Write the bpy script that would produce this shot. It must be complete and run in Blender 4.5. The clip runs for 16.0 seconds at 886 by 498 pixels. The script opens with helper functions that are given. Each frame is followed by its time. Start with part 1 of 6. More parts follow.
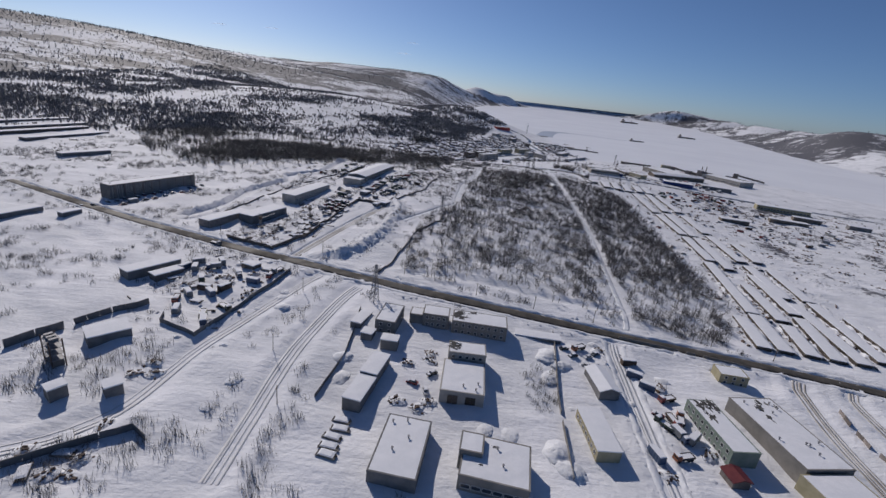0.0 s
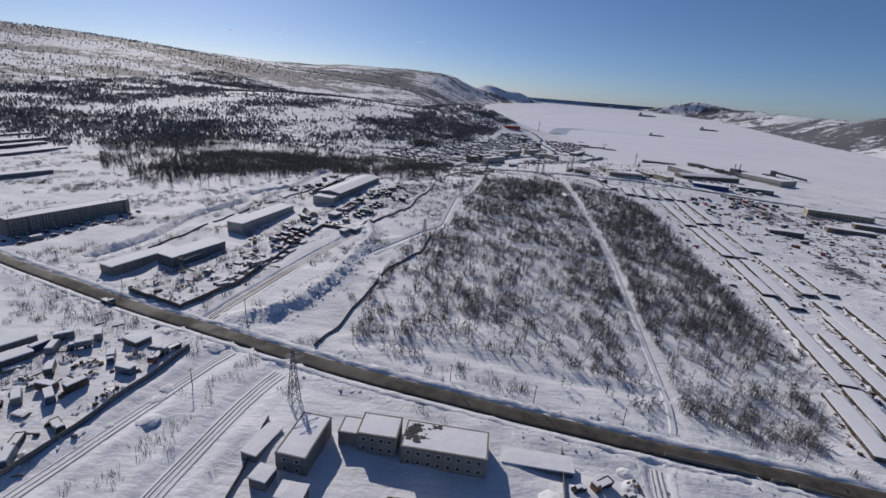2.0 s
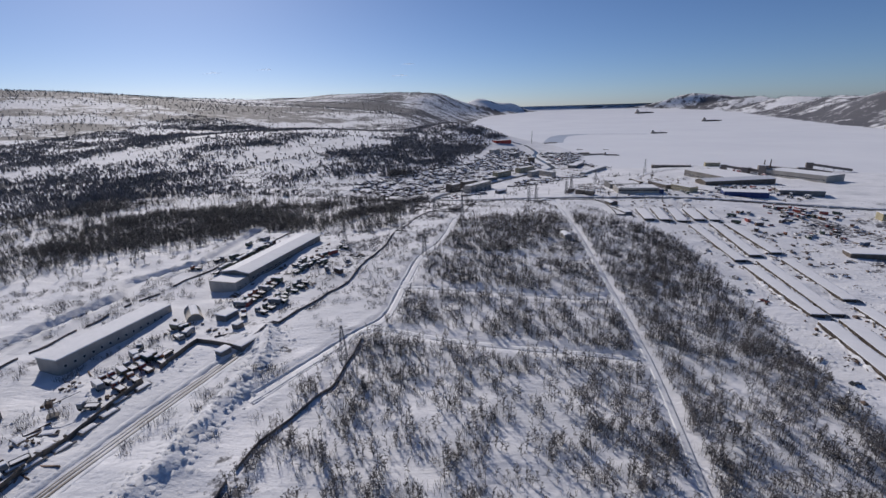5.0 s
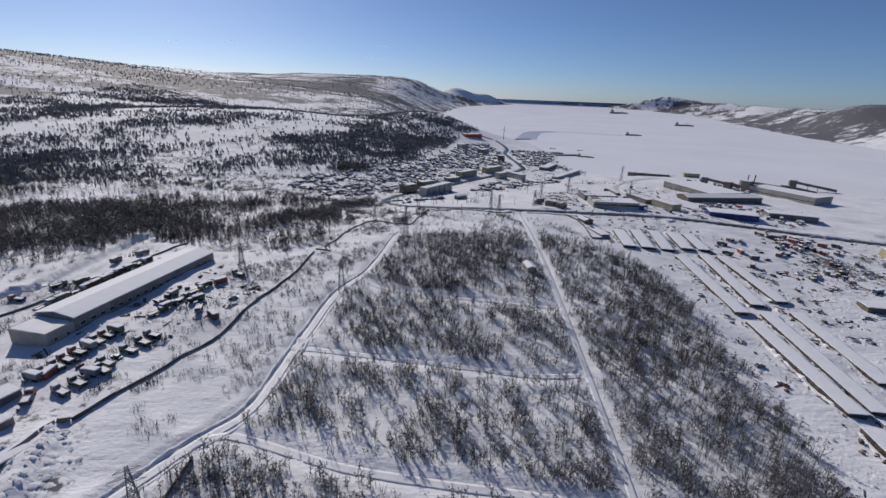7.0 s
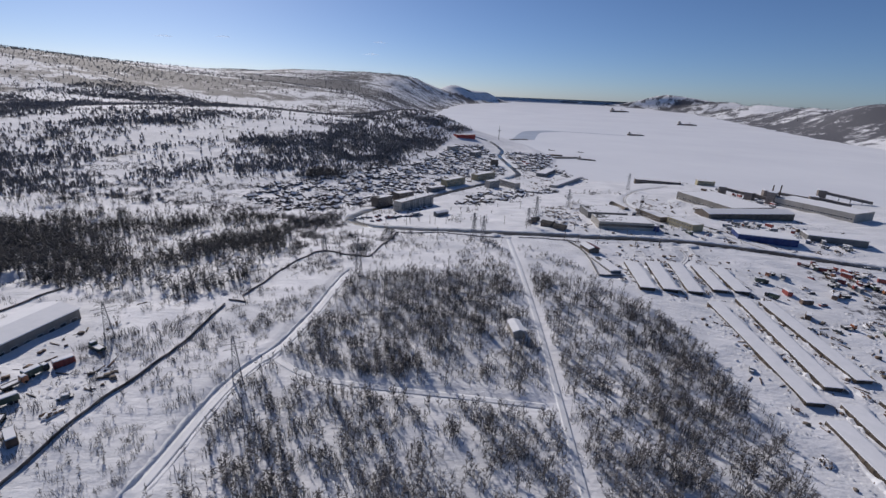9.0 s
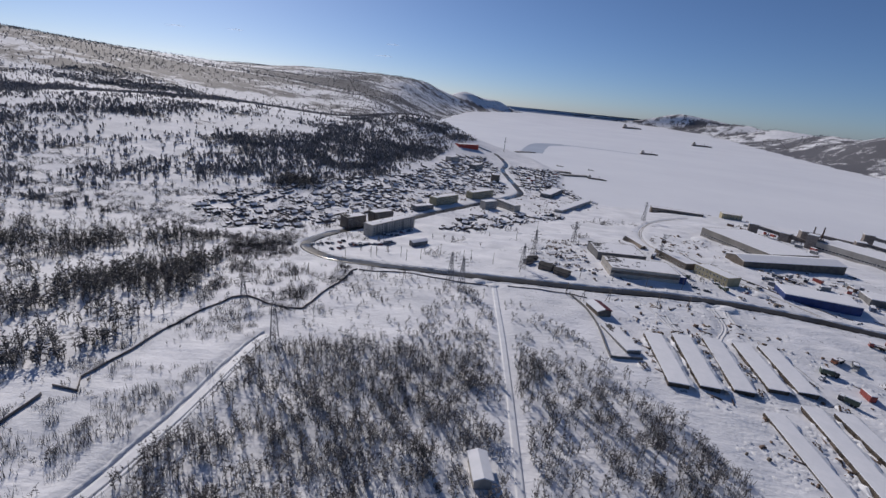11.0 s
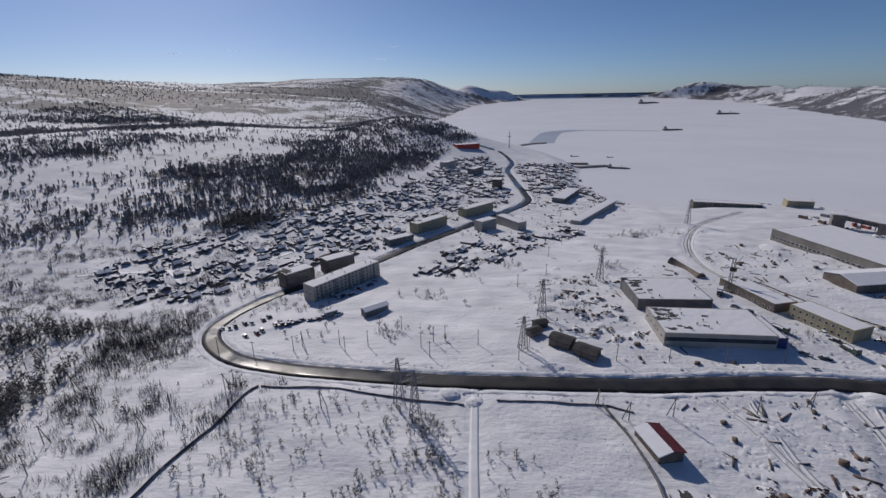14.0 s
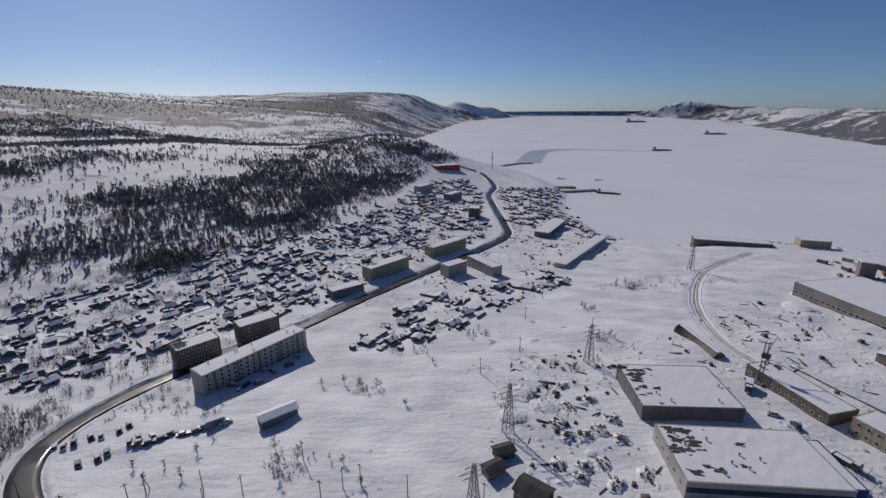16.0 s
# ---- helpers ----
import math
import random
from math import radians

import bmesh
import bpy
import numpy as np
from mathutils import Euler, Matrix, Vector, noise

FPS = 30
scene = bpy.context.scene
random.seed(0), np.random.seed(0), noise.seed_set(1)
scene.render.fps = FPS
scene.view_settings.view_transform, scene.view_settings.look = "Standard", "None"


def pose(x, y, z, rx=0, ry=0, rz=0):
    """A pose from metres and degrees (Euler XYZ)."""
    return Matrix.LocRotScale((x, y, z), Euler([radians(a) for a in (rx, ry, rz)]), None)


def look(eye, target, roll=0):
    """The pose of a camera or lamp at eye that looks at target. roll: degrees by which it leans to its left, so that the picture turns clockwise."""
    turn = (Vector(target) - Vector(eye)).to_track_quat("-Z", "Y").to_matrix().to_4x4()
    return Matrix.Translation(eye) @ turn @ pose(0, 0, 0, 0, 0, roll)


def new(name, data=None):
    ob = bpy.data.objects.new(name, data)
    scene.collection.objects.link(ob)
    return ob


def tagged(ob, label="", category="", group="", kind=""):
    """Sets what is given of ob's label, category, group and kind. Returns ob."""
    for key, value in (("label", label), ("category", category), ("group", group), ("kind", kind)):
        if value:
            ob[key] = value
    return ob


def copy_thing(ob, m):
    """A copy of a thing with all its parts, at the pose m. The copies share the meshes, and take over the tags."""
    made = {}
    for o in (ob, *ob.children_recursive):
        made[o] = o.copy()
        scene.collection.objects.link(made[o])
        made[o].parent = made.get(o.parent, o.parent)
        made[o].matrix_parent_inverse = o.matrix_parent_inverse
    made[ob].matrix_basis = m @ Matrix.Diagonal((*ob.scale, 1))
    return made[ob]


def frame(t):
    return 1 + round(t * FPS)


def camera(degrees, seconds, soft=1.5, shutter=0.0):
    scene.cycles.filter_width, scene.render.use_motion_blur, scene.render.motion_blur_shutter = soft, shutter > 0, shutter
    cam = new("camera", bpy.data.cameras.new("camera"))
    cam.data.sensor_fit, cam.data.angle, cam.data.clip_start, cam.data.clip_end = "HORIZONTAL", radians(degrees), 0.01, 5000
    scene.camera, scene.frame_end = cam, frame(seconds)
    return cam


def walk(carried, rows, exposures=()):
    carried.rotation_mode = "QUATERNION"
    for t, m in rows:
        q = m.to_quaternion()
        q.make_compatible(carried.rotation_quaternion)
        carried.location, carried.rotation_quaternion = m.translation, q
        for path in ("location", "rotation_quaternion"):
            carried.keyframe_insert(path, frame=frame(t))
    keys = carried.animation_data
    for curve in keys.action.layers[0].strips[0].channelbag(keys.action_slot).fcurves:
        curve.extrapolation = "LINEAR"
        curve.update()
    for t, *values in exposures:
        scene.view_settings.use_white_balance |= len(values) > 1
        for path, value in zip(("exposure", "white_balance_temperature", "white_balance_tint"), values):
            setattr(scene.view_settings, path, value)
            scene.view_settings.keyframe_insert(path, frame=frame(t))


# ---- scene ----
cam = camera(89.2, 16.0, soft=1.5)
PATH = [
    (0, (1.63, -4.38, 107.05), (5.01, 90.06, 74.34), 6.58),
    (0.5, (6.87, 13.82, 107.14), (10.16, 108.14, 74.08), 7.48),
    (1, (12.07, 32.12, 107.34), (14.83, 126.32, 73.91), 6.91),
    (1.5, (17.23, 50.49, 107.64), (18.57, 144.72, 74.19), 5.73),
    (2, (22.36, 68.92, 108.01), (22.12, 163.24, 74.79), 4.63),
    (2.5, (27.48, 87.40, 108.42), (25.78, 181.89, 75.71), 2.96),
    (3, (32.57, 105.92, 108.87), (29.95, 200.62, 76.87), 1.59),
    (3.5, (37.65, 124.46, 109.34), (34.46, 219.41, 78.14), 0.45),
    (4, (42.72, 143.00, 109.81), (39.14, 238.20, 79.42), -0.55),
    (4.2, (44.75, 150.42, 110.00), (41.00, 245.73, 79.99), -0.96),
    (6.3, (66.03, 228.03, 111.73), (66.04, 323.48, 81.93), -1.57),
    (6.5, (68.06, 235.38, 111.87), (69.31, 330.62, 81.42), -0.44),
    (7, (73.13, 253.69, 112.17), (77.17, 348.29, 79.99), 2.20),
    (7.5, (78.21, 271.93, 112.43), (84.45, 365.96, 78.98), 3.66),
    (8, (83.30, 290.08, 112.65), (89.91, 384.00, 78.95), 3.51),
    (8.5, (88.39, 308.12, 112.84), (94.10, 402.19, 79.40), 2.99),
    (9, (93.48, 326.05, 112.98), (97.79, 420.47, 80.33), 2.43),
    (9.2, (95.52, 333.19, 113.03), (99.30, 427.76, 80.76), 2.07),
    (11.3, (116.88, 406.75, 113.42), (120.37, 501.57, 81.85), 6.25),
    (11.5, (118.91, 413.61, 113.47), (122.63, 508.40, 81.81), 6.58),
    (12, (123.97, 430.64, 113.59), (129.08, 525.13, 81.25), 8.22),
    (12.5, (129.00, 447.48, 113.76), (134.37, 541.64, 80.54), 7.29),
    (13, (134.01, 464.12, 114.00), (137.59, 558.25, 80.43), 3.99),
    (13.5, (138.98, 480.56, 114.32), (139.59, 574.87, 81.06), 1.40),
    (14, (143.92, 496.79, 114.74), (142.11, 591.38, 82.35), -1.04),
    (14.5, (148.80, 512.79, 115.30), (146.07, 607.78, 84.16), -1.86),
    (15, (153.64, 528.57, 116.01), (151.54, 623.97, 86.09), -1.15),
    (15.5, (158.41, 544.11, 116.91), (157.70, 639.72, 87.63), -0.43),
    (16, (163.11, 559.40, 118.02), (163.65, 654.96, 88.56), -0.18),
]
walk(cam, [(t, look(eye, target, roll)) for t, eye, target, roll in PATH], [(0, -0.41, 6440, 14), (3, -0.35, 6440, 14), (6, -0.29, 6440, 14), (9.5, -0.28, 6440, 14), (13, -0.50, 6440, 14), (16, -0.58, 6440, 14)])

# ---- light ----
SUN_AZ, SUN_EL = -30.0, 31.5
world = bpy.data.worlds.new("winter_sky")
scene.world = world
world.use_nodes = True
wn = world.node_tree
sky = wn.nodes.new("ShaderNodeTexSky")
sky.sky_type, sky.sun_disc = "NISHITA", False
sky.sun_elevation, sky.sun_rotation = radians(SUN_EL), radians(SUN_AZ)
sky.altitude, sky.air_density, sky.dust_density, sky.ozone_density = 1300, 0.76, 1.1, 7.0
wn.links.new(sky.outputs[0], wn.nodes["Background"].inputs[0])
wn.nodes["Background"].inputs[1].default_value = 0.087
sun = new("sun", bpy.data.lights.new("sun", "SUN"))
sun.data.energy, sun.data.angle, sun.data.color = 3.75, radians(0.53), (1.0, 0.94, 0.86)
sun.matrix_world = look((0, 0, 500), (-math.sin(radians(SUN_AZ)), -math.cos(radians(SUN_AZ)), 500 - math.tan(radians(SUN_EL))))


# ---- materials ----
def material(name, c1, c2=None, scale=1.0, rough=0.85, metal=0.0, bump=0.0, bump_scale=None, fine=None, per_object=0.0, per_island=0.0, spec=0.3):
    """A surface with broad and fine variation between two colours, relief, and a shift of tone from piece to piece."""
    m = bpy.data.materials.new(name)
    m.use_nodes = True
    t = m.node_tree
    b = t.nodes["Principled BSDF"]
    b.inputs["Roughness"].default_value, b.inputs["Metallic"].default_value = rough, metal
    b.inputs["Specular IOR Level"].default_value = spec
    co = t.nodes.new("ShaderNodeTexCoord")
    n1 = t.nodes.new("ShaderNodeTexNoise")
    n1.inputs["Scale"].default_value, n1.inputs["Detail"].default_value, n1.inputs["Roughness"].default_value = scale, 6, 0.65
    t.links.new(co.outputs["Object"], n1.inputs["Vector"])
    ramp = t.nodes.new("ShaderNodeValToRGB")
    ramp.color_ramp.elements[0].position, ramp.color_ramp.elements[1].position = 0.35, 0.65
    ramp.color_ramp.elements[0].color, ramp.color_ramp.elements[1].color = (*c1, 1), (*(c2 or c1), 1)
    t.links.new(n1.outputs["Fac"], ramp.inputs[0])
    out = ramp.outputs[0]
    if per_object or per_island:
        src = t.nodes.new("ShaderNodeObjectInfo").outputs["Random"] if per_object else t.nodes.new("ShaderNodeNewGeometry").outputs["Random Per Island"]
        amount = per_object or per_island
        k = t.nodes.new("ShaderNodeMapRange")
        k.inputs["To Min"].default_value, k.inputs["To Max"].default_value = 1 - amount, 1 + amount
        t.links.new(src, k.inputs["Value"])
        mul = t.nodes.new("ShaderNodeVectorMath")
        mul.operation = "SCALE"
        t.links.new(out, mul.inputs[0])
        t.links.new(k.outputs[0], mul.inputs["Scale"])
        out = mul.outputs[0]
    t.links.new(out, b.inputs["Base Color"])
    if bump:
        n2 = t.nodes.new("ShaderNodeTexNoise")
        n2.inputs["Scale"].default_value, n2.inputs["Detail"].default_value = bump_scale or scale * 5, 5
        t.links.new(co.outputs["Object"], n2.inputs["Vector"])
        bp = t.nodes.new("ShaderNodeBump")
        bp.inputs["Strength"].default_value, bp.inputs["Distance"].default_value = 0.6, bump
        t.links.new(n2.outputs["Fac"], bp.inputs["Height"])
        t.links.new(bp.outputs[0], b.inputs["Normal"])
    return m


SNOW = material("snow", (0.70, 0.71, 0.73), (0.86, 0.86, 0.88), 0.035, 0.8, bump=0.5, bump_scale=0.55, spec=0.35)


def add_sastrugi(m, turn, distance):
    """Long wind-cut ridges in the snow, drawn out along one direction, over the finer relief."""
    t = m.node_tree
    fine = next(n for n in t.nodes if n.type == "BUMP")
    co, mp = t.nodes.new("ShaderNodeTexCoord"), t.nodes.new("ShaderNodeMapping")
    mp.inputs["Rotation"].default_value = (0, 0, radians(turn))
    mp.inputs["Scale"].default_value = (0.035, 0.16, 0.1)
    n = t.nodes.new("ShaderNodeTexNoise")
    n.inputs["Scale"].default_value, n.inputs["Detail"].default_value, n.inputs["Roughness"].default_value = 1.0, 5, 0.6
    bp = t.nodes.new("ShaderNodeBump")
    bp.inputs["Strength"].default_value, bp.inputs["Distance"].default_value = 0.7, distance
    t.links.new(co.outputs["Object"], mp.inputs["Vector"])
    t.links.new(mp.outputs[0], n.inputs["Vector"])
    t.links.new(n.outputs["Fac"], bp.inputs["Height"])
    t.links.new(bp.outputs[0], fine.inputs["Normal"])


add_sastrugi(SNOW, 38, 1.2)


def add_cover(m):
    """Brush, dwarf pine and stalks that stand through the snow, where the sheet's own cover value lets them."""
    t = m.node_tree
    b = t.nodes["Principled BSDF"]
    old = b.inputs["Base Color"].links[0].from_socket
    co = t.nodes.new("ShaderNodeTexCoord")
    at = t.nodes.new("ShaderNodeAttribute")
    at.attribute_name = "cover"
    fine, broad = t.nodes.new("ShaderNodeTexNoise"), t.nodes.new("ShaderNodeTexNoise")
    fine.inputs["Scale"].default_value, fine.inputs["Detail"].default_value, fine.inputs["Roughness"].default_value = 0.22, 6, 0.8
    broad.inputs["Scale"].default_value, broad.inputs["Detail"].default_value, broad.inputs["Roughness"].default_value = 0.018, 9, 0.72
    add, add2 = t.nodes.new("ShaderNodeMath"), t.nodes.new("ShaderNodeMath")
    for n in (fine, broad):
        t.links.new(co.outputs["Object"], n.inputs["Vector"])
    add.operation, add2.operation = "MULTIPLY_ADD", "ADD"
    t.links.new(broad.outputs["Fac"], add.inputs[0])
    add.inputs[1].default_value = 1.9
    t.links.new(fine.outputs["Fac"], add.inputs[2])
    t.links.new(add.outputs[0], add2.inputs[0])
    t.links.new(at.outputs["Fac"], add2.inputs[1])
    r = t.nodes.new("ShaderNodeMapRange")
    r.interpolation_type = "SMOOTHSTEP"
    r.inputs["From Min"].default_value, r.inputs["From Max"].default_value = 1.77, 1.91
    t.links.new(add2.outputs[0], r.inputs["Value"])
    mix = t.nodes.new("ShaderNodeMix")
    mix.data_type = "RGBA"
    t.links.new(r.outputs[0], mix.inputs["Factor"])
    t.links.new(old, mix.inputs["A"])
    # brush grey lifted and blued a little, taking in haze on the far hills
    mix.inputs["B"].default_value = (0.105, 0.105, 0.118, 1)
    t.links.new(mix.outputs["Result"], b.inputs["Base Color"])


add_cover(SNOW)
ROOF_SNOW = material("roof_snow", (0.78, 0.79, 0.81), (0.85, 0.85, 0.87), 0.3, 0.75, bump=0.12, bump_scale=1.2)
BERM_SNOW = material("ploughed_snow", (0.70, 0.71, 0.73), (0.82, 0.83, 0.85), 0.25, 0.8, bump=0.5, bump_scale=0.8)
TRACK_SNOW = material("packed_snow", (0.72, 0.73, 0.75), (0.83, 0.84, 0.86), 0.3, 0.6, bump=0.1, bump_scale=1.0)
ICE = material("sea_ice", (0.78, 0.79, 0.82), (0.85, 0.86, 0.88), 0.004, 0.55, bump=0.05, bump_scale=0.05)
LEAD = material("refrozen_ice", (0.42, 0.45, 0.50), (0.52, 0.55, 0.59), 0.01, 0.4)
SEA = material("open_sea", (0.22, 0.32, 0.45), (0.26, 0.36, 0.50), 0.01, 0.6)
ASPHALT = material("sanded_asphalt", (0.042, 0.039, 0.035), (0.10, 0.088, 0.073), 0.2, 0.7, bump=0.02, bump_scale=2.0)
WET_ASPHALT = material("wet_asphalt", (0.022, 0.021, 0.020), (0.055, 0.050, 0.045), 0.10, 0.6, bump=0.02, bump_scale=2.0, spec=0.25)
def add_wet(m, scale, dry, wet):
    """Patches of melt water, smoother than the rest."""
    t = m.node_tree
    co, n, r = t.nodes.new("ShaderNodeTexCoord"), t.nodes.new("ShaderNodeTexNoise"), t.nodes.new("ShaderNodeMapRange")
    n.inputs["Scale"].default_value, n.inputs["Detail"].default_value = scale, 4
    r.inputs["From Min"].default_value, r.inputs["From Max"].default_value = 0.42, 0.58
    r.inputs["To Min"].default_value, r.inputs["To Max"].default_value = dry, wet
    t.links.new(co.outputs["Object"], n.inputs["Vector"])
    t.links.new(n.outputs["Fac"], r.inputs["Value"])
    t.links.new(r.outputs[0], t.nodes["Principled BSDF"].inputs["Roughness"])


add_wet(WET_ASPHALT, 0.03, 0.55, 0.16)
add_wet(ASPHALT, 0.05, 0.9, 0.7)
TWIG = material("bare_twigs", (0.085, 0.080, 0.080), (0.185, 0.175, 0.174), 0.05, 0.9, per_island=0.35)
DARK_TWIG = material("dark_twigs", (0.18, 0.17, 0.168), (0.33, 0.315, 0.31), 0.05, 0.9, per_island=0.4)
PINE_TWIG = material("pine_and_larch_twigs", (0.078, 0.076, 0.076), (0.165, 0.158, 0.155), 0.05, 0.9, per_island=0.4)
CONCRETE = material("concrete_panel", (0.18, 0.17, 0.155), (0.28, 0.26, 0.235), 0.15, 0.9, bump=0.02)
PALE_WALL = material("pale_render", (0.33, 0.31, 0.28), (0.44, 0.41, 0.37), 0.2, 0.9, bump=0.02)
GREY_WALL = material("grey_block", (0.13, 0.13, 0.13), (0.22, 0.215, 0.21), 0.2, 0.9, bump=0.02)
YELLOW_WALL = material("ochre_render", (0.30, 0.27, 0.17), (0.42, 0.37, 0.25), 0.2, 0.9, bump=0.02)
GREEN_WALL = material("green_sheet", (0.16, 0.21, 0.17), (0.25, 0.29, 0.25), 0.2, 0.6, bump=0.02)
BROWN_WALL = material("brown_brick", (0.11, 0.092, 0.078), (0.20, 0.17, 0.14), 0.3, 0.9, bump=0.03)
DARK_WALL = material("dark_timber", (0.13, 0.112, 0.10), (0.23, 0.20, 0.18), 0.5, 0.9, bump=0.02, per_object=0.4)
BLUE_WALL = material("blue_sheet", (0.015, 0.032, 0.12), (0.03, 0.06, 0.20), 0.3, 0.5, bump=0.02)
GARAGE_WALL = material("sooty_brick", (0.05, 0.043, 0.037), (0.11, 0.09, 0.075), 0.4, 0.9, bump=0.02)
RED_PAINT = material("red_sheet", (0.35, 0.04, 0.03), (0.45, 0.07, 0.05), 0.5, 0.5)
RED_ROOF = material("dark_red_sheet", (0.10, 0.02, 0.025), (0.16, 0.035, 0.035), 0.5, 0.5)
GLASS = material("window_glass", (0.03, 0.035, 0.04), (0.06, 0.065, 0.075), 0.5, 0.12, spec=0.6)
FRAME = material("window_frame", (0.55, 0.54, 0.52), (0.65, 0.64, 0.62), 1.0, 0.6)
DOOR = material("painted_steel_door", (0.05, 0.04, 0.034), (0.12, 0.095, 0.07), 0.4, 0.8, per_object=0.6)
TIMBER = material("weathered_timber", (0.12, 0.10, 0.08), (0.22, 0.19, 0.16), 0.8, 0.9)
STEEL = material("galvanised_steel", (0.16, 0.16, 0.17), (0.26, 0.26, 0.27), 1.0, 0.6, metal=0.3)
RUST = material("rusty_steel", (0.07, 0.050, 0.040), (0.15, 0.105, 0.08), 0.6, 0.8, per_object=0.4)
TARP_ROOF = material("bitumen_roof", (0.05, 0.048, 0.047), (0.10, 0.095, 0.09), 0.3, 0.9)
CAR = material("car_paint", (0.10, 0.10, 0.11), (0.16, 0.16, 0.17), 0.5, 0.35, per_object=0.7, spec=0.5)
RUBBER = material("tyre_rubber", (0.02, 0.02, 0.02), (0.03, 0.03, 0.03), 1.0, 0.9)


# ---- mesh helpers ----
def mesh_ob(name, verts, faces, mats, parent=None, label="", smooth=False, slots=None):
    me = bpy.data.meshes.new(name)
    me.from_pydata([tuple(v) for v in verts], [], [tuple(f) for f in faces])
    for m in (mats if isinstance(mats, (list, tuple)) else [mats]):
        me.materials.append(m)
    if slots is not None:
        me.polygons.foreach_set("material_index", slots)
    if smooth:
        me.polygons.foreach_set("use_smooth", [True] * len(me.polygons))
    ob = new(name, me)
    if parent:
        ob.parent = parent
    if label:
        ob["label"] = label
    return ob


def share(name, me, parent, m):
    """One more object on a mesh that exists, at the pose m within its parent."""
    ob = new(name, me)
    ob.parent = parent
    ob.matrix_basis = m
    return ob


class Shape:
    """Collects boxes, prisms and bars into one mesh."""

    def __init__(self):
        self.v, self.f, self.s = [], [], []

    def add(self, verts, faces, slot=0):
        n = len(self.v)
        self.v += [tuple(p) for p in verts]
        self.f += [tuple(i + n for i in f) for f in faces]
        self.s += [slot] * len(faces)
        return self

    def box(self, x0, y0, z0, x1, y1, z1, slot=0, taper=0.0):
        a, b = taper * (x1 - x0) / 2, taper * (y1 - y0) / 2
        return self.add([(x0, y0, z0), (x1, y0, z0), (x1, y1, z0), (x0, y1, z0), (x0 + a, y0 + b, z1), (x1 - a, y0 + b, z1), (x1 - a, y1 - b, z1), (x0 + a, y1 - b, z1)],
                        [(0, 3, 2, 1), (4, 5, 6, 7), (0, 1, 5, 4), (1, 2, 6, 5), (2, 3, 7, 6), (3, 0, 4, 7)], slot)

    def bar(self, p, q, r, r2=None, n=4, slot=0):
        p, q = Vector(p), Vector(q)
        d = (q - p).normalized()
        u = d.orthogonal().normalized()
        w = d.cross(u)
        r2 = r if r2 is None else r2
        ring = [(math.cos(2 * math.pi * k / n), math.sin(2 * math.pi * k / n)) for k in range(n)]
        vs = [p + r * (c * u + s * w) for c, s in ring] + [q + r2 * (c * u + s * w) for c, s in ring]
        fs = [(k, (k + 1) % n, n + (k + 1) % n, n + k) for k in range(n)] + [tuple(range(n))[::-1], tuple(range(n, 2 * n))]
        return self.add(vs, fs, slot)

    def make(self, name, mats, parent=None, label="", smooth=False):
        return mesh_ob(name, self.v, self.f, mats, parent, label, smooth, self.s)


# ---- the lie of the land ----
PLAN = 0.94  # metres in one unit of the plan
VIEW = (85.0, 282.0, 113.0)


def plan(pts):
    return [(PLAN * x, PLAN * y) for x, y in pts]


BUMPS = [(-100, 200, 180, -5), (150, 200, 150, -10), (-60, 430, 150, 4), (140, 480, 150, 8), (300, 480, 150, -11), (40, 600, 140, 5), (190, 680, 130, 7), (-20, 760, 110, -9), (200, 930, 150, -9), (-150, 1000, 180, -1), (60, 1100, 150, 10), (330, 760, 130, 6), (-200, 1350, 220, 31), (110, 1480, 110, 21), (-450, 1250, 250, 43), (30, 240, 100, 9), (230, 1230, 140, -12), (70, 1600, 110, 34)]
HILLS = [(-900, 1900, 700, 900, 45), (-1850, 2000, 560, 480, 85), (-1500, 3600, 1100, 1300, 95), (-3200, 3200, 1300, 2200, 120),
         (-500, 5400, 900, 1100, 140), (150, 7000, 450, 900, 165), (-1700, 6500, 1500, 1300, 190), (820, 9500, 450, 1500, 310), (1570, 10500, 260, 800, 420),
         (4150, 7400, 500, 800, 215), (3350, 5250, 450, 550, 165), (2700, 3700, 420, 450, 115), (2350, 2600, 380, 450, 100), (2300, 1500, 450, 600, 95), (5200, 10500, 900, 1500, 230), (5000, 11000, 800, 900, 85)]
COAST = [(1400, -3000), (1250, 200), (950, 700), (800, 800), (680, 900), (560, 985), (480, 1030), (400, 1020), (360, 1045), (350, 1150), (390, 1300), (380, 1440), (310, 1560),
         (225, 1690), (165, 1850), (110, 2150), (78, 2600), (200, 3600), (350, 5000), (600, 6600), (1400, 9000), (2240, 11300), (1500, 12600), (300, 15000)]
FARSHORE = [(4600, 15000), (4100, 8700), (3500, 6400), (2600, 4200), (2100, 3050), (1780, 2300), (1600, 1750), (1560, 1000), (1700, -3000)]


def seg_distance(poly, x, y):
    """Distance to a polyline and the side on which the point lies."""
    best, sign = np.full(x.shape, 1e18), np.ones(x.shape)
    for (ax, ay), (bx, by) in zip(poly, poly[1:]):
        ux, uy = bx - ax, by - ay
        k = np.clip(((x - ax) * ux + (y - ay) * uy) / (ux * ux + uy * uy), 0, 1)
        d = (x - ax - k * ux) ** 2 + (y - ay - k * uy) ** 2
        s = np.where(ux * (y - ay) - uy * (x - ax) > 0, 1.0, -1.0)
        near = d < best - 1e-6
        best, sign = np.where(near, d, best), np.where(near, s, sign)
    return np.sqrt(best), sign


def ease(k):
    k = np.clip(k, 0, 1)
    return k * k * (3 - 2 * k)


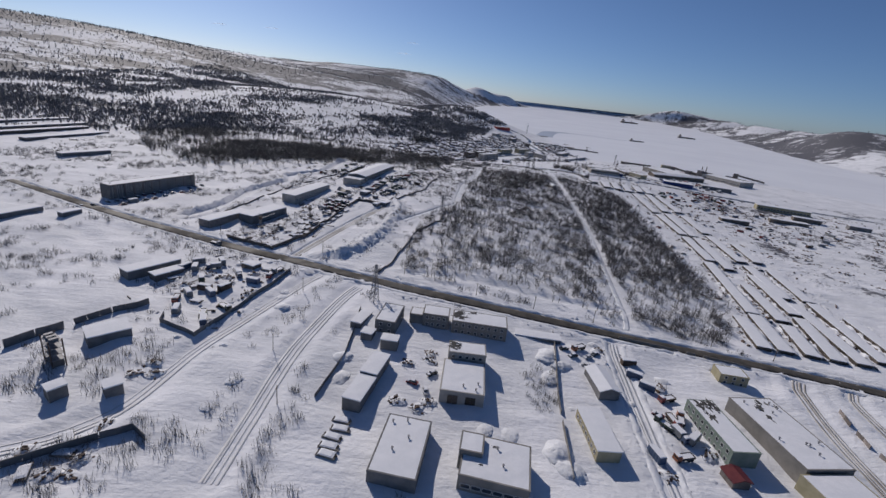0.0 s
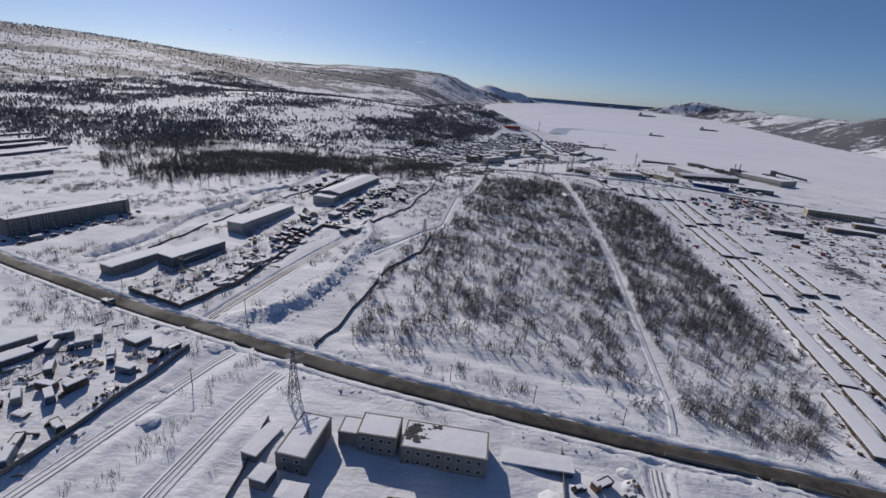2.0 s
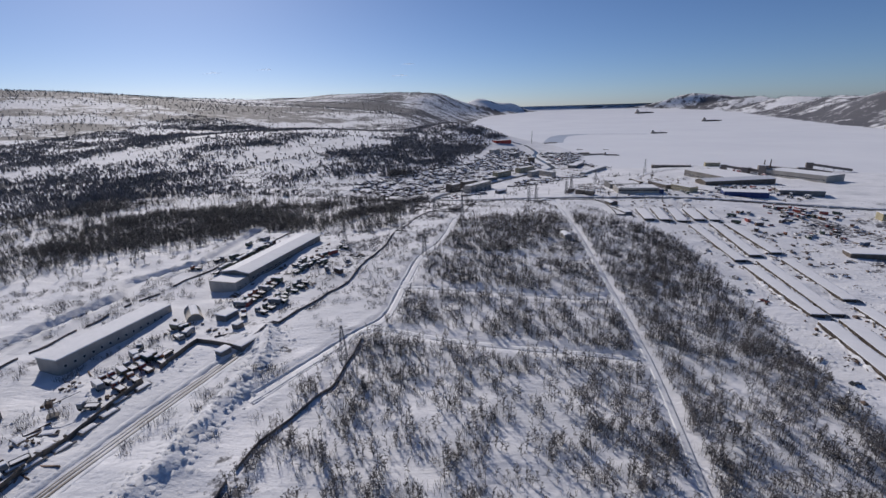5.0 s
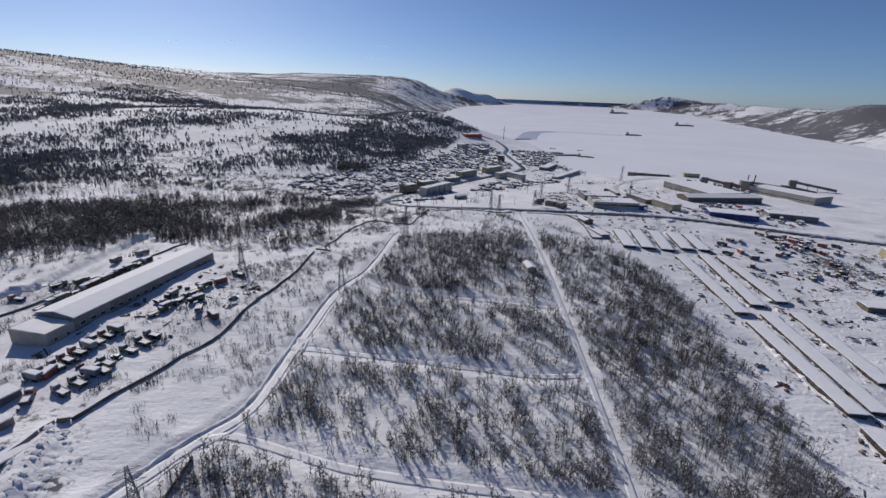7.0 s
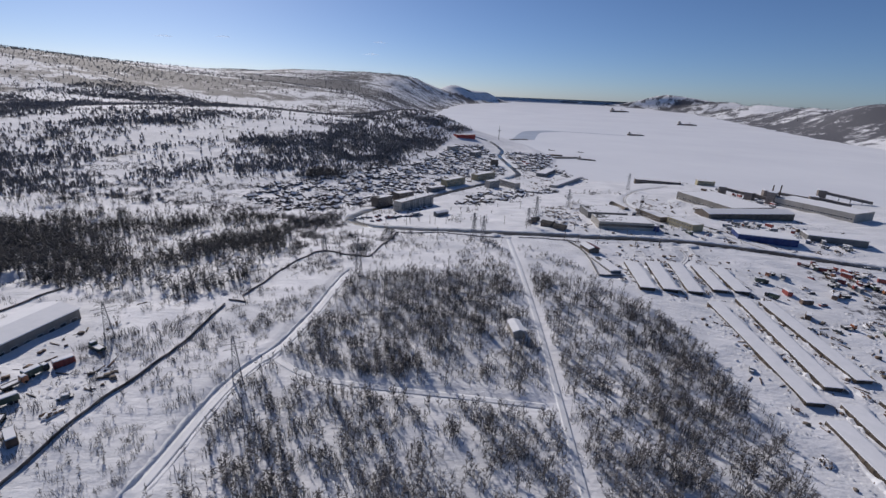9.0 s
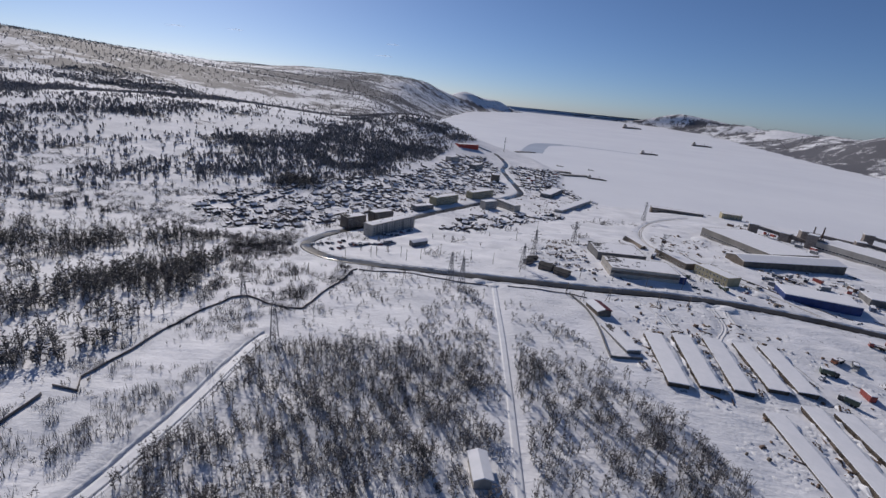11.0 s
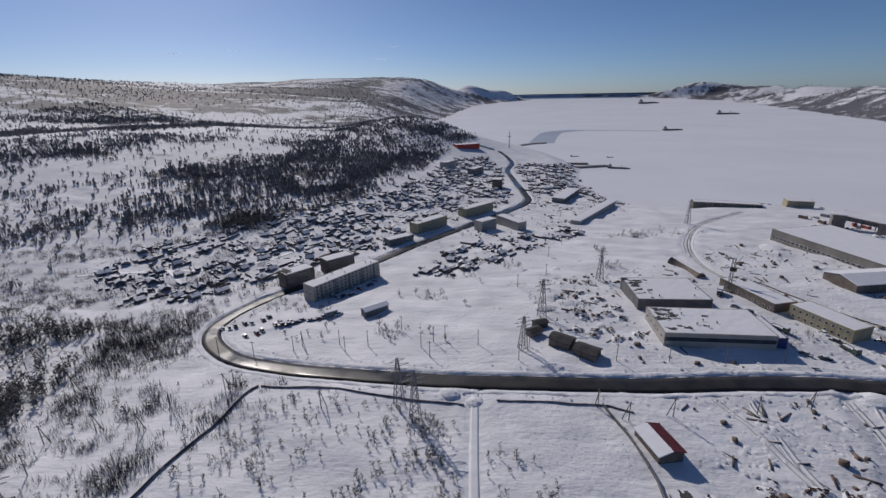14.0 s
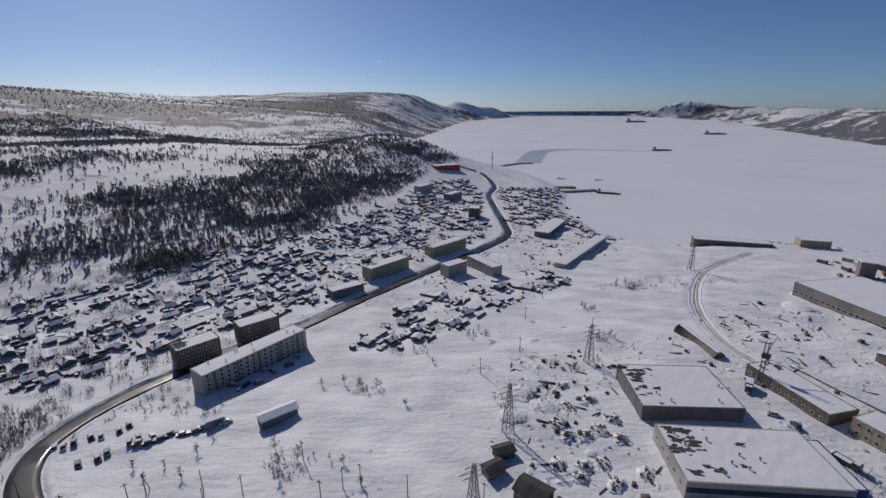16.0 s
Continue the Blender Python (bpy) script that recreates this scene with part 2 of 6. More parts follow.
def shore(x, y):
    """Metres inland from the water's edge."""
    x, y = x / PLAN, y / PLAN
    d, s = seg_distance(COAST, x, y)
    e, r = seg_distance(FARSHORE, x, y)
    return PLAN * np.where(x > 1450, np.maximum(d * s, e * r), d * s)


def land(x, y):
    """Height of the ground in metres."""
    x, y = np.asarray(x, float) / PLAN, np.asarray(y, float) / PLAN
    h = 14 + sum(w * np.exp(-((x - a) ** 2 + (y - b) ** 2) / (2 * r * r)) for a, b, r, w in BUMPS)
    m = 1 - (1 - ease((y - 1150) / 1500)) * (1 - ease((-x - 300) / 1000))
    h = h + m * sum(w * np.exp(-((x - a) / p) ** 2 / 2 - ((y - b) / q) ** 2 / 2) for a, b, p, q, w in HILLS)
    rugged = ease((np.hypot(x - 90, y - 300) - 900) / 2500)
    h = h + rugged * (9 * np.sin(x / 210 + 1.7 * np.sin(y / 330)) + 7 * np.sin(y / 170 + x / 400) + 4 * np.sin(x / 83 - y / 97) + 18 * np.sin(x / 640 - y / 910))
    s = shore(x * PLAN, y * PLAN) / PLAN
    k = ease((s + 8) / np.where(y < 1500, 70, 170 + 0.13 * np.maximum(y - 1500, 0)))
    return PLAN * (-3 + (h + 3) * k)


def draw_in(x, y, z):
    """The country past two kilometres, drawn in towards the middle of the flight so that it lies within five."""
    dx, dy = x - VIEW[0], y - VIEW[1]
    d = np.maximum(np.hypot(dx, dy), 1e-6)
    k = np.where(d < 2000, d, 2000 + 2600 * (1 - np.exp(-(d - 2000) / 2600))) / d
    return VIEW[0] + dx * k, VIEW[1] + dy * k, VIEW[2] + (z - VIEW[2]) * k


def spread(lo, hi, step, end_lo, end_hi, growth=1.12):
    mid = list(np.arange(lo, hi + step / 2, step))
    a, s = [], step
    while (a[-1] if a else lo) > end_lo:
        s *= growth
        a.append((a[-1] if a else lo) - s)
    b, s = [], step
    while (b[-1] if b else hi) < end_hi:
        s *= growth
        b.append((b[-1] if b else hi) + s)
    return np.array(a[::-1] + mid + b)


def sheet(name, xs, ys, height, mat):
    X, Y = np.meshgrid(xs, ys)
    Z = height(X, Y)
    P = np.stack(draw_in(X, Y, Z), -1).reshape(-1, 3)
    ny, nx = X.shape
    i = (np.arange(ny - 1)[:, None] * nx + np.arange(nx - 1)[None, :]).reshape(-1)
    F = np.stack([i, i + 1, i + nx + 1, i + nx], 1)
    me = bpy.data.meshes.new(name)
    me.vertices.add(len(P))
    me.vertices.foreach_set("co", P.ravel())
    me.loops.add(F.size)
    me.loops.foreach_set("vertex_index", F.ravel())
    me.polygons.add(len(F))
    me.polygons.foreach_set("loop_start", np.arange(0, F.size, 4))
    me.polygons.foreach_set("use_smooth", np.ones(len(F), bool))
    me.update()
    me.validate()
    me.materials.append(mat)
    return new(name, me)


def drifts(x, y):
    """Uneven relief of wind-packed snow: long low dunes and short hummocks."""
    near = ease((760 - np.hypot(x - 90, y - 450)) / 300) > 0
    n = np.zeros(x.shape)
    u, v = 0.77 * x - 0.64 * y, 0.64 * x + 0.77 * y
    n[near] = [1.7 * noise.noise((a / 34, c / 13, 0.3)) + 0.9 * noise.noise((a / 12, c / 8, 5.1)) for a, c in zip(u[near], v[near])]
    return n * ease((760 - np.hypot(x - 90, y - 450)) / 300)


def resample(pts, step):
    """Points at even steps along a smooth curve through pts."""
    P = [Vector((*p, 0)) for p in pts]
    out = []
    for i in range(len(P) - 1):
        p0, p1, p2, p3 = P[max(0, i - 1)], P[i], P[i + 1], P[min(len(P) - 1, i + 2)]
        m = max(1, int((p2 - p1).length / step))
        for k in range(m):
            t = k / m
            q = 0.5 * (2 * p1 + (p2 - p0) * t + (2 * p0 - 5 * p1 + 4 * p2 - p3) * t * t + (3 * p1 - p0 - 3 * p2 + p3) * t ** 3)
            out.append((q.x, q.y))
    out.append((P[-1].x, P[-1].y))
    return out


MAIN = plan([(-330, 345), (-270, 318), (-219, 295), (-188, 282), (-151, 267), (-112, 251), (-71, 236), (-29, 221), (5, 211), (46, 202), (74, 197), (104, 192), (130, 189), (157, 185), (182, 180), (204, 174), (260, 156), (340, 130), (470, 80), (640, 20), (800, -60)])
COASTAL = plan([(205, 1402), (219, 1396), (246, 1374), (258, 1300), (243, 1235), (241, 1171), (241, 1064), (237, 1013), (208, 965), (165, 908), (124, 855), (99, 820), (73, 794), (53, 771), (39, 748), (35, 728), (40, 713), (51, 700), (66, 689), (91, 680), (117, 674),
           (146, 669), (174, 667), (200, 666), (227, 666), (254, 668), (290, 669), (328, 665), (368, 655), (420, 638), (500, 610), (600, 570)])
TRAIL = plan([(108, 201), (112, 212), (118, 245), (127, 297), (137, 354), (143, 409), (149, 477), (153, 528), (157, 590), (159, 632), (161, 664)])
PATH_W = plan([(-20, 330), (9, 376), (22, 395), (27, 430), (34, 479), (45, 505), (52, 538), (57, 575), (60, 584)])
CROSS_A = plan([(10, 378), (19, 383), (55, 372), (87, 367), (110, 365), (134, 362)])
CROSS_B = plan([(45, 495), (58, 486), (73, 482), (97, 479), (143, 475)])
CROSS_C = plan([(24, 431), (45, 428), (67, 425), (101, 421), (120, 419), (141, 421)])
CROSS_D = plan([(-12, 232), (7, 235), (30, 232), (75, 223), (111, 221)])
DIAGONAL = plan([(-125, 85), (-105, 95), (-90, 111), (-84, 143), (-76, 169), (-59, 214), (-55, 222)])
SIDE_W = plan([(-50, 88), (-49, 114), (-47, 152), (-38, 195), (-32, 211)])
YARD_E = plan([(83, 92), (86, 117), (90, 150), (93, 175), (95, 184)])
BRANCH = plan([(-76, 243), (-74, 252), (-60, 300), (-45, 345), (-38, 365)])
NORTH_TRACK = plan([(363, 667), (345, 700), (326, 730), (313, 765), (312, 800), (330, 850), (370, 905), (430, 945)])
EAST_ROAD = plan([(180, 173), (175, 166), (166, 138), (160, 107), (158, 80)])
EAST_FORK = plan([(202, 168), (197, 162), (191, 140), (188, 110)])
EMBANKMENT = plan([(-171, 305), (-159, 342), (-156, 390), (-139, 434), (-146, 459), (-121, 484), (-117, 518), (-117, 573)])
PLOT_LANE = plan([(242, 660), (246, 646), (250, 622)])
MID_LANE = plan([(255, 660), (252, 640), (251, 620)])
FAR_LANE = plan([(298, 659), (291, 640), (296, 620), (300, 590)])
GARAGE_LANE = plan([(290, 660), (284, 637), (272, 622), (266, 610)])
WINDROW = plan([(-62, 248), (-52, 250), (-43, 262), (-34, 286), (-30, 310), (-28, 335), (-25, 358), (-33, 383)])
# width, depth to which it is pressed or cleared, height of the banks beside it
WAYS = [(MAIN, 8.5, 0.25, 0.9), (COASTAL, 9.0, 0.2, 0.8), (TRAIL, 3.0, 0.3, 0.35), (PATH_W, 3.6, 0.9, 0.6), (CROSS_A, 3.0, 0.7, 0.5), (CROSS_B, 2.6, 0.5, 0.4), (CROSS_C, 3.0, 0.7, 0.5), (CROSS_D, 2.4, 0.5, 0.6), (DIAGONAL, 6.0, 0.6, 0.7), (SIDE_W, 6.5, 0.6, 0.7), (YARD_E, 5.5, 0.4, 0.7), (BRANCH, 5.5, 0.5, 0.5),
        (NORTH_TRACK, 3.6, 0.4, 0.4), (EAST_ROAD, 6.5, 0.4, 0.6), (EAST_FORK, 5.0, 0.4, 0.6), (GARAGE_LANE, 4.0, 0.5, 0.8), (EMBANKMENT, 7.0, 2.4, 1.6)]

STEP, GX0, GY0, GN = 2.5, -700.0, -100.0, 640
_gx, _gy = np.meshgrid(GX0 + STEP * np.arange(GN + 1), GY0 + STEP * np.arange(GN + 1))
_raw = land(_gx, _gy)
_dry = _raw > 1
_soft = np.ones(_raw.shape)
_lift = np.zeros(_raw.shape)


def near_way(pts, reach):
    """Distance from the grid's points to a line, where it is within reach."""
    d = np.full(_raw.shape, 1e9)
    line = resample(pts, 5.0)
    for (ax, ay), (bx, by) in zip(line, line[1:]):
        i0, i1 = int((min(ax, bx) - reach - GX0) / STEP), int((max(ax, bx) + reach - GX0) / STEP) + 2
        j0, j1 = int((min(ay, by) - reach - GY0) / STEP), int((max(ay, by) + reach - GY0) / STEP) + 2
        i0, i1, j0, j1 = max(0, i0), min(GN + 1, i1), max(0, j0), min(GN + 1, j1)
        if i0 >= i1 or j0 >= j1:
            continue
        x, y = _gx[j0:j1, i0:i1], _gy[j0:j1, i0:i1]
        ux, uy = bx - ax, by - ay
        k = np.clip(((x - ax) * ux + (y - ay) * uy) / (ux * ux + uy * uy + 1e-9), 0, 1)
        d[j0:j1, i0:i1] = np.minimum(d[j0:j1, i0:i1], np.hypot(x - ax - k * ux, y - ay - k * uy))
    return d


_rough = np.random.RandomState(3).uniform(0.2, 1.3, _raw.shape)
for _pts, _w, _deep, _high in WAYS:
    _d = near_way(_pts, _w / 2 + 9)
    _in = ease((_w / 2 + 2.6 - _d) / 2.2)
    _soft = np.minimum(_soft, 1 - 0.85 * ease((_w / 2 + 8 - _d) / 6))
    _lift = np.where(_in > 0, np.minimum(_lift, 0), _lift) - np.where(_lift > -0.2, 1, 0) * _deep * _in
    _lift += _high * _rough * np.exp(-((_d - _w / 2 - 3.6) / 1.5) ** 2) * (_in < 0.3)
_d = near_way(WINDROW, 16)
_lift += (0.6 + 0.6 * _rough) * 2.9 * np.exp(-(_d / 3.4) ** 2) + 0.9 * _rough * np.exp(-(_d / 9.0) ** 2)
_z = _raw + (0.8 * drifts(_gx.ravel(), _gy.ravel()).reshape(_raw.shape) * _soft + _lift) * _dry
GRID_Z = _z.tolist()


def surface(x, y):
    """Height of the snow's surface, for arrays of places."""
    x, y = np.asarray(x, float), np.asarray(y, float)
    u, v = np.clip((x - GX0) / STEP, 0, GN - 1e-6), np.clip((y - GY0) / STEP, 0, GN - 1e-6)
    i, j = u.astype(int), v.astype(int)
    u, v = u - i, v - j
    z = (_z[j, i] * (1 - u) + _z[j, i + 1] * u) * (1 - v) + (_z[j + 1, i] * (1 - u) + _z[j + 1, i + 1] * u) * v
    return np.where((x > GX0) & (x < GX0 + STEP * GN) & (y > GY0) & (y < GY0 + STEP * GN), z, land(x, y))


def z_at(x, y):
    """Height of the ground sheet at a place."""
    i, j = min(GN - 1, max(0, int((x - GX0) / STEP))), min(GN - 1, max(0, int((y - GY0) / STEP)))
    u, v = (x - GX0) / STEP - i, (y - GY0) / STEP - j
    a, b = GRID_Z[j], GRID_Z[j + 1]
    return (a[i] * (1 - u) + a[i + 1] * u) * (1 - v) + (b[i] * (1 - u) + b[i + 1] * u) * v


XS = spread(-200, 400, STEP, -9000, 11000, 1.07)
YS = spread(50, 950, STEP, -4500, 16000, 1.055)
ground = tagged(sheet("ground", XS, YS, surface, SNOW), "open snow-covered ground, hills and far shores", "ground", kind="structure")
tagged(sheet("water", spread(300, 1500, 30, -300, 11000), spread(800, 2200, 30, -4500, 16500), lambda x, y: 0 * x, ICE), "frozen snow-dusted sea ice of the bay", "sea ice", kind="structure")

tagged(sheet("water", np.linspace(0, 60000, 40), np.array([16500, 18000, 21000, 26000, 34000, 50000, 90000.0]), lambda x, y: 0 * x, SEA), "dark blue open sea beyond the ice", "sea", kind="structure")


def strip(name, pts, width, mat, lift, label="", category="", step=4.0, parent=None, crown=0.0, lanes=5):
    """A ribbon that follows the ground along a line of plan points."""
    line = resample(pts, step)
    vs, fs = [], []
    n = len(line)
    for i, (x, y) in enumerate(line):
        a, b = line[max(0, i - 1)], line[min(n - 1, i + 1)]
        tx, ty = b[0] - a[0], b[1] - a[1]
        l = math.hypot(tx, ty) or 1
        nx, ny = -ty / l, tx / l
        w = width / 2
        for j in range(lanes):
            o = (j / (lanes - 1) * 2 - 1) * w
            px, py = x + nx * o, y + ny * o
            vs.append((px, py, z_at(px, py) + lift + crown * (1 - (o / w) ** 2)))
    for i in range(n - 1):
        for j in range(lanes - 1):
            k = i * lanes + j
            fs.append((k, k + lanes, k + lanes + 1, k + 1))
    # a skirt down to the ground on both sides
    m = len(vs)
    for i in range(n):
        for j in (0, lanes - 1):
            x, y, z = vs[i * lanes + j]
            vs.append((x, y, z - lift - 0.9))
    for i in range(n - 1):
        fs.append((i * lanes, m + 2 * i, m + 2 * i + 2, (i + 1) * lanes))
        fs.append(((i + 1) * lanes + lanes - 1, m + 2 * i + 3, m + 2 * i + 1, i * lanes + lanes - 1))
    return mesh_ob(name, vs, fs, mat, parent, label, True)


def bank(name, pts, offset, width, height, mat, label, rng, step=2.6):
    """An uneven ridge of thrown-up snow beside a line."""
    line = resample(pts, step)
    n = len(line)
    vs, fs = [], []
    for i, (x, y) in enumerate(line):
        a, b = line[max(0, i - 1)], line[min(n - 1, i + 1)]
        tx, ty = b[0] - a[0], b[1] - a[1]
        l = math.hypot(tx, ty) or 1
        nx, ny = -ty / l, tx / l
        h = height * (0.25 + 1.15 * rng.random())
        for o, k in ((-0.6, -0.4), (-0.28, 0.75), (0.05, 1.0), (0.3, 0.6), (0.65, -0.4)):
            d = offset + width * (o + 0.30 * (rng.random() - 0.5))
            px, py = x + nx * d, y + ny * d
            vs.append((px, py, z_at(px, py) + (h * k * (0.8 + 0.4 * rng.random()) if k > 0 else -0.5)))
    for i in range(n - 1):
        for j in range(4):
            k = i * 5 + j
            fs.append((k, k + 5, k + 6, k + 1))
    return tagged(mesh_ob(name, vs, fs, mat, None, "", True), label, "snow bank", kind="structure")

# ---- roads, paths and banks ----
main_road = tagged(strip("road", MAIN, 6.6, ASPHALT, 0.14, crown=0.15), "sanded grey-brown asphalt road between snow banks", "road", kind="structure")
coast_road = tagged(strip("road", COASTAL, 8.0, WET_ASPHALT, 0.14, crown=0.15), "dark wet asphalt road bending towards the village", "road", kind="structure")
for pts, w in ((TRAIL, 2.5), (PATH_W, 3.2), (CROSS_A, 3.0), (CROSS_B, 2.6), (CROSS_C, 2.8)):
    tagged(strip("road", pts, w, TRACK_SNOW, 0.10), "packed snow track between low banks", "snow track", kind="structure")
RUT_SNOW = material("dirty_rut_snow", (0.58, 0.575, 0.57), (0.75, 0.75, 0.755), 0.06, 0.7, bump=0.05, bump_scale=2.0)
DIRT_SNOW = material("sanded_snow", (0.28, 0.25, 0.215), (0.62, 0.60, 0.57), 0.06, 0.7, bump=0.05, bump_scale=2.0)


def beside(pts, offset, wander=0.5):
    """A line that runs beside another, wandering a little."""
    line = resample(pts, 8.0)
    out = []
    for i, (x, y) in enumerate(line):
        a, b = line[max(0, i - 1)], line[min(len(line) - 1, i + 1)]
        l = math.hypot(b[0] - a[0], b[1] - a[1]) or 1
        o = offset + wander * noise.noise((x / 40, y / 40, offset))
        out.append((x - (b[1] - a[1]) / l * o, y + (b[0] - a[0]) / l * o))
    return out


for pts, mat, lanes in ((DIAGONAL, RUT_SNOW, (-1.7, -0.2, 1.6)), (SIDE_W, RUT_SNOW, (-2.0, -0.6, 1.1, 2.2)), (YARD_E, RUT_SNOW, (-1.3, 0.4, 1.6)), (BRANCH, DIRT_SNOW, (-1.6, 0.2, 1.5)), (NORTH_TRACK, DIRT_SNOW, (-0.9, 0.8)), (EAST_ROAD, DIRT_SNOW, (-2.0, -0.7, 0.6, 1.9)), (EAST_FORK, DIRT_SNOW, (-1.4, 0.0, 1.4)), (GARAGE_LANE, RUT_SNOW, (-0.9, 0.8)), (PLOT_LANE, RUT_SNOW, (-0.8, 0.8)), (MID_LANE, RUT_SNOW, (-0.8, 0.8)), (FAR_LANE, RUT_SNOW, (-0.9, 0.9))):
    for o in lanes:
        tagged(strip("road", beside(pts, o), 0.9 + 0.3 * math.sin(3 * o), mat, 0.05, lanes=2), "tyre rut pressed into a snow road", "snow track", kind="structure")
rb = random.Random(5)
for pts, half, h in ((MAIN, 5.0, 0.7), (COASTAL, 5.7, 0.5), (PATH_W, 2.7, 0.4), (BRANCH, 4.0, 0.4), (NORTH_TRACK, 2.9, 0.15), (YARD_E, 3.8, 0.6)):
    for side in (-1, 1):
        bank("snow_bank", pts, side * half, 3.0 if half > 3 else 1.6, h, BERM_SNOW, "ploughed ridge of snow along the roadside", rb)


# ---- buildings ----
def window_mesh(w, h):
    """A frame with the pane set back in it, in one closed piece."""
    s, t = Shape(), 0.12
    o = [(-w / 2, 0), (w / 2, 0), (w / 2, h), (-w / 2, h)]
    q = [(-w / 2 + t, t), (w / 2 - t, t), (w / 2 - t, h - t), (-w / 2 + t, h - t)]
    vs = [(x, 0.02, z) for x, z in o] + [(x, -0.10, z) for x, z in o] + [(x, -0.10, z) for x, z in q] + [(x, -0.04, z) for x, z in q]
    for k in range(4):
        n = (k + 1) % 4
        s.f += [(k, n, 4 + n, 4 + k), (4 + k, 4 + n, 8 + n, 8 + k), (8 + k, 8 + n, 12 + n, 12 + k)]
        s.s += [0, 0, 0]
    s.f += [(12, 13, 14, 15), (3, 2, 1, 0)]
    s.s += [1, 0]
    s.v = vs
    ob = s.make("window", [FRAME, GLASS])
    me = ob.data
    bpy.data.objects.remove(ob)
    return me


def door_mesh(w, h, mat):
    s = Shape()
    s.box(-w / 2, -0.10, 0, w / 2, 0.02, h, 0)
    s.box(-0.03, -0.14, 0.05, 0.03, -0.10, h - 0.05, 1)
    s.box(-w / 2, -0.14, h - 0.12, w / 2, -0.10, h, 1)
    ob = s.make("door", [mat, STEEL])
    me = ob.data
    bpy.data.objects.remove(ob)
    return me


WINDOW, WINDOW_WIDE, GATE, GARAGE_DOOR = window_mesh(1.3, 1.4), window_mesh(2.6, 1.5), door_mesh(3.4, 3.6, DOOR), door_mesh(2.6, 1.85, DOOR)
FOOTPRINTS = []


def base_of(x, y, head, L, W):
    c, s = math.cos(radians(head)), math.sin(radians(head))
    return min(z_at(x + c * a - s * b, y + s * a + c * b) for a in (-L / 2, 0, L / 2) for b in (-W / 2, 0, W / 2))


def snow_slab(L, W, z, thick, rng, over=0.25, n=None):
    """A blanket of snow with a soft uneven top and rounded edge."""
    nx, ny = max(3, int(L / 2.5)), max(3, int(W / 2.5))
    vs, fs = [], []
    for j in range(ny + 1):
        for i in range(nx + 1):
            edge = i in (0, nx) or j in (0, ny)
            vs.append(((i / nx - 0.5) * (L + 2 * over), (j / ny - 0.5) * (W + 2 * over), z + thick * (0.80 + 0.1 * rng.random() if edge else 0.88 + 0.2 * rng.random())))
    for j in range(ny):
        for i in range(nx):
            k = j * (nx + 1) + i
            fs.append((k, k + 1, k + nx + 2, k + nx + 1))
    rim = [i for i in range(nx + 1)] + [(j + 1) * (nx + 1) - 1 for j in range(1, ny + 1)] + [ny * (nx + 1) + i for i in range(nx - 1, -1, -1)] + [j * (nx + 1) for j in range(ny - 1, 0, -1)]
    n = len(vs)
    for i in rim:
        vs.append((vs[i][0], vs[i][1], z))
    for a in range(len(rim)):
        b = (a + 1) % len(rim)
        fs.append((rim[a], n + a, n + b, rim[b]))
    return vs, fs


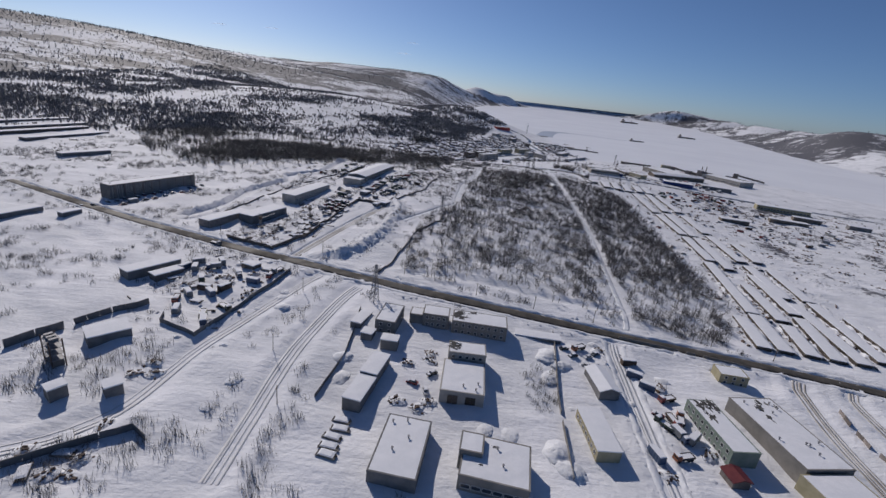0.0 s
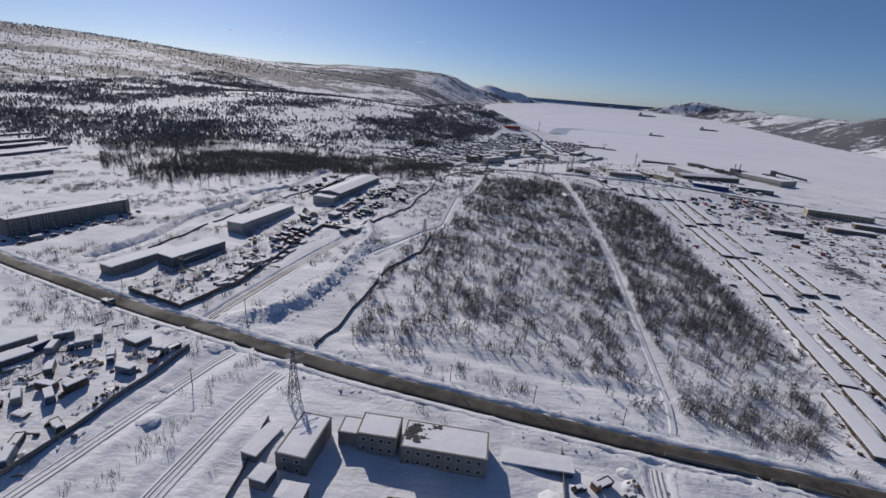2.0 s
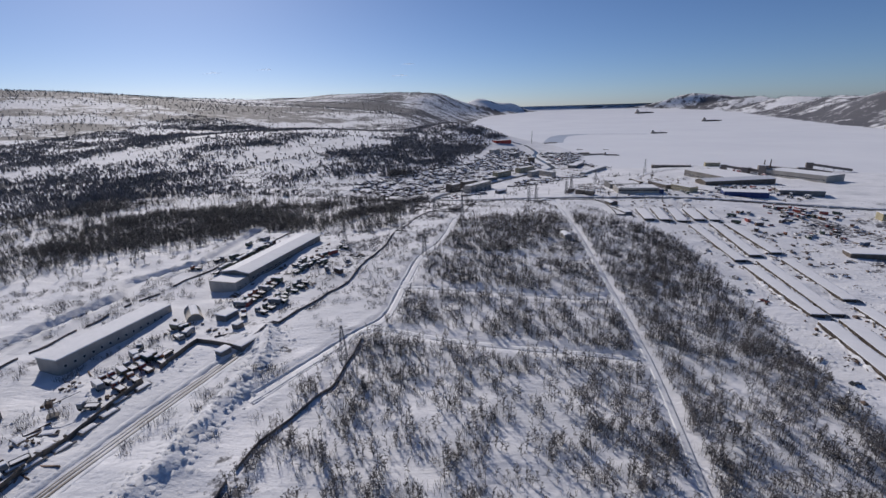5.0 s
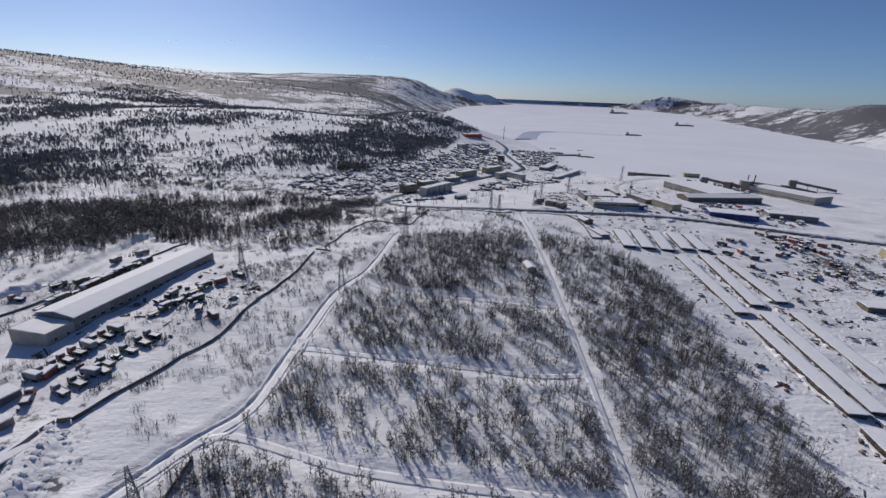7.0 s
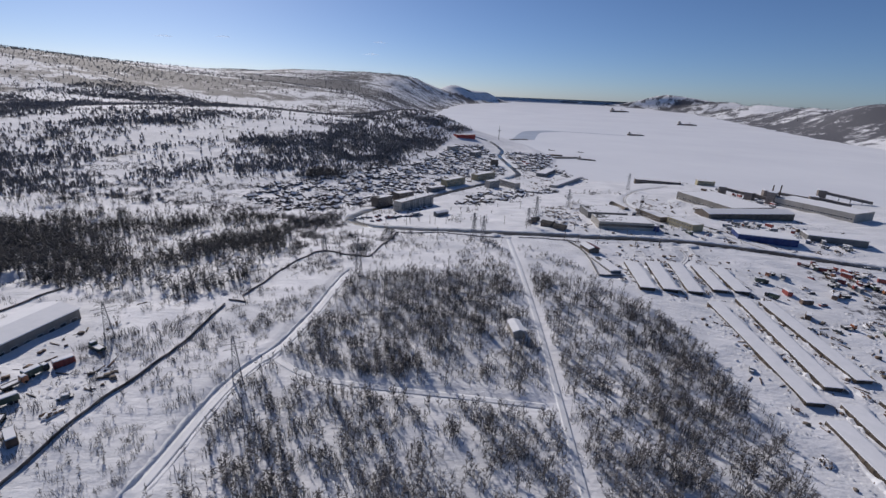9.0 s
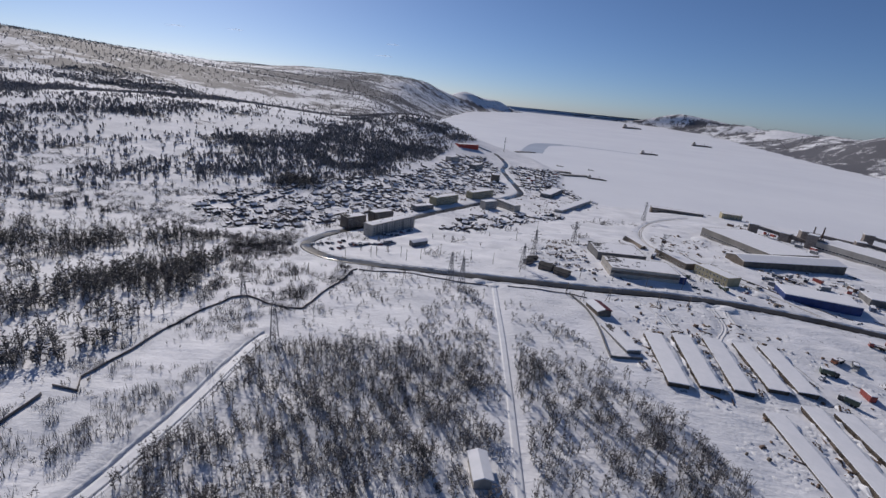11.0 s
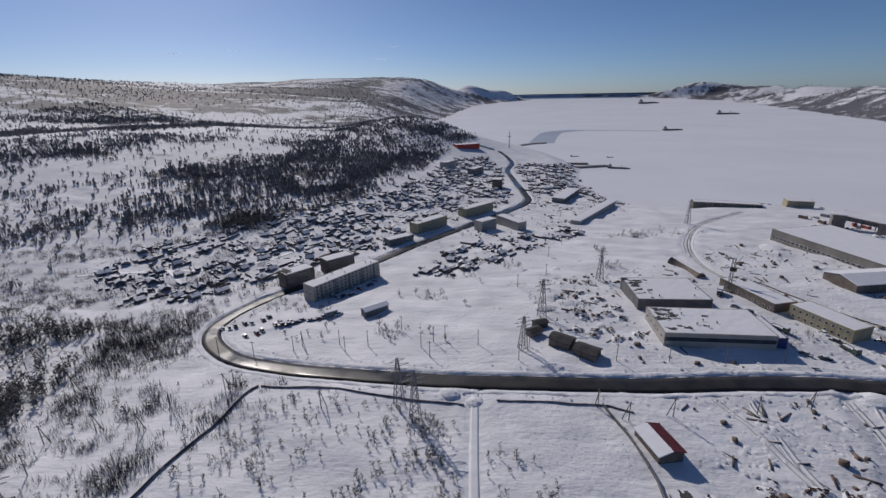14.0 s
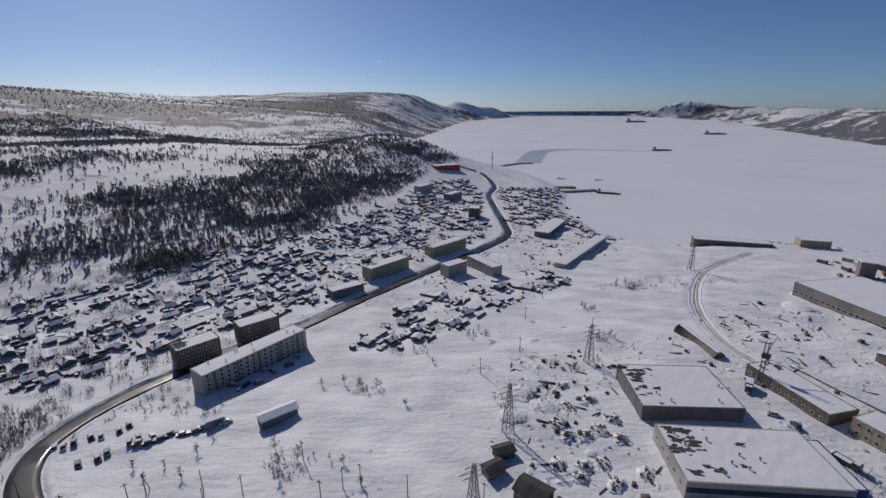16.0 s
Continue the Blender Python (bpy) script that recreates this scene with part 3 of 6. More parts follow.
def building(name, x, y, head, L, W, H, wall, label, floors=0, bays=0, roof="flat", category="building", bare=0.0, gates=0, parapet=True, stacks=0, wide=False, group="", ends=0, band=None, rise_by=0.17, bays_dark=0):
    """Walls, a snowed roof, windows in rows on both long sides, gates and roof stacks."""
    rng = random.Random(int(x * 7 + y * 13))
    x, y, L, W, H = (PLAN * v for v in (x, y, L, W, H))
    z = base_of(x, y, head, L, W) - 0.3
    H = H + 0.3
    FOOTPRINTS.append((x, y, head, L, W))
    b = tagged(new(name), label, category, group)
    b.matrix_world = pose(x, y, z, 0, 0, head)
    s = Shape()
    if roof == "gable":
        rise = W * rise_by
        s.add([(-L / 2, -W / 2, -1), (L / 2, -W / 2, -1), (L / 2, W / 2, -1), (-L / 2, W / 2, -1), (-L / 2, -W / 2, H), (L / 2, -W / 2, H), (L / 2, W / 2, H), (-L / 2, W / 2, H), (-L / 2, 0, H + rise), (L / 2, 0, H + rise)],
              [(0, 3, 2, 1), (0, 1, 5, 4), (2, 3, 7, 6), (1, 2, 6, 9, 5), (3, 0, 4, 8, 7), (4, 5, 9, 8), (6, 7, 8, 9)])
        s.make("wall", wall, b)
        r = Shape()
        o, th = 0.4, 0.35
        for sg in (-1, 1):
            k = (W / 2 + o) / (W / 2)
            e = H + rise - rise * k
            A = [(-L / 2 - o, sg * (W / 2 + o), e), (L / 2 + o, sg * (W / 2 + o), e), (L / 2 + o, 0, H + rise), (-L / 2 - o, 0, H + rise)]
            vs = A + [(p[0], p[1], p[2] + th) for p in A]
            fs = [(0, 1, 2, 3), (7, 6, 5, 4), (0, 4, 5, 1), (1, 5, 6, 2), (3, 2, 6, 7), (0, 3, 7, 4)]
            r.add([(vx, vy, vz + 0.02) for vx, vy, vz in vs], fs, 1 if bare == 3 and sg > 0 else 0)
        r.make("roof", [ROOF_SNOW, RED_ROOF] if bare == 3 else ROOF_SNOW if bare < 0.5 else (TARP_ROOF if bare < 1.5 else RED_ROOF), b)
    elif roof == "arch":
        n = 10
        vs, fs = [], []
        for i in (0, 1):
            for k in range(n + 1):
                a = math.pi * k / n
                vs.append(((i - 0.5) * L, -math.cos(a) * W / 2, math.sin(a) * H))
        for k in range(n):
            fs.append((k, n + 1 + k, n + 2 + k, k + 1))
        fs += [tuple(range(n + 1))[::-1], tuple(range(n + 1, 2 * n + 2))]
        mesh_ob("vault", vs, fs, wall, b, "", True)
        vs2, fs2 = [], []
        for i in (0, 1):
            for k in range(4, 8):
                a = math.pi * k / n
                vs2.append(((i - 0.5) * (L - 1), -math.cos(a) * (W / 2 + 0.08), math.sin(a) * (H + 0.10)))
        for k in range(3):
            fs2.append((k, 4 + k, 5 + k, k + 1))
        mesh_ob("snow_cover", vs2, fs2, ROOF_SNOW, b, "wind-scoured snow strip")
    else:
        s.box(-L / 2, -W / 2, -1, L / 2, W / 2, H)
        s.make("wall", wall, b)
        if parapet:
            p = Shape()
            t, ph = 0.35, 0.45
            p.box(-L / 2 - 0.08, -W / 2 - 0.08, H + 0.003, L / 2 + 0.08, -W / 2 + t, H + ph)
            p.box(-L / 2 - 0.08, W / 2 - t, H + 0.003, L / 2 + 0.08, W / 2 + 0.08, H + ph)
            p.box(-L / 2 - 0.08, -W / 2 + t, H + 0.003, -L / 2 + t, W / 2 - t, H + ph)
            p.box(L / 2 - t, -W / 2 + t, H + 0.003, L / 2 + 0.08, W / 2 - t, H + ph)
            p.make("parapet", wall, b)
        vs, fs = snow_slab(L - 0.8 if parapet else L, W - 0.8 if parapet else W, H + 0.005, 0.5, rng, 0.0 if parapet else 0.2)
        mesh_ob("roof_snow", vs, fs, ROOF_SNOW, b, "smooth snow on the roof")
        if bare:
            for _ in range(int(32 * bare)):
                px, py = -L / 2 + 1.2 + abs(rng.gauss(0, 0.13)) * L, W / 2 - 1.2 - abs(rng.gauss(0, 0.38)) * W
                if px < L / 2 - 1.5 and py > 1.2 - W / 2:
                    patch(b, px, py, H + 0.005 + 0.5 * 1.06, 0.3 + 1.5 * rng.random() ** 2, rng)
    for k in range(bays_dark):
        px = (k + 0.5) / bays_dark * L - L / 2
        for side in (-1, 1):
            Shape().box(px - 0.55, side * (W / 2 + 0.13) - 0.13, 0.2, px + 0.55, side * (W / 2 + 0.13) + 0.13, H + 0.3).make("stair_bay", GREY_WALL if wall != GREY_WALL else DARK_WALL, b, "dark vertical stair bay")
    if band:
        for side in (-1, 1):
            c = Shape().box(-L / 2 + 0.3, side * (W / 2 + 0.04) - 0.04, H * 0.52, L / 2 - 0.3, side * (W / 2 + 0.04) + 0.04, H * 0.78)
            c.make("glazing_band", band, b, "long strip of dusty glazing")
    if floors and bays:
        fh = (H - 0.3) / floors
        for side, turn in ((-1, 0), (1, 180)):
            if (y > 750 or x > 300) and side * math.cos(radians(head)) > 0.25:
                continue  # turned away from the flight
            for f in range(floors):
                for k in range(bays):
                    px = (k + 0.5) / bays * (L - 1.5) - (L - 1.5) / 2
                    share("window", WINDOW_WIDE if wide else WINDOW, b, pose(px, side * W / 2, 0.3 + f * fh + fh * 0.34, 0, 0, turn))
    for k in range(ends):
        for side, turn in ((-1, -90), (1, 90)):
            share("window", WINDOW, b, pose(side * L / 2, (k + 0.5) / ends * (W - 2) - (W - 2) / 2, 0.3 + (H - 0.3) * 0.5, 0, 0, turn))
    for k in range(gates):
        px = (k + 0.5) / gates * (L - 3) - (L - 3) / 2
        share("gate", GATE, b, pose(px, -W / 2, 0.3, 0, 0, 0))
    for k in range(stacks):
        px, py = (rng.random() - 0.5) * (L - 3), (rng.random() - 0.5) * (W - 3)
        st = Shape().bar((px, py, H), (px, py, H + 1.2), 0.22, 0.2, 8)
        st.box(px - 0.32, py - 0.32, H + 1.2, px + 0.32, py + 0.32, H + 1.32)
        st.make("roof_vent", STEEL, b)
    return b


def patch(parent, px, py, z, r, rng):
    """A ragged bare spot where the wind has taken the snow off."""
    n = 13
    z += 0.05 * rng.random()
    vs = [(px, py, z + 0.03)]
    for k in range(n):
        a = 2 * math.pi * k / n
        q = r * rng.choice((0.35, 0.6, 0.9, 1.3))
        vs.append((px + 1.5 * q * math.cos(a), py + 0.8 * q * math.sin(a), z + 0.03))
    low = [(x, y, zz - 0.12) for x, y, zz in vs[1:]]
    mesh_ob("bare_patch", vs + low, [(0, 1 + k, 1 + (k + 1) % n) for k in range(n)] + [(1 + k, 1 + n + k, 1 + n + (k + 1) % n, 1 + (k + 1) % n) for k in range(n)], TARP_ROOF, parent, "dark roofing bared by the wind")


FLAT, GAB = "flat", "gable"
# the depot south of the main road
building("workshop", 0, 103, -99, 24, 14, 4.5, GREY_WALL, "low grey workshop with a smooth snowed flat roof", gates=2, stacks=4, wide=True)
building("workshop", 28, 99, -11, 20, 17, 6, CONCRETE, "grey two-part workshop with a snowed roof and bare edge", floors=1, bays=6, stacks=2, bare=0.5, wide=True)
building("boiler_house", 21, 103.5, -99, 8, 7, 7.6, CONCRETE, "small raised block with a parapet beside a workshop")
building("workshop", 20, 139, -5, 16, 20, 5, PALE_WALL, "square pale depot hall with a snowed flat roof", gates=2, stacks=3)
building("office_building", 22, 154.5, -3, 15, 8.5, 7, PALE_WALL, "small two-storey office block joined to a depot hall", floors=2, bays=5, bare=0.4)
building("shed", -17, 128, -14, 6.5, 14, 5, GREY_WALL, "long narrow shed with snowed roof", parapet=False)
building("shed", -13.5, 142.5, -14, 6.5, 14, 4.5, GREY_WALL, "long narrow shed with snowed roof", parapet=False)
building("workshop", -12, 177, -9, 9, 17, 6, GREY_WALL, "grey depot building with a snowed roof", floors=2, bays=2, stacks=1)
building("office_building", 9, 183, -5, 12, 9, 6.5, CONCRETE, "grey two-storey block in a row along the road", floors=2, bays=4)
building("shed", 0, 184, -5, 6, 7, 4.5, CONCRETE, "low annex with snowed roof in a row along the road")
building("office_building", 29, 180, -6, 25, 11, 6.5, CONCRETE, "long grey two-storey block with a wind-bared roof", floors=2, bays=8, bare=1.3)
building("shed", 57, 181, -6, 21, 6, 2.2, GREY_WALL, "long low shed nearly buried in snow", parapet=False)
building("shed", -25, 178, -16, 5, 12, 3, GREY_WALL, "narrow low shed under snow", parapet=False)
building("shed", -20, 166, -14, 5, 5, 3.5, GREY_WALL, "small block shed under snow", parapet=False)
building("shed", -10, 160, -6, 7, 5, 4.5, CONCRETE, "small stepped block shed under snow", parapet=False)
building("shed", 77, 149, -86, 16, 8, 4, GREY_WALL, "grey gabled store with snowed roof", roof=GAB)
building("barracks", 66, 120, -88, 21, 8, 4.5, YELLOW_WALL, "long ochre-walled building with a snowed roof", floors=1, bays=7, parapet=False)
building("workshop", 113, 127, -87, 27, 10, 6, GREEN_WALL, "green-walled workshop with a snowed roof and bare strips", floors=2, bays=9, bare=0.8)
building("warehouse", 137, 127, -84, 36, 18, 7, CONCRETE, "large grey warehouse with vents through roof snow", stacks=10, bare=0.3)
building("warehouse", 137, 103, -84, 10, 19, 6, YELLOW_WALL, "pale annex with a dotted gable wall", ends=3)
building("house", 142, 167, -8, 12, 8, 5, YELLOW_WALL, "small ochre two-storey house by the road", floors=2, bays=3)
building("kiosk", 107, 107, -87, 6, 6, 3, DARK_WALL, "small hut with a dark red sheet roof", roof=GAB, bare=2)
building("shed", -119, 150, 44, 14, 10, 4.5, GREY_WALL, "broad low shed with a smooth snowed roof", parapet=False)
building("shed", -111, 115, 55, 5, 4.5, 4.5, GREY_WALL, "small pump house with a thick snow cap", parapet=False)
building("shed", -96, 119, 45, 5, 5, 4, GREY_WALL, "small square hut with a thick snow cap", parapet=False)
building("shed", -139, 211, 58, 26, 8, 4.5, GREY_WALL, "long grey open-sided yard shed", parapet=False)
building("shed", -129, 207, 58, 14, 6, 3.5, DARK_WALL, "low dark lean-to in the machine yard", parapet=False)
# the enterprises to the west
building("warehouse", -140, 297, 68, 36, 9, 5, DARK_WALL, "long dark-walled warehouse with a snowed flat roof", parapet=False)
building("warehouse", -119, 311, 68, 34, 12, 6.5, GREY_WALL, "long grey warehouse with a snowed roof beside a yard", parapet=False)
building("warehouse", -107.5, 381, 75, 57, 12, 7.0, PALE_WALL, "long pale workshop with a row of windows", floors=1, bays=14, parapet=False)
building("warehouse", -66.6, 485.8, 77, 86, 19, 7.0, CONCRETE, "very long concrete hall with a ridged snowed roof", floors=1, bays=18, roof=GAB, wide=True, rise_by=0.08)
building("hall_front", -77.6, 438.1, 77, 11.8, 18, 6.4, PALE_WALL, "pale front block of a long hall", floors=1, bays=2)
building("quonset_hut", -80, 402, -55, 15, 8, 4.0, PALE_WALL, "white arched tent store in a works yard", roof="arch")
building("shed", -60, 398, 68, 8, 7, 3.5, GREY_WALL, "grey shed with a snowed roof in a works yard", parapet=False)
building("shed", -49, 386, 68, 4, 3.5, 2.6, DARK_WALL, "dark hut with a snow cap in a works yard", parapet=False)
building("gatehouse", -36, 373, 65, 17, 4.5, 2.8, GREY_WALL, "long low gatehouse under snow beside the works fence", parapet=False)
building("shed", -45, 363, 65, 5, 4, 2.6, GREY_WALL, "small hut under snow at the works gate", parapet=False)
building("gatehouse", -93, 224, -22, 8, 6, 2.8, BROWN_WALL, "brown gatehouse with a snowed roof by a machine yard", parapet=False)
building("apartment_building", -225, 354, 66, 70, 11, 10.5, GREY_WALL, "five-storey grey concrete apartment block with stair towers", floors=5, bays=20, stacks=5, category="apartment block", bays_dark=10)
building("shed", -262, 268, 72, 34, 9, 3.6, GREY_WALL, "long low grey shed, roof under snow", parapet=False)
building("shed", -234, 281, 72, 12, 5, 3.0, GREY_WALL, "small low grey shed, roof under snow", parapet=False)
for k, (x, y, L) in enumerate(((-500, 590, 110), (-478, 560, 110), (-441, 548, 105), (-540, 620, 100))):
    building("shed", x, y, 80, L, 9, 3.5, DARK_WALL, "very long low farm shed, roof under snow", parapet=False)
building("shed", -358, 462, 66, 46, 9, 4, GREY_WALL, "long low shed, roof under snow", parapet=False)
building("shed", -420, 400, 66, 30, 9, 4, GREY_WALL, "low shed, roof under snow", parapet=False)
# the port side
building("warehouse", 262, 741, -3, 35, 27, 6, GREY_WALL, "dark-walled square warehouse with wind-bared roof patches", bare=0.9, stacks=4)
building("factory_hall", 264, 704, -5, 44, 24, 6.5, PALE_WALL, "pale factory hall with a glazed band and vents", bare=1.0, stacks=9, band=GLASS, ends=5)
building("annex", 289, 703, -5, 6, 20, 4.5, BLUE_WALL, "bright blue sheet-clad annex beside a factory hall")
building("quonset_hut", 297, 787, -84, 29, 7, 4.5, BROWN_WALL, "brown arched storage hangar half cleared of snow", roof="arch")
building("workshop", 311, 744, -78, 34, 13, 5, BROWN_WALL, "long brown workshop beside a tower crane", floors=1, bays=10, bare=0.3)
building("workshop", 323, 712, -72, 27, 12, 6, YELLOW_WALL, "brown and ochre two-storey workshop with pilasters", floors=2, bays=9)
building("hangar", 424, 818, -80, 80, 50, 9, CONCRETE, "very large hangar with a low snowed roof", floors=1, bays=24, wide=True)
building("hangar", 412, 764, 6, 92, 20, 7, BROWN_WALL, "dark-ended hangar wing under snow", roof=GAB, rise_by=0.12)
building("hangar", 528, 808, -68, 78, 36, 9, PALE_WALL, "long pale hangar with a row of windows", floors=1, bays=26, wide=True)
building("warehouse", 442, 695, -20, 42, 16, 6, GREY_WALL, "grey warehouse behind the coastal road", parapet=False)
building("warehouse", 378, 690, -20, 42, 20, 5.5, BLUE_WALL, "long bright blue sheet-clad depot wall with snow roof", parapet=False)
# the village blocks
building("apartment_building", 89, 775, 53, 50, 9.5, 10, PALE_WALL, "pale five-storey apartment block with stepped roof and stair bays", floors=5, bays=17, stacks=8, category="apartment block", ends=2, bays_dark=5)
building("apartment_building", 57, 786, 46, 19, 10, 10, BROWN_WALL, "brown five-storey apartment block, wind-bared roof", floors=5, bays=7, bare=0.8, category="apartment block")
building("apartment_building", 77, 809, 42, 20, 10, 10, BROWN_WALL, "brown five-storey apartment block with a snowed roof", floors=5, bays=7, category="apartment block")
building("apartment_building", 134, 903, 48, 36, 10, 9, YELLOW_WALL, "ochre four-storey apartment block in the village", floors=4, bays=11, bare=0.3, category="apartment block")
building("apartment_building", 178, 957, 46, 40, 10, 9, YELLOW_WALL, "ochre four-storey apartment block in the village", floors=4, bays=12, bare=0.3, category="apartment block")
building("apartment_building", 112, 865, 38, 22, 9, 5, GREY_WALL, "grey two-storey house in the village", floors=2, bays=7, category="apartment block")
building("apartment_building", 183, 903, 40, 18, 9, 9, PALE_WALL, "pale four-storey apartment block in the village", floors=4, bays=6, category="apartment block")
building("apartment_building", 206, 912, -60, 32, 9, 8, PALE_WALL, "pale three-storey block standing across the road", floors=3, bays=10, category="apartment block")
building("apartment_building", 212, 1090, 80, 16, 12, 11, BROWN_WALL, "brown apartment tower in the village", floors=5, bays=5, category="apartment block")
building("apartment_building", 190, 1180, 60, 30, 11, 10, GREY_WALL, "grey apartment block near the harbour", floors=4, bays=9, category="apartment block")
building("apartment_building", 150, 1210, 60, 30, 11, 10, PALE_WALL, "pale apartment block near the harbour", floors=4, bays=9, category="apartment block")
building("warehouse", 183, 1372, 25, 46, 18, 10, RED_PAINT, "bright red sheet-clad building on the slope", category="warehouse")
building("shed", 114, 734, 38, 13, 5, 3.5, GREY_WALL, "low grey-blue shed alone in a snow field", roof=GAB)
building("warehouse", 285, 1035, 60, 60, 14, 7, GREY_WALL, "harbour warehouse with a snowed roof", parapet=False)
building("warehouse", 293, 955, 53, 96, 9, 5, PALE_WALL, "long low harbour shed with a snowed roof", parapet=False)
building("apartment_building", 430, 975, -18, 60, 12, 10, BROWN_WALL, "dark brick block on the shore edge", floors=4, bays=16, category="apartment block")
building("house", 492, 962, -18, 22, 12, 8, YELLOW_WALL, "ochre house on the shore edge", floors=3, bays=6)


# ---- garage rows ----
def garage_row(x0, y0, x1, y1, W, label, face=1):
    x0, y0, x1, y1 = (PLAN * v for v in (x0, y0, x1, y1))
    L = math.hypot(x1 - x0, y1 - y0)
    head = math.degrees(math.atan2(y1 - y0, x1 - x0))
    x, y = (x0 + x1) / 2, (y0 + y1) / 2
    rng = random.Random(int(x0 * 31 + y0))
    FOOTPRINTS.append((x, y, head, L, W))
    za, zb = z_at(x0, y0), z_at(x1, y1)
    tilt = math.degrees(math.atan2(zb - za, L))
    g = tagged(new("garage_row"), label, "garages", "garage rows")
    g.matrix_world = pose(x, y, (za + zb) / 2 - 0.2, 0, -tilt, head)
    Shape().box(-L / 2, -W / 2, -1, L / 2, W / 2, 1.95).make("wall", GARAGE_WALL, g)
    vs, fs = snow_slab(L, W, 1.955, 0.35, rng, 0.15)
    mesh_ob("roof_snow", vs, fs, ROOF_SNOW, g, "thick snow on the roof")
    n = max(3, int(L / 4))
    d = Shape()
    for k in range(n + 1):
        a, h1, o = (k / n - 0.5) * L, 1.7 + 0.6 * rng.random(), 3.0 + 2.6 * rng.random()
        d.v += [(a, face * W / 2, -0.5), (a, face * W / 2, h1), (a, face * (W / 2 + 0.5 * o), 0.65 * h1), (a, face * (W / 2 + o), -0.5)]
    d.f = [(4 * k + j, 4 * k + j + 1, 4 * k + j + 5, 4 * k + j + 4) for k in range(n) for j in range(3)]
    d.s = [0] * len(d.f)
    d.make("snow_drift", BERM_SNOW, g, "drift banked against the back wall")
    e = Shape()
    n = max(3, int(L / 2.2))
    for k in range(n + 1):
        a, h1, o = (k / n - 0.5) * L, rng.choice((0.1, 0.15, 0.3, 0.7, 1.3)), 1.2 + 1.6 * rng.random()
        e.v += [(a, -face * (W / 2 + 0.35), -0.5), (a, -face * (W / 2 + 0.4), h1), (a, -face * (W / 2 + 0.55 * o), 0.7 * h1), (a, -face * (W / 2 + o), -0.5)]
    e.f = [(4 * k + j, 4 * k + j + 1, 4 * k + j + 5, 4 * k + j + 4) for k in range(n) for j in range(3)]
    e.s = [0] * len(e.f)
    e.make("snow_drift", BERM_SNOW, g, "shovelled snow left before the doors")
    n = max(2, int(L / 3.4))
    for k in range(n):
        if rng.random() < 0.9:
            share("garage_door", GARAGE_DOOR, g, pose((k + 0.5) / n * L - L / 2, face * -W / 2, -0.05, 0, 0, 0 if face > 0 else 180))
    return g


# west door line of each row, from its south end to its north end, and the row's depth
for x0, y0, x1, y1, W in ((222, 575, 230, 617, 8), (236, 576, 244, 617, 8), (252, 578, 260, 618, 8), (268, 580, 275, 617, 8), (282, 581, 288, 617, 8)):
    garage_row(x0 + W / 2 + 0.4, y0, x1 + W / 2 + 0.4, y1, W * PLAN, "concrete garage row with steel doors under thick snow", -1)
for x0, y0, x1, y1 in ((177, 199, 187, 236), (188, 198, 199, 240), (200, 243, 222, 332), (226, 336, 237, 398), (238.5, 405, 247, 476), (248, 486, 256, 566), (201, 196, 212, 230), (213, 235, 226, 290), (234, 322, 250, 401), (251, 408, 262, 486), (264, 496, 276, 572),
                       (213, 194, 228, 241), (229, 246, 246, 313), (225, 192, 240, 262), (242, 272, 256, 334), (258, 345, 272, 418), (274, 428, 282, 490), (283, 502, 288, 570), (240, 196, 257, 267), (258, 271, 272, 330), (276, 350, 286, 398), (254, 200, 266, 248)):
    garage_row(x0 + 3.9, y0, x1 + 3.9, y1, 6.6, "long garage row with steel doors under thick snow", -1)
building("warehouse", 352, 500, -12, 30, 10, 5, BROWN_WALL, "brown store with a snowed roof in a scrap yard", parapet=False)
building("warehouse", 468, 582, -20, 62, 13, 7, YELLOW_WALL, "long ochre works hall with a snowed roof", floors=1, bays=16, wide=True, parapet=False)
building("warehouse", 432, 520, -22, 40, 10, 5, BROWN_WALL, "long brown shed with a snowed roof in a scrap yard", parapet=False)
building("warehouse", 470, 540, -22, 30, 9, 5, BROWN_WALL, "brown store with a snowed roof in a scrap yard", parapet=False)
building("workshop", 520, 520, -22, 22, 10, 5, GREY_WALL, "grey workshop with a snowed roof in a scrap yard", parapet=False)
building("warehouse", 590, 500, -22, 50, 12, 6, CONCRETE, "long grey warehouse under snow beyond a scrap yard", parapet=False)
building("shed", 214.5, 608, -81, 24, 7, 2.2, GREY_WALL, "low walled shed with a snowed roof", parapet=False, bare=0.4)
building("house", 213.5, 636, -78, 11.5, 8, 3.4, BROWN_WALL, "brown house, dark red roof half under snow", roof=GAB, bare=3, rise_by=0.13)
building("shed", 141, 521, -85, 10, 5, 3.5, PALE_WALL, "small white hut in a clearing of the wood", roof=GAB)


# ---- woods ----
def inside(poly, x, y):
    r = np.zeros(x.shape, bool)
    for (ax, ay), (bx, by) in zip(poly, poly[1:] + poly[:1]):
        c = ((ay > y) != (by > y)) & (x < (bx - ax) * (y - ay) / (by - ay + 1e-12) + ax)
        r ^= c
    return r


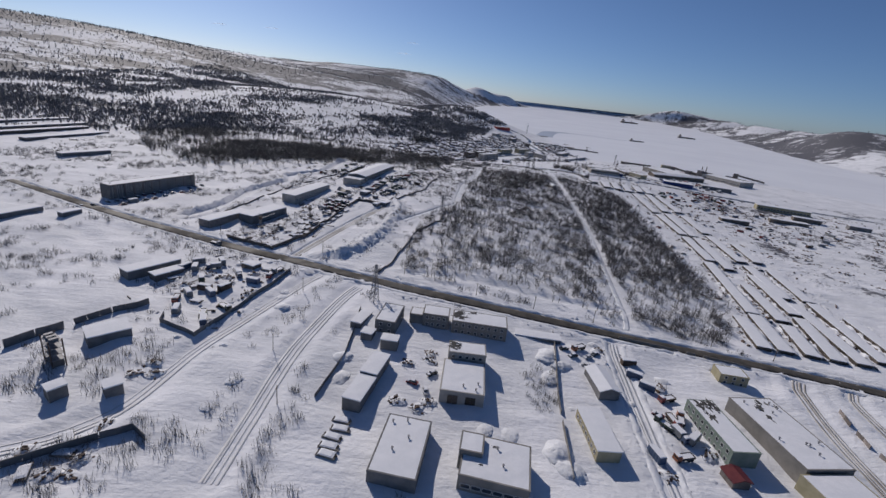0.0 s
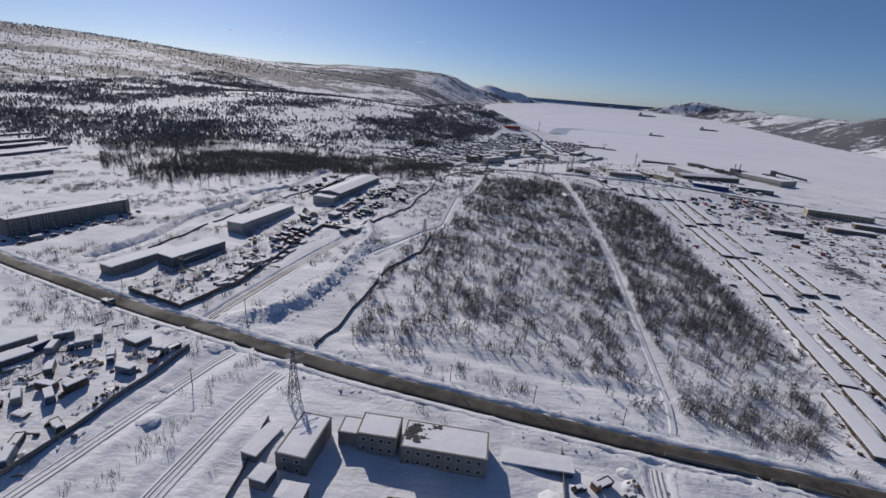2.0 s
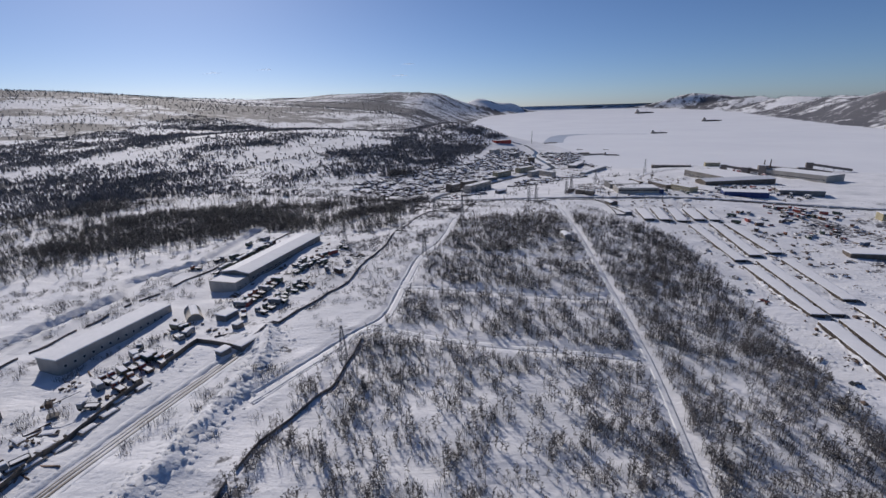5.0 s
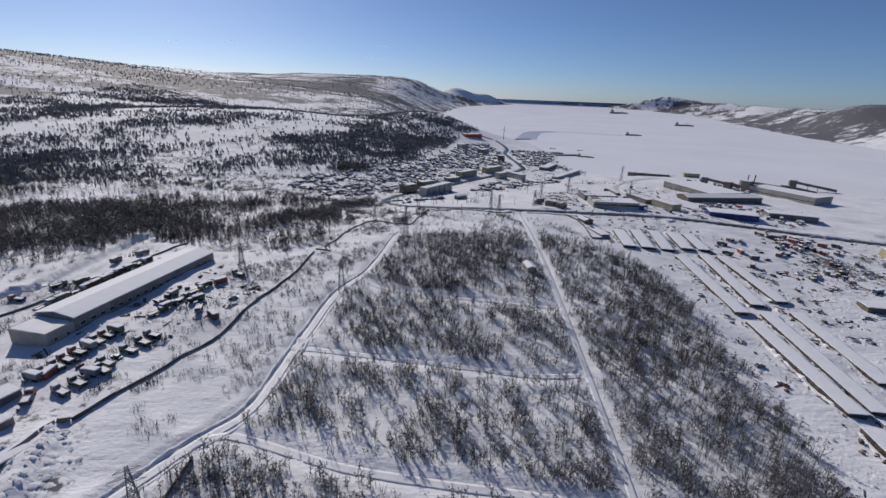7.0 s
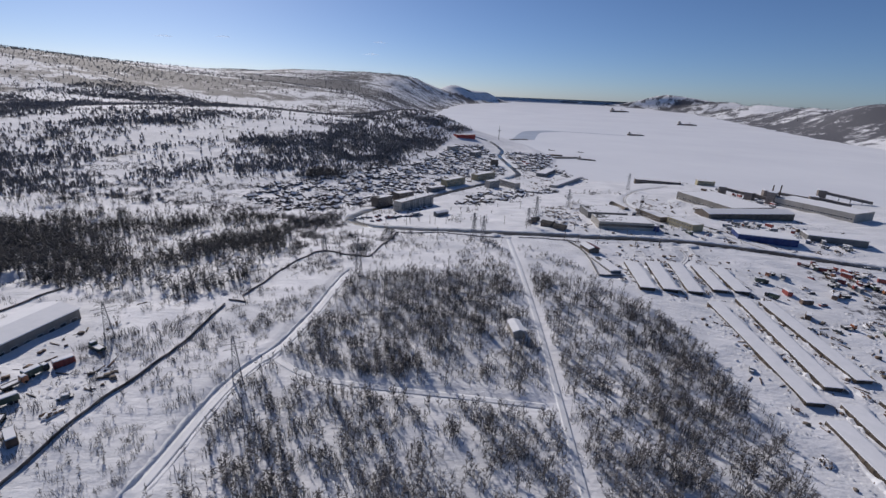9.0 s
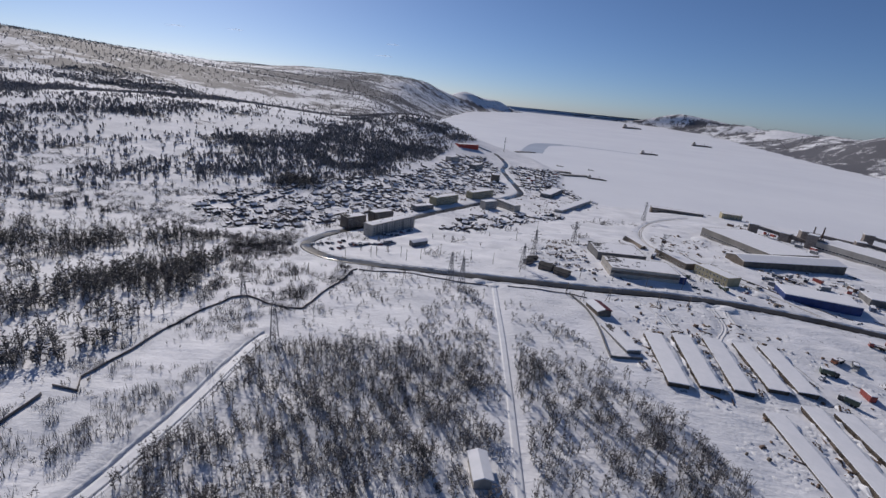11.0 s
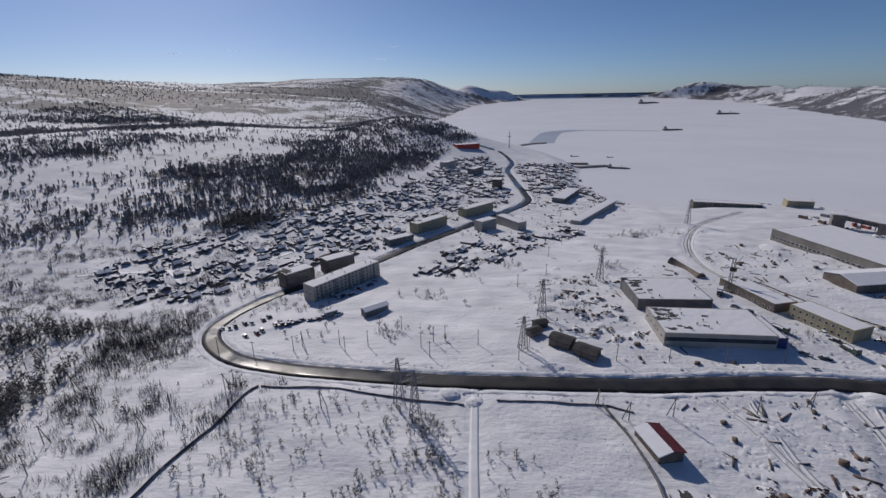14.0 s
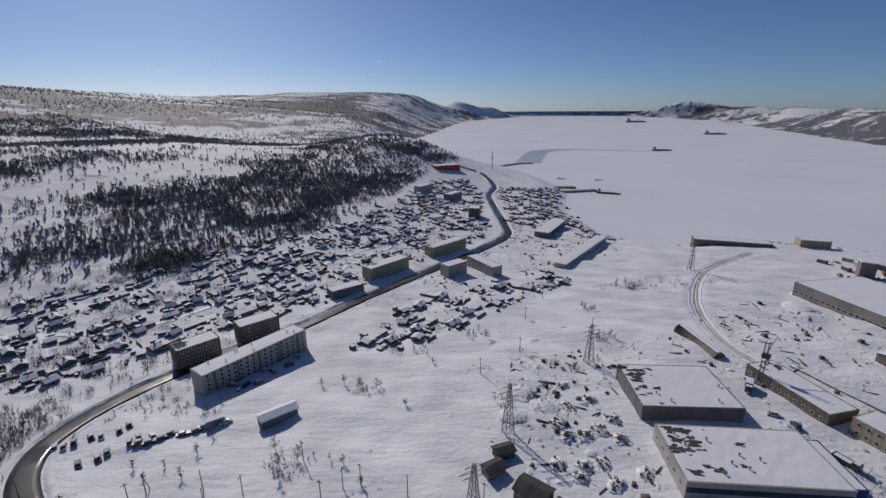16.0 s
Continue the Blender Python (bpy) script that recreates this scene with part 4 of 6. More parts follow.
def tree_shape(rng, height, limbs, twigs, spread_out, trunk, fine=0.09):
    """A bare tree: tapered trunk, rising limbs, and many thin twigs along them. Vertices and triangles."""
    vs, fs = [], []

    def blade(p, q, r, b):
        k = len(vs)
        o = np.array([r * math.sin(b), -r * math.cos(b), 0])
        vs.extend([p + o, p - o, q])
        fs.append((k, k + 1, k + 2))

    top = np.array([rng.uniform(-0.4, 0.4), rng.uniform(-0.4, 0.4), height])
    for i in range(3):
        a = 2 * math.pi * i / 3
        vs.append(np.array([trunk * math.cos(a), trunk * math.sin(a), -0.5]))
    vs.append(top)
    fs.extend([(0, 1, 3), (1, 2, 3), (2, 0, 3)])
    for i in range(limbs):
        a, k = rng.uniform(0, 2 * math.pi), 0.10 + 0.75 * (i + rng.random()) / limbs
        p = top * k
        l = spread_out * height * (1.15 - k * 0.8) * rng.uniform(0.7, 1.25)
        q = p + np.array([math.cos(a) * l, math.sin(a) * l, l * rng.uniform(0.25, 1.3)])
        q[2] = min(q[2], height * 1.02)
        blade(p, q, trunk * 0.6 * (1.1 - k), a)
        for _ in range(twigs):
            b, e = rng.uniform(0, 2 * math.pi), rng.uniform(0.15, 1.0)
            o = p + (q - p) * e
            m = l * rng.uniform(0.35, 0.75)
            blade(o, o + np.array([math.cos(b) * m, math.sin(b) * m, m * rng.uniform(-0.2, 1.0)]), fine * rng.uniform(0.6, 1.4), rng.uniform(0, math.pi))
    return np.array(vs, float), np.array(fs, int)


def plant(name, pts, kinds, sizes, mat, label, seed):
    """Many trees in one mesh, each turned and scaled by chance, standing on the ground."""
    r = np.random.RandomState(seed)
    V, F, n = [], [], 0
    xs, ys, zs = draw_in(pts[:, 0], pts[:, 1], surface(pts[:, 0], pts[:, 1]))
    pick = r.randint(len(kinds), size=len(pts))
    for k, (v, f) in enumerate(kinds):
        at = np.nonzero(pick == k)[0]
        m = len(at)
        a, g = r.uniform(0, 2 * math.pi, m), r.uniform(sizes[0], sizes[1], m)
        c, s, up = np.cos(a) * g, np.sin(a) * g, g * r.uniform(0.8, 1.2, m)
        w = np.empty((m, len(v), 3))
        w[:, :, 0] = c[:, None] * v[:, 0] - s[:, None] * v[:, 1] + xs[at][:, None]
        w[:, :, 1] = s[:, None] * v[:, 0] + c[:, None] * v[:, 1] + ys[at][:, None]
        w[:, :, 2] = up[:, None] * v[:, 2] + zs[at][:, None]
        V.append(w.reshape(-1, 3))
        F.append((f[None] + n + (np.arange(m) * len(v))[:, None, None]).reshape(-1, 3))
        n += m * len(v)
    V, F = np.concatenate(V), np.concatenate(F)
    me = bpy.data.meshes.new(name)
    me.vertices.add(len(V))
    me.vertices.foreach_set("co", V.ravel())
    me.loops.add(F.size)
    me.loops.foreach_set("vertex_index", F.ravel())
    me.polygons.add(len(F))
    me.polygons.foreach_set("loop_start", np.arange(0, F.size, 3))
    me.update()
    me.validate()
    me.materials.append(mat)
    return tagged(new(name, me), label, "trees", kind="stuff")


def clumps(x, y, size, seed):
    return np.array([noise.noise((a / size + seed, b / size - seed, seed * 1.7)) for a, b in zip(x, y)])


LINES = [(MAIN, 7), (COASTAL, 8), (TRAIL, 3.4), (PATH_W, 4.0), (CROSS_A, 4.2), (CROSS_B, 4.0), (CROSS_C, 4.2), (CROSS_D, 4.0), (DIAGONAL, 5), (SIDE_W, 6), (BRANCH, 5), (NORTH_TRACK, 4), (EAST_ROAD, 5), (EAST_FORK, 5), (YARD_E, 4), (EMBANKMENT, 7)]


def scatter(n, box, seed, test, gap=1.0):
    """Places by chance inside a box where test gives a chance, clear of roads and buildings."""
    r = np.random.RandomState(seed)
    x, y = PLAN * r.uniform(box[0], box[2], n), PLAN * r.uniform(box[1], box[3], n)
    keep = r.uniform(0, 1, n) < test(x, y)
    x, y = x[keep], y[keep]
    ok = shore(x, y) > 12
    for line, w in LINES:
        ok &= seg_distance(line, x, y)[0] > w * gap
    for bx, by, h, L, W in FOOTPRINTS:
        c, s = math.cos(radians(h)), math.sin(radians(h))
        u, v = (x - bx) * c + (y - by) * s, -(x - bx) * s + (y - by) * c
        ok &= ~((abs(u) < L / 2 + 2) & (abs(v) < W / 2 + 2))
    return np.stack([x[ok], y[ok]], 1)


rt = random.Random(11)
BIRCH = [tree_shape(rt, rt.uniform(3.8, 5.8), 8, 6, 0.29, 0.11, 0.115) for _ in range(10)]
LARCH = [tree_shape(rt, rt.uniform(4.6, 6.6), 8, 4, 0.30, 0.16, 0.30) for _ in range(8)]
BUSH = [tree_shape(rt, rt.uniform(1.9, 3.1), 7, 5, 0.42, 0.10, 0.13) for _ in range(6)]


def clump_shape(rng):
    """A thicket: stems that fan out from a few roots."""
    vs, fs = [], []
    for _ in range(4):
        a, o, h = rng.uniform(0, 2 * math.pi), rng.uniform(0, 1.4), rng.uniform(2.2, 4.6)
        b, x, y = rng.uniform(0, 2 * math.pi), o * math.cos(a), o * math.sin(a)
        w = rng.uniform(0.3, 0.62)
        k = len(vs)
        vs += [(x - w * 0.25 * math.cos(b), y - w * 0.25 * math.sin(b), -0.4), (x + w * 0.25 * math.cos(b), y + w * 0.25 * math.sin(b), -0.4), (x + w * math.cos(b), y + w * math.sin(b), h * 0.7), (x + 0.4 * math.cos(a), y + 0.4 * math.sin(a), h), (x - w * math.cos(b), y - w * math.sin(b), h * 0.62)]
        fs += [(k, k + 1, k + 2), (k, k + 2, k + 3), (k, k + 3, k + 4)]
    return np.array(vs, float), np.array(fs, int)


SPECK = [clump_shape(rt) for _ in range(6)]


def thicket_shape(rng):
    """Willow stems by the dozen from one patch of ground."""
    vs, fs = [], []
    for _ in range(24):
        a, o, h = rng.uniform(0, 2 * math.pi), 2.3 * rng.random() ** 0.7, rng.uniform(1.0, 2.7)
        x, y, b = o * math.cos(a), o * math.sin(a), rng.uniform(0, math.pi)
        w, lx, ly = rng.uniform(0.045, 0.10), rng.uniform(-0.7, 0.7), rng.uniform(-0.7, 0.7)
        k = len(vs)
        vs += [(x - w * math.cos(b), y - w * math.sin(b), -0.3), (x + w * math.cos(b), y + w * math.sin(b), -0.3), (x + lx, y + ly, h)]
        fs.append((k, k + 1, k + 2))
    return np.array(vs, float), np.array(fs, int)


THICKET = [thicket_shape(rt) for _ in range(6)]

WOOD = plan([(-14, 232), (105, 210), (164, 200), (195, 250), (203, 313), (207, 360), (216, 410), (226, 480), (226, 531), (205, 590), (168, 640), (100, 668), (80, 640), (62, 600), (50, 540), (30, 470), (24, 410), (-5, 330), (-10, 290)])
CORE = plan([(60, 568), (117, 594), (160, 600), (190, 585), (222, 510), (212, 420), (200, 330), (188, 255), (120, 300), (90, 380), (50, 440), (55, 505)])
WEST_WOOD = plan([(-119, 571), (-60, 552), (2, 548), (14, 590), (12, 640), (-20, 730), (-100, 752), (-190, 770), (-330, 760), (-420, 640), (-330, 520), (-210, 440), (-175, 470)])
SLOPE = plan([(-900, 300), (-430, 620), (-330, 745), (-180, 765), (-100, 760), (-110, 850), (-60, 890), (0, 920), (60, 985), (100, 1080), (130, 1250), (150, 1330), (230, 1500), (220, 1800), (-900, 1900)])


def mottle(x, y, size, seed, stretch=2.2):
    """Clumps drawn out along the slope."""
    u, v = 0.8 * x + 0.6 * y, -0.6 * x + 0.8 * y
    return clumps(u / stretch, v, size, seed)


wood = scatter(50000, (-20, 195, 245, 672), 1, lambda x, y: inside(WOOD, x, y) * np.clip(0.26 + 0.5 * clumps(x, y, 30, 3.1) + 1.0 * clumps(x, y, 6, 1.3) + 0.24 * inside(CORE, x, y), 0.04, 0.95) * np.where(y > 545, 0.9, 1.0))
thin = wood[:, 1] > 545
plant("willow_bushes", wood[thin], BUSH, (0.6, 1.05), TWIG, "scattered grey willow bushes on snow", 3)
wood = wood[~thin]
plant("birch_wood", wood, BIRCH + THICKET[:3], (0.75, 1.25), TWIG, "bare grey-brown birch wood on snow", 2)
DENSE = plan([(-285, 515), (-205, 520), (-135, 556), (-60, 553), (2, 550), (13, 600), (9, 634), (-20, 695), (-100, 702), (-190, 685), (-300, 645)])
west = scatter(44000, (-430, 430, 20, 780), 4, lambda x, y: inside(WEST_WOOD, x, y) * np.clip(0.16 + 0.8 * mottle(x, y, 42, 1.2) + 0.5 * clumps(x, y, 12, 3.3) + 0.42 * inside(DENSE, x, y), 0.03, 0.95))
plant("larch_wood", west, LARCH, (0.8, 1.3), PINE_TWIG, "dense dark bare wood behind the long hall", 5)
GROVES = [(-17, 724, 20, 12), (12, 722, 7, 17), (14, 694, 12, 6), (-26, 670, 9, 7), (19, 664, 7, 7), (-4, 621, 9, 12), (-25, 644, 11, 10), (17, 629, 4, 3), (2, 708, 10, 8), (30, 710, 5, 11), (74, 655, 5, 13), (60, 625, 6, 8), (-40, 690, 10, 8), (-55, 715, 12, 8), (45, 660, 6, 7), (30, 735, 8, 6), (-66, 728, 9, 7)]
GROVES = [(a, b, 1.3 * p, 1.3 * q) for a, b, p, q in GROVES]


def groves(x, y):
    return sum(np.exp(-((x / PLAN - a) / p) ** 2 - ((y / PLAN - b) / q) ** 2) for a, b, p, q in GROVES)


NORTH_SCRUB = plan([(-60, 560), (10, 640), (60, 640), (90, 668), (60, 700), (30, 690), (20, 760), (-60, 800), (-180, 800), (-190, 775), (-20, 735), (12, 640)])
DEPOT = plan([(-34, 90), (175, 80), (165, 182), (60, 192), (-34, 196)])
DEPOT_SCRUB = plan([(46, 159), (62, 160), (57, 138), (50, 128), (43, 130)])
scrub = scatter(60000, (-420, 60, 330, 900), 6, lambda x, y: (~inside(WOOD, x, y)) * (~inside(WEST_WOOD, x, y)) * np.clip(-0.02 + 1.1 * mottle(x, y, 22, 7.7) + 0.3 * clumps(x, y, 8, 2.7) + 0.10 * inside(NORTH_SCRUB, x, y) + 0.14 * (x < -90) + 0.12 * ((x < 60) & (y > 380)) + 0.45 * np.exp(-((x - 20) / 34) ** 2 - ((y - 528) / 75) ** 2) + 0.25 * np.exp(-((x + 57) / 9) ** 2 - ((y - 145) / 40) ** 2) + 0.10 * (y < 235), 0.0, 0.6) * ((y < 600) | (x < 85)) * ((x < 160) | (y > 600)) * ((y < 660) | (x < 25)) * (~inside(DEPOT, x, y)) + 0.75 * inside(DEPOT_SCRUB, x, y))
bend = scatter(16000, (-180, 600, 90, 850), 14, lambda x, y: (~inside(WEST_WOOD, x, y)) * np.clip(-0.02 + 0.5 * mottle(x, y, 30, 5.1) + 0.9 * groves(x, y), 0.0, 0.9))
plant("willow_wood", bend, THICKET + BUSH[2:5], (0.9, 1.5), TWIG, "bare grey willow wood beside the road bend", 15)
edge = scatter(6000, (-45, 400, 75, 640), 18, lambda x, y: (~inside(WOOD, x, y)) * (~inside(WEST_WOOD, x, y)) * np.clip(0.30 + 0.9 * mottle(x, y, 14, 2.2) + 0.5 * clumps(x, y, 6, 1.9), 0.0, 0.7) * (x > -38 + 0.12 * (y - 376)))
plant("scrub", edge, THICKET[:3] + BUSH[:4], (0.5, 0.9), TWIG, "thin bare willow scrub beside a snow path", 19)
plant("scrub", scrub, THICKET, (0.7, 1.25), TWIG, "scattered bare willow scrub in snow", 7)


BELTS = [(plan(p), wide, w) for p, wide, w in (([(94, 1416), (142, 1471), (175, 1449)], 22, 0.9), ([(-167, 1056), (-94, 1019), (-43, 974), (-5, 1001), (37, 1010)], 20, 0.6), ([(-56, 914), (-11, 883), (8, 900)], 17, 0.8), ([(-94, 1019), (-63, 1050), (-67, 1199), (-60, 1400), (-20, 1600)], 34, 0.42), ([(37, 1010), (47, 1102), (95, 1237), (140, 1330)], 26, 0.6), ([(-130, 937), (-56, 914)], 18, 0.4))]


def slope_density(x, y):
    a = mottle(x, y, 90, 4.4) + 0.5 * clumps(x, y, 40, 9.1)
    belt = sum(w * np.exp(-(seg_distance(line, x, y)[0] / wide) ** 2) for line, wide, w in BELTS)
    bald = np.exp(-((x + 235) / 150) ** 2 - ((y - 1085) / 190) ** 2)
    far_end = 0.8 * np.exp(-((x - 90) / 110) ** 2 - ((y - 1560) / 260) ** 2)
    return np.clip(0.30 + 0.95 * a + 0.35 * clumps(x, y, 15, 3.7) + 0.7 * (belt + far_end) * np.clip(0.5 + 2.6 * mottle(x, y, 20, 6.6, 3.0), 0.05, 1.3) - 0.45 * bald + 0.22 * ((y < 1150) & (x < -40)), 0.02, 0.95)


slope = scatter(150000, (-900, 300, 240, 1900), 8, lambda x, y: slope_density(x, y) * inside(SLOPE, x, y))
belts = scatter(34000, (-200, 850, 170, 1650), 16, lambda x, y: np.clip(sum(w * np.exp(-(seg_distance(line, x, y)[0] / wide) ** 2) for line, wide, w in BELTS) * np.clip(0.5 + 2.2 * mottle(x, y, 20, 6.6, 3.0), 0.0, 1.2), 0, 0.9) * inside(SLOPE, x, y))
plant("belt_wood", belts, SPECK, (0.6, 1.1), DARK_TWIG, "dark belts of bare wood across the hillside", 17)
grove = scatter(3000, (-75, 880, 15, 940), 71, lambda x, y: np.exp(-((x / PLAN + 30) / 17) ** 2 - ((y / PLAN - 908) / 15) ** 2))
plant("spruce_grove", grove, LARCH, (0.8, 1.2), PINE_TWIG, "dense dark grove between village plots", 72)
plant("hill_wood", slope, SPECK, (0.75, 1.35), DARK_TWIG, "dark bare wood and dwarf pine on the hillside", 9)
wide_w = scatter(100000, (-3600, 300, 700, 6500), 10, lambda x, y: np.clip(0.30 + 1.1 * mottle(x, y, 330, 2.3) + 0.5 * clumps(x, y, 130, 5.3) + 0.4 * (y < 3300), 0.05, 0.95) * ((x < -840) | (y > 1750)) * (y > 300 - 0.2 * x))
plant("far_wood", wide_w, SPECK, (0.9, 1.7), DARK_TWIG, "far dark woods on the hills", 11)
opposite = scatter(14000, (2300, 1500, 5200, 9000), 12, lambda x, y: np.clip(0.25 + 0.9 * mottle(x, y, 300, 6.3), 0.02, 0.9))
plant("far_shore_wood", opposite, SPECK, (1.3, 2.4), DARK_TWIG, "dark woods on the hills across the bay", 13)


# cover of brush on the ground sheet
_x, _y = [a.ravel() for a in np.meshgrid(XS, YS)]
flatland = 0.02 + 0.14 * clumps(_x, _y, 55, 2.9) + 0.24 * ease((_x - 265) / 60) * ease((640 - _y) / 80)
wooded = np.where(inside(WOOD, _x, _y), 0.0 + 0.04 * inside(CORE, _x, _y), np.where(inside(WEST_WOOD, _x, _y), 0.08, 0.0))
hill = np.where(inside(SLOPE, _x, _y), 0.14 + 0.30 * slope_density(_x, _y), 0.0)
beyond = (np.hypot(_x, _y - 300) > 1500) | (_x < -840)
far_side = np.where(beyond, 0.36 + 0.6 * mottle(_x, _y, 300, 2.3) + 0.45 * mottle(_x, _y, 110, 8.1, 3.5) + 0.22 * mottle(_x, _y, 45, 1.7) + 0.16 * ease((3800 - _y) / 900), 0.0)
far_side = far_side - 0.30 * ease((_y - 6500) / 3000)
far_side = np.where(_x > 1450, 0.42 + 0.4 * mottle(_x, _y, 300, 6.3) + 0.3 * mottle(_x, _y, 120, 3.9), far_side)
cover = np.clip(np.maximum.reduce([flatland, wooded, hill, far_side]), 0, 1)
attr = ground.data.attributes.new("cover", "FLOAT", "POINT")
attr.data.foreach_set("value", cover.astype(np.float32))


# ---- village houses ----
VILLAGE = plan([(-90, 805), (-10, 752), (35, 790), (100, 850), (160, 930), (215, 1010), (232, 1250), (215, 1320), (170, 1310), (110, 1080), (70, 1000), (24, 955), (-27, 900), (-80, 850)])
EAST_PLOTS = plan([(126, 786), (150, 832), (185, 884), (212, 915), (252, 935), (262, 885), (216, 838), (178, 806), (152, 782)])
HARBOUR = plan([(150, 880), (190, 860), (250, 900), (330, 960), (345, 1060), (330, 1200), (360, 1290), (255, 1300), (250, 1060), (230, 980)])


def house_kind(rng, wall):
    L, W, H = rng.uniform(4.2, 7.6), rng.uniform(3.6, 5.2), rng.uniform(1.6, 2.4)
    h = new("house")
    rise = W * rng.uniform(0.12, 0.3)
    Shape().add([(-L / 2, -W / 2, -1), (L / 2, -W / 2, -1), (L / 2, W / 2, -1), (-L / 2, W / 2, -1), (-L / 2, -W / 2, H), (L / 2, -W / 2, H), (L / 2, W / 2, H), (-L / 2, W / 2, H), (-L / 2, 0, H + rise), (L / 2, 0, H + rise)],
                [(0, 1, 5, 4), (2, 3, 7, 6), (1, 2, 6, 9, 5), (3, 0, 4, 8, 7)]).make("wall", wall, h)
    r = Shape()
    for sg in (-1, 1):
        A = [(-L / 2 - 0.3, sg * (W / 2 + 0.35), H - 0.12), (L / 2 + 0.3, sg * (W / 2 + 0.35), H - 0.12), (L / 2 + 0.3, 0, H + rise), (-L / 2 - 0.3, 0, H + rise)]
        r.add(A + [(a, b, c + 0.28) for a, b, c in A], [(0, 1, 2, 3), (7, 6, 5, 4), (0, 4, 5, 1), (1, 5, 6, 2), (0, 3, 7, 4)])
    r.make("roof", ROOF_SNOW, h)
    share("window", WINDOW, h, pose(0, -W / 2, 0.2))
    if rng.random() < 0.5:
        Shape().box(-0.35, 0.5, H + rise * 0.4, 0.35, 1.2, H + rise + 1.0).make("chimney", BROWN_WALL, h)
    return h


rv = random.Random(21)
KINDS = [house_kind(rv, w) for w in (DARK_WALL, DARK_WALL, BROWN_WALL, GREY_WALL, DARK_WALL, BROWN_WALL, DARK_WALL)]
for h, words in zip(KINDS, ("dark timber cottage under snow", "weathered timber shack under snow", "brown plank cottage with snowed gable roof", "grey block cottage with snowed gable roof", "dark plank cottage with snowed gable roof", "low brown cottage with a steep snowed roof", "dark log cottage under thick snow")):
    tagged(h, words + ", in the village", "house", "village houses")
spots, tries = [], 0
while len(spots) < 250 and tries < 20000:
    tries += 1
    x, y = PLAN * rv.uniform(-90, 365), PLAN * rv.uniform(750, 1330)
    a = np.array([x]), np.array([y])
    if not (inside(VILLAGE, *a)[0] or inside(HARBOUR, *a)[0] or inside(EAST_PLOTS, *a)[0]):
        continue
    if seg_distance(COASTAL, *a)[0][0] < 13 or shore(*a)[0] < 25 or any(math.hypot(x - p, y - q) < 10.5 for p, q in spots):
        continue
    if any(math.hypot(x - b[0], y - b[1]) < 8 + max(b[3], b[4]) / 2 for b in FOOTPRINTS[:75]):
        continue
    if inside(HARBOUR, *a)[0] and not inside(VILLAGE, *a)[0] and shore(*a)[0] > 60 and rv.random() < 0.7:
        continue
    spots.append((x, y))
used = set()
for x, y in spots:
    k = rv.randrange(len(KINDS))
    m = pose(x, y, z_at(x, y) - 0.2, 0, 0, 50 + rv.choice((0, 90, 180, 270)) + rv.uniform(-22, 22))
    if k not in used:
        used.add(k)
        KINDS[k].matrix_world = m
    else:
        copy_thing(KINDS[k], m)


# ---- fences, pipes and lines ----
def fence(pts, h, mat, label, rng, panel=4.0, gap=0.03, thick=0.14):
    """Panels between posts along a line of plan points; each panel is a part."""
    line = resample_straight(plan(pts), panel)
    f = tagged(new("fence"), label, "fence")
    f.location = (line[0][0], line[0][1], z_at(*line[0]))
    base = f.location.copy()
    s = Shape()
    o = [(-0.12, 0.14), (0.12, 0.14), (0.12, thick / 2), (panel - 0.14, thick / 2), (panel - 0.14, -thick / 2), (0.12, -thick / 2), (0.12, -0.14), (-0.12, -0.14)]
    s.add([(x, y, -0.6) for x, y in o] + [(x, y, h) for x, y in o], [tuple(range(8)), tuple(range(15, 7, -1))] + [(k, 8 + k, 8 + (k + 1) % 8, (k + 1) % 8) for k in range(8)])
    ob = s.make("panel", mat)
    me = ob.data
    bpy.data.objects.remove(ob)
    for (ax, ay), (bx, by) in zip(line, line[1:]):
        if rng.random() < gap:
            continue
        za, zb = z_at(ax, ay), z_at(bx, by)
        l = math.hypot(bx - ax, by - ay)
        m = pose(ax - base.x, ay - base.y, za - base.z, 0, -math.degrees(math.atan2(zb - za, l)), math.degrees(math.atan2(by - ay, bx - ax)))
        share("panel", me, f, m @ Matrix.Diagonal((l / panel, 1, 1, 1)))
    return f


def resample_straight(P, step):
    out = []
    for (ax, ay), (bx, by) in zip(P, P[1:]):
        n = max(1, round(math.hypot(bx - ax, by - ay) / step))
        out += [(ax + (bx - ax) * k / n, ay + (by - ay) * k / n) for k in range(n)]
    return out + [P[-1]]


rf = random.Random(31)
fence([(-26, 224), (-19, 245), (-14, 269), (-7, 309), (9, 337), (14, 373)], 1.1, DARK_WALL, "dark timber fence along the edge of a wood", rf)
fence([(-24, 400), (-7, 439), (-2, 470), (5, 497), (9, 537)], 1.0, DARK_WALL, "dark timber fence along a snow-covered pipe", rf)
fence([(9, 541), (17, 540), (13, 547), (19, 574), (24, 600), (31, 616), (37, 618), (50, 610), (60, 606), (66, 609), (72, 632), (81, 669)], 0.8, DARK_WALL, "dark pipe casing with a bend, snow on top", rf, gap=0)
fence([(82, 669), (108, 665), (130, 659), (157, 654)], 0.6, DARK_WALL, "low dark fence beside the coastal road", rf)
fence([(168, 656), (205, 654), (212, 650)], 0.5, DARK_WALL, "low snowed fence beside the coastal road", rf)
fence([(-124, 264), (-92, 251), (-80, 275), (-62, 373), (-40, 366)], 2.0, BROWN_WALL, "brown yard fence round a works yard", rf)
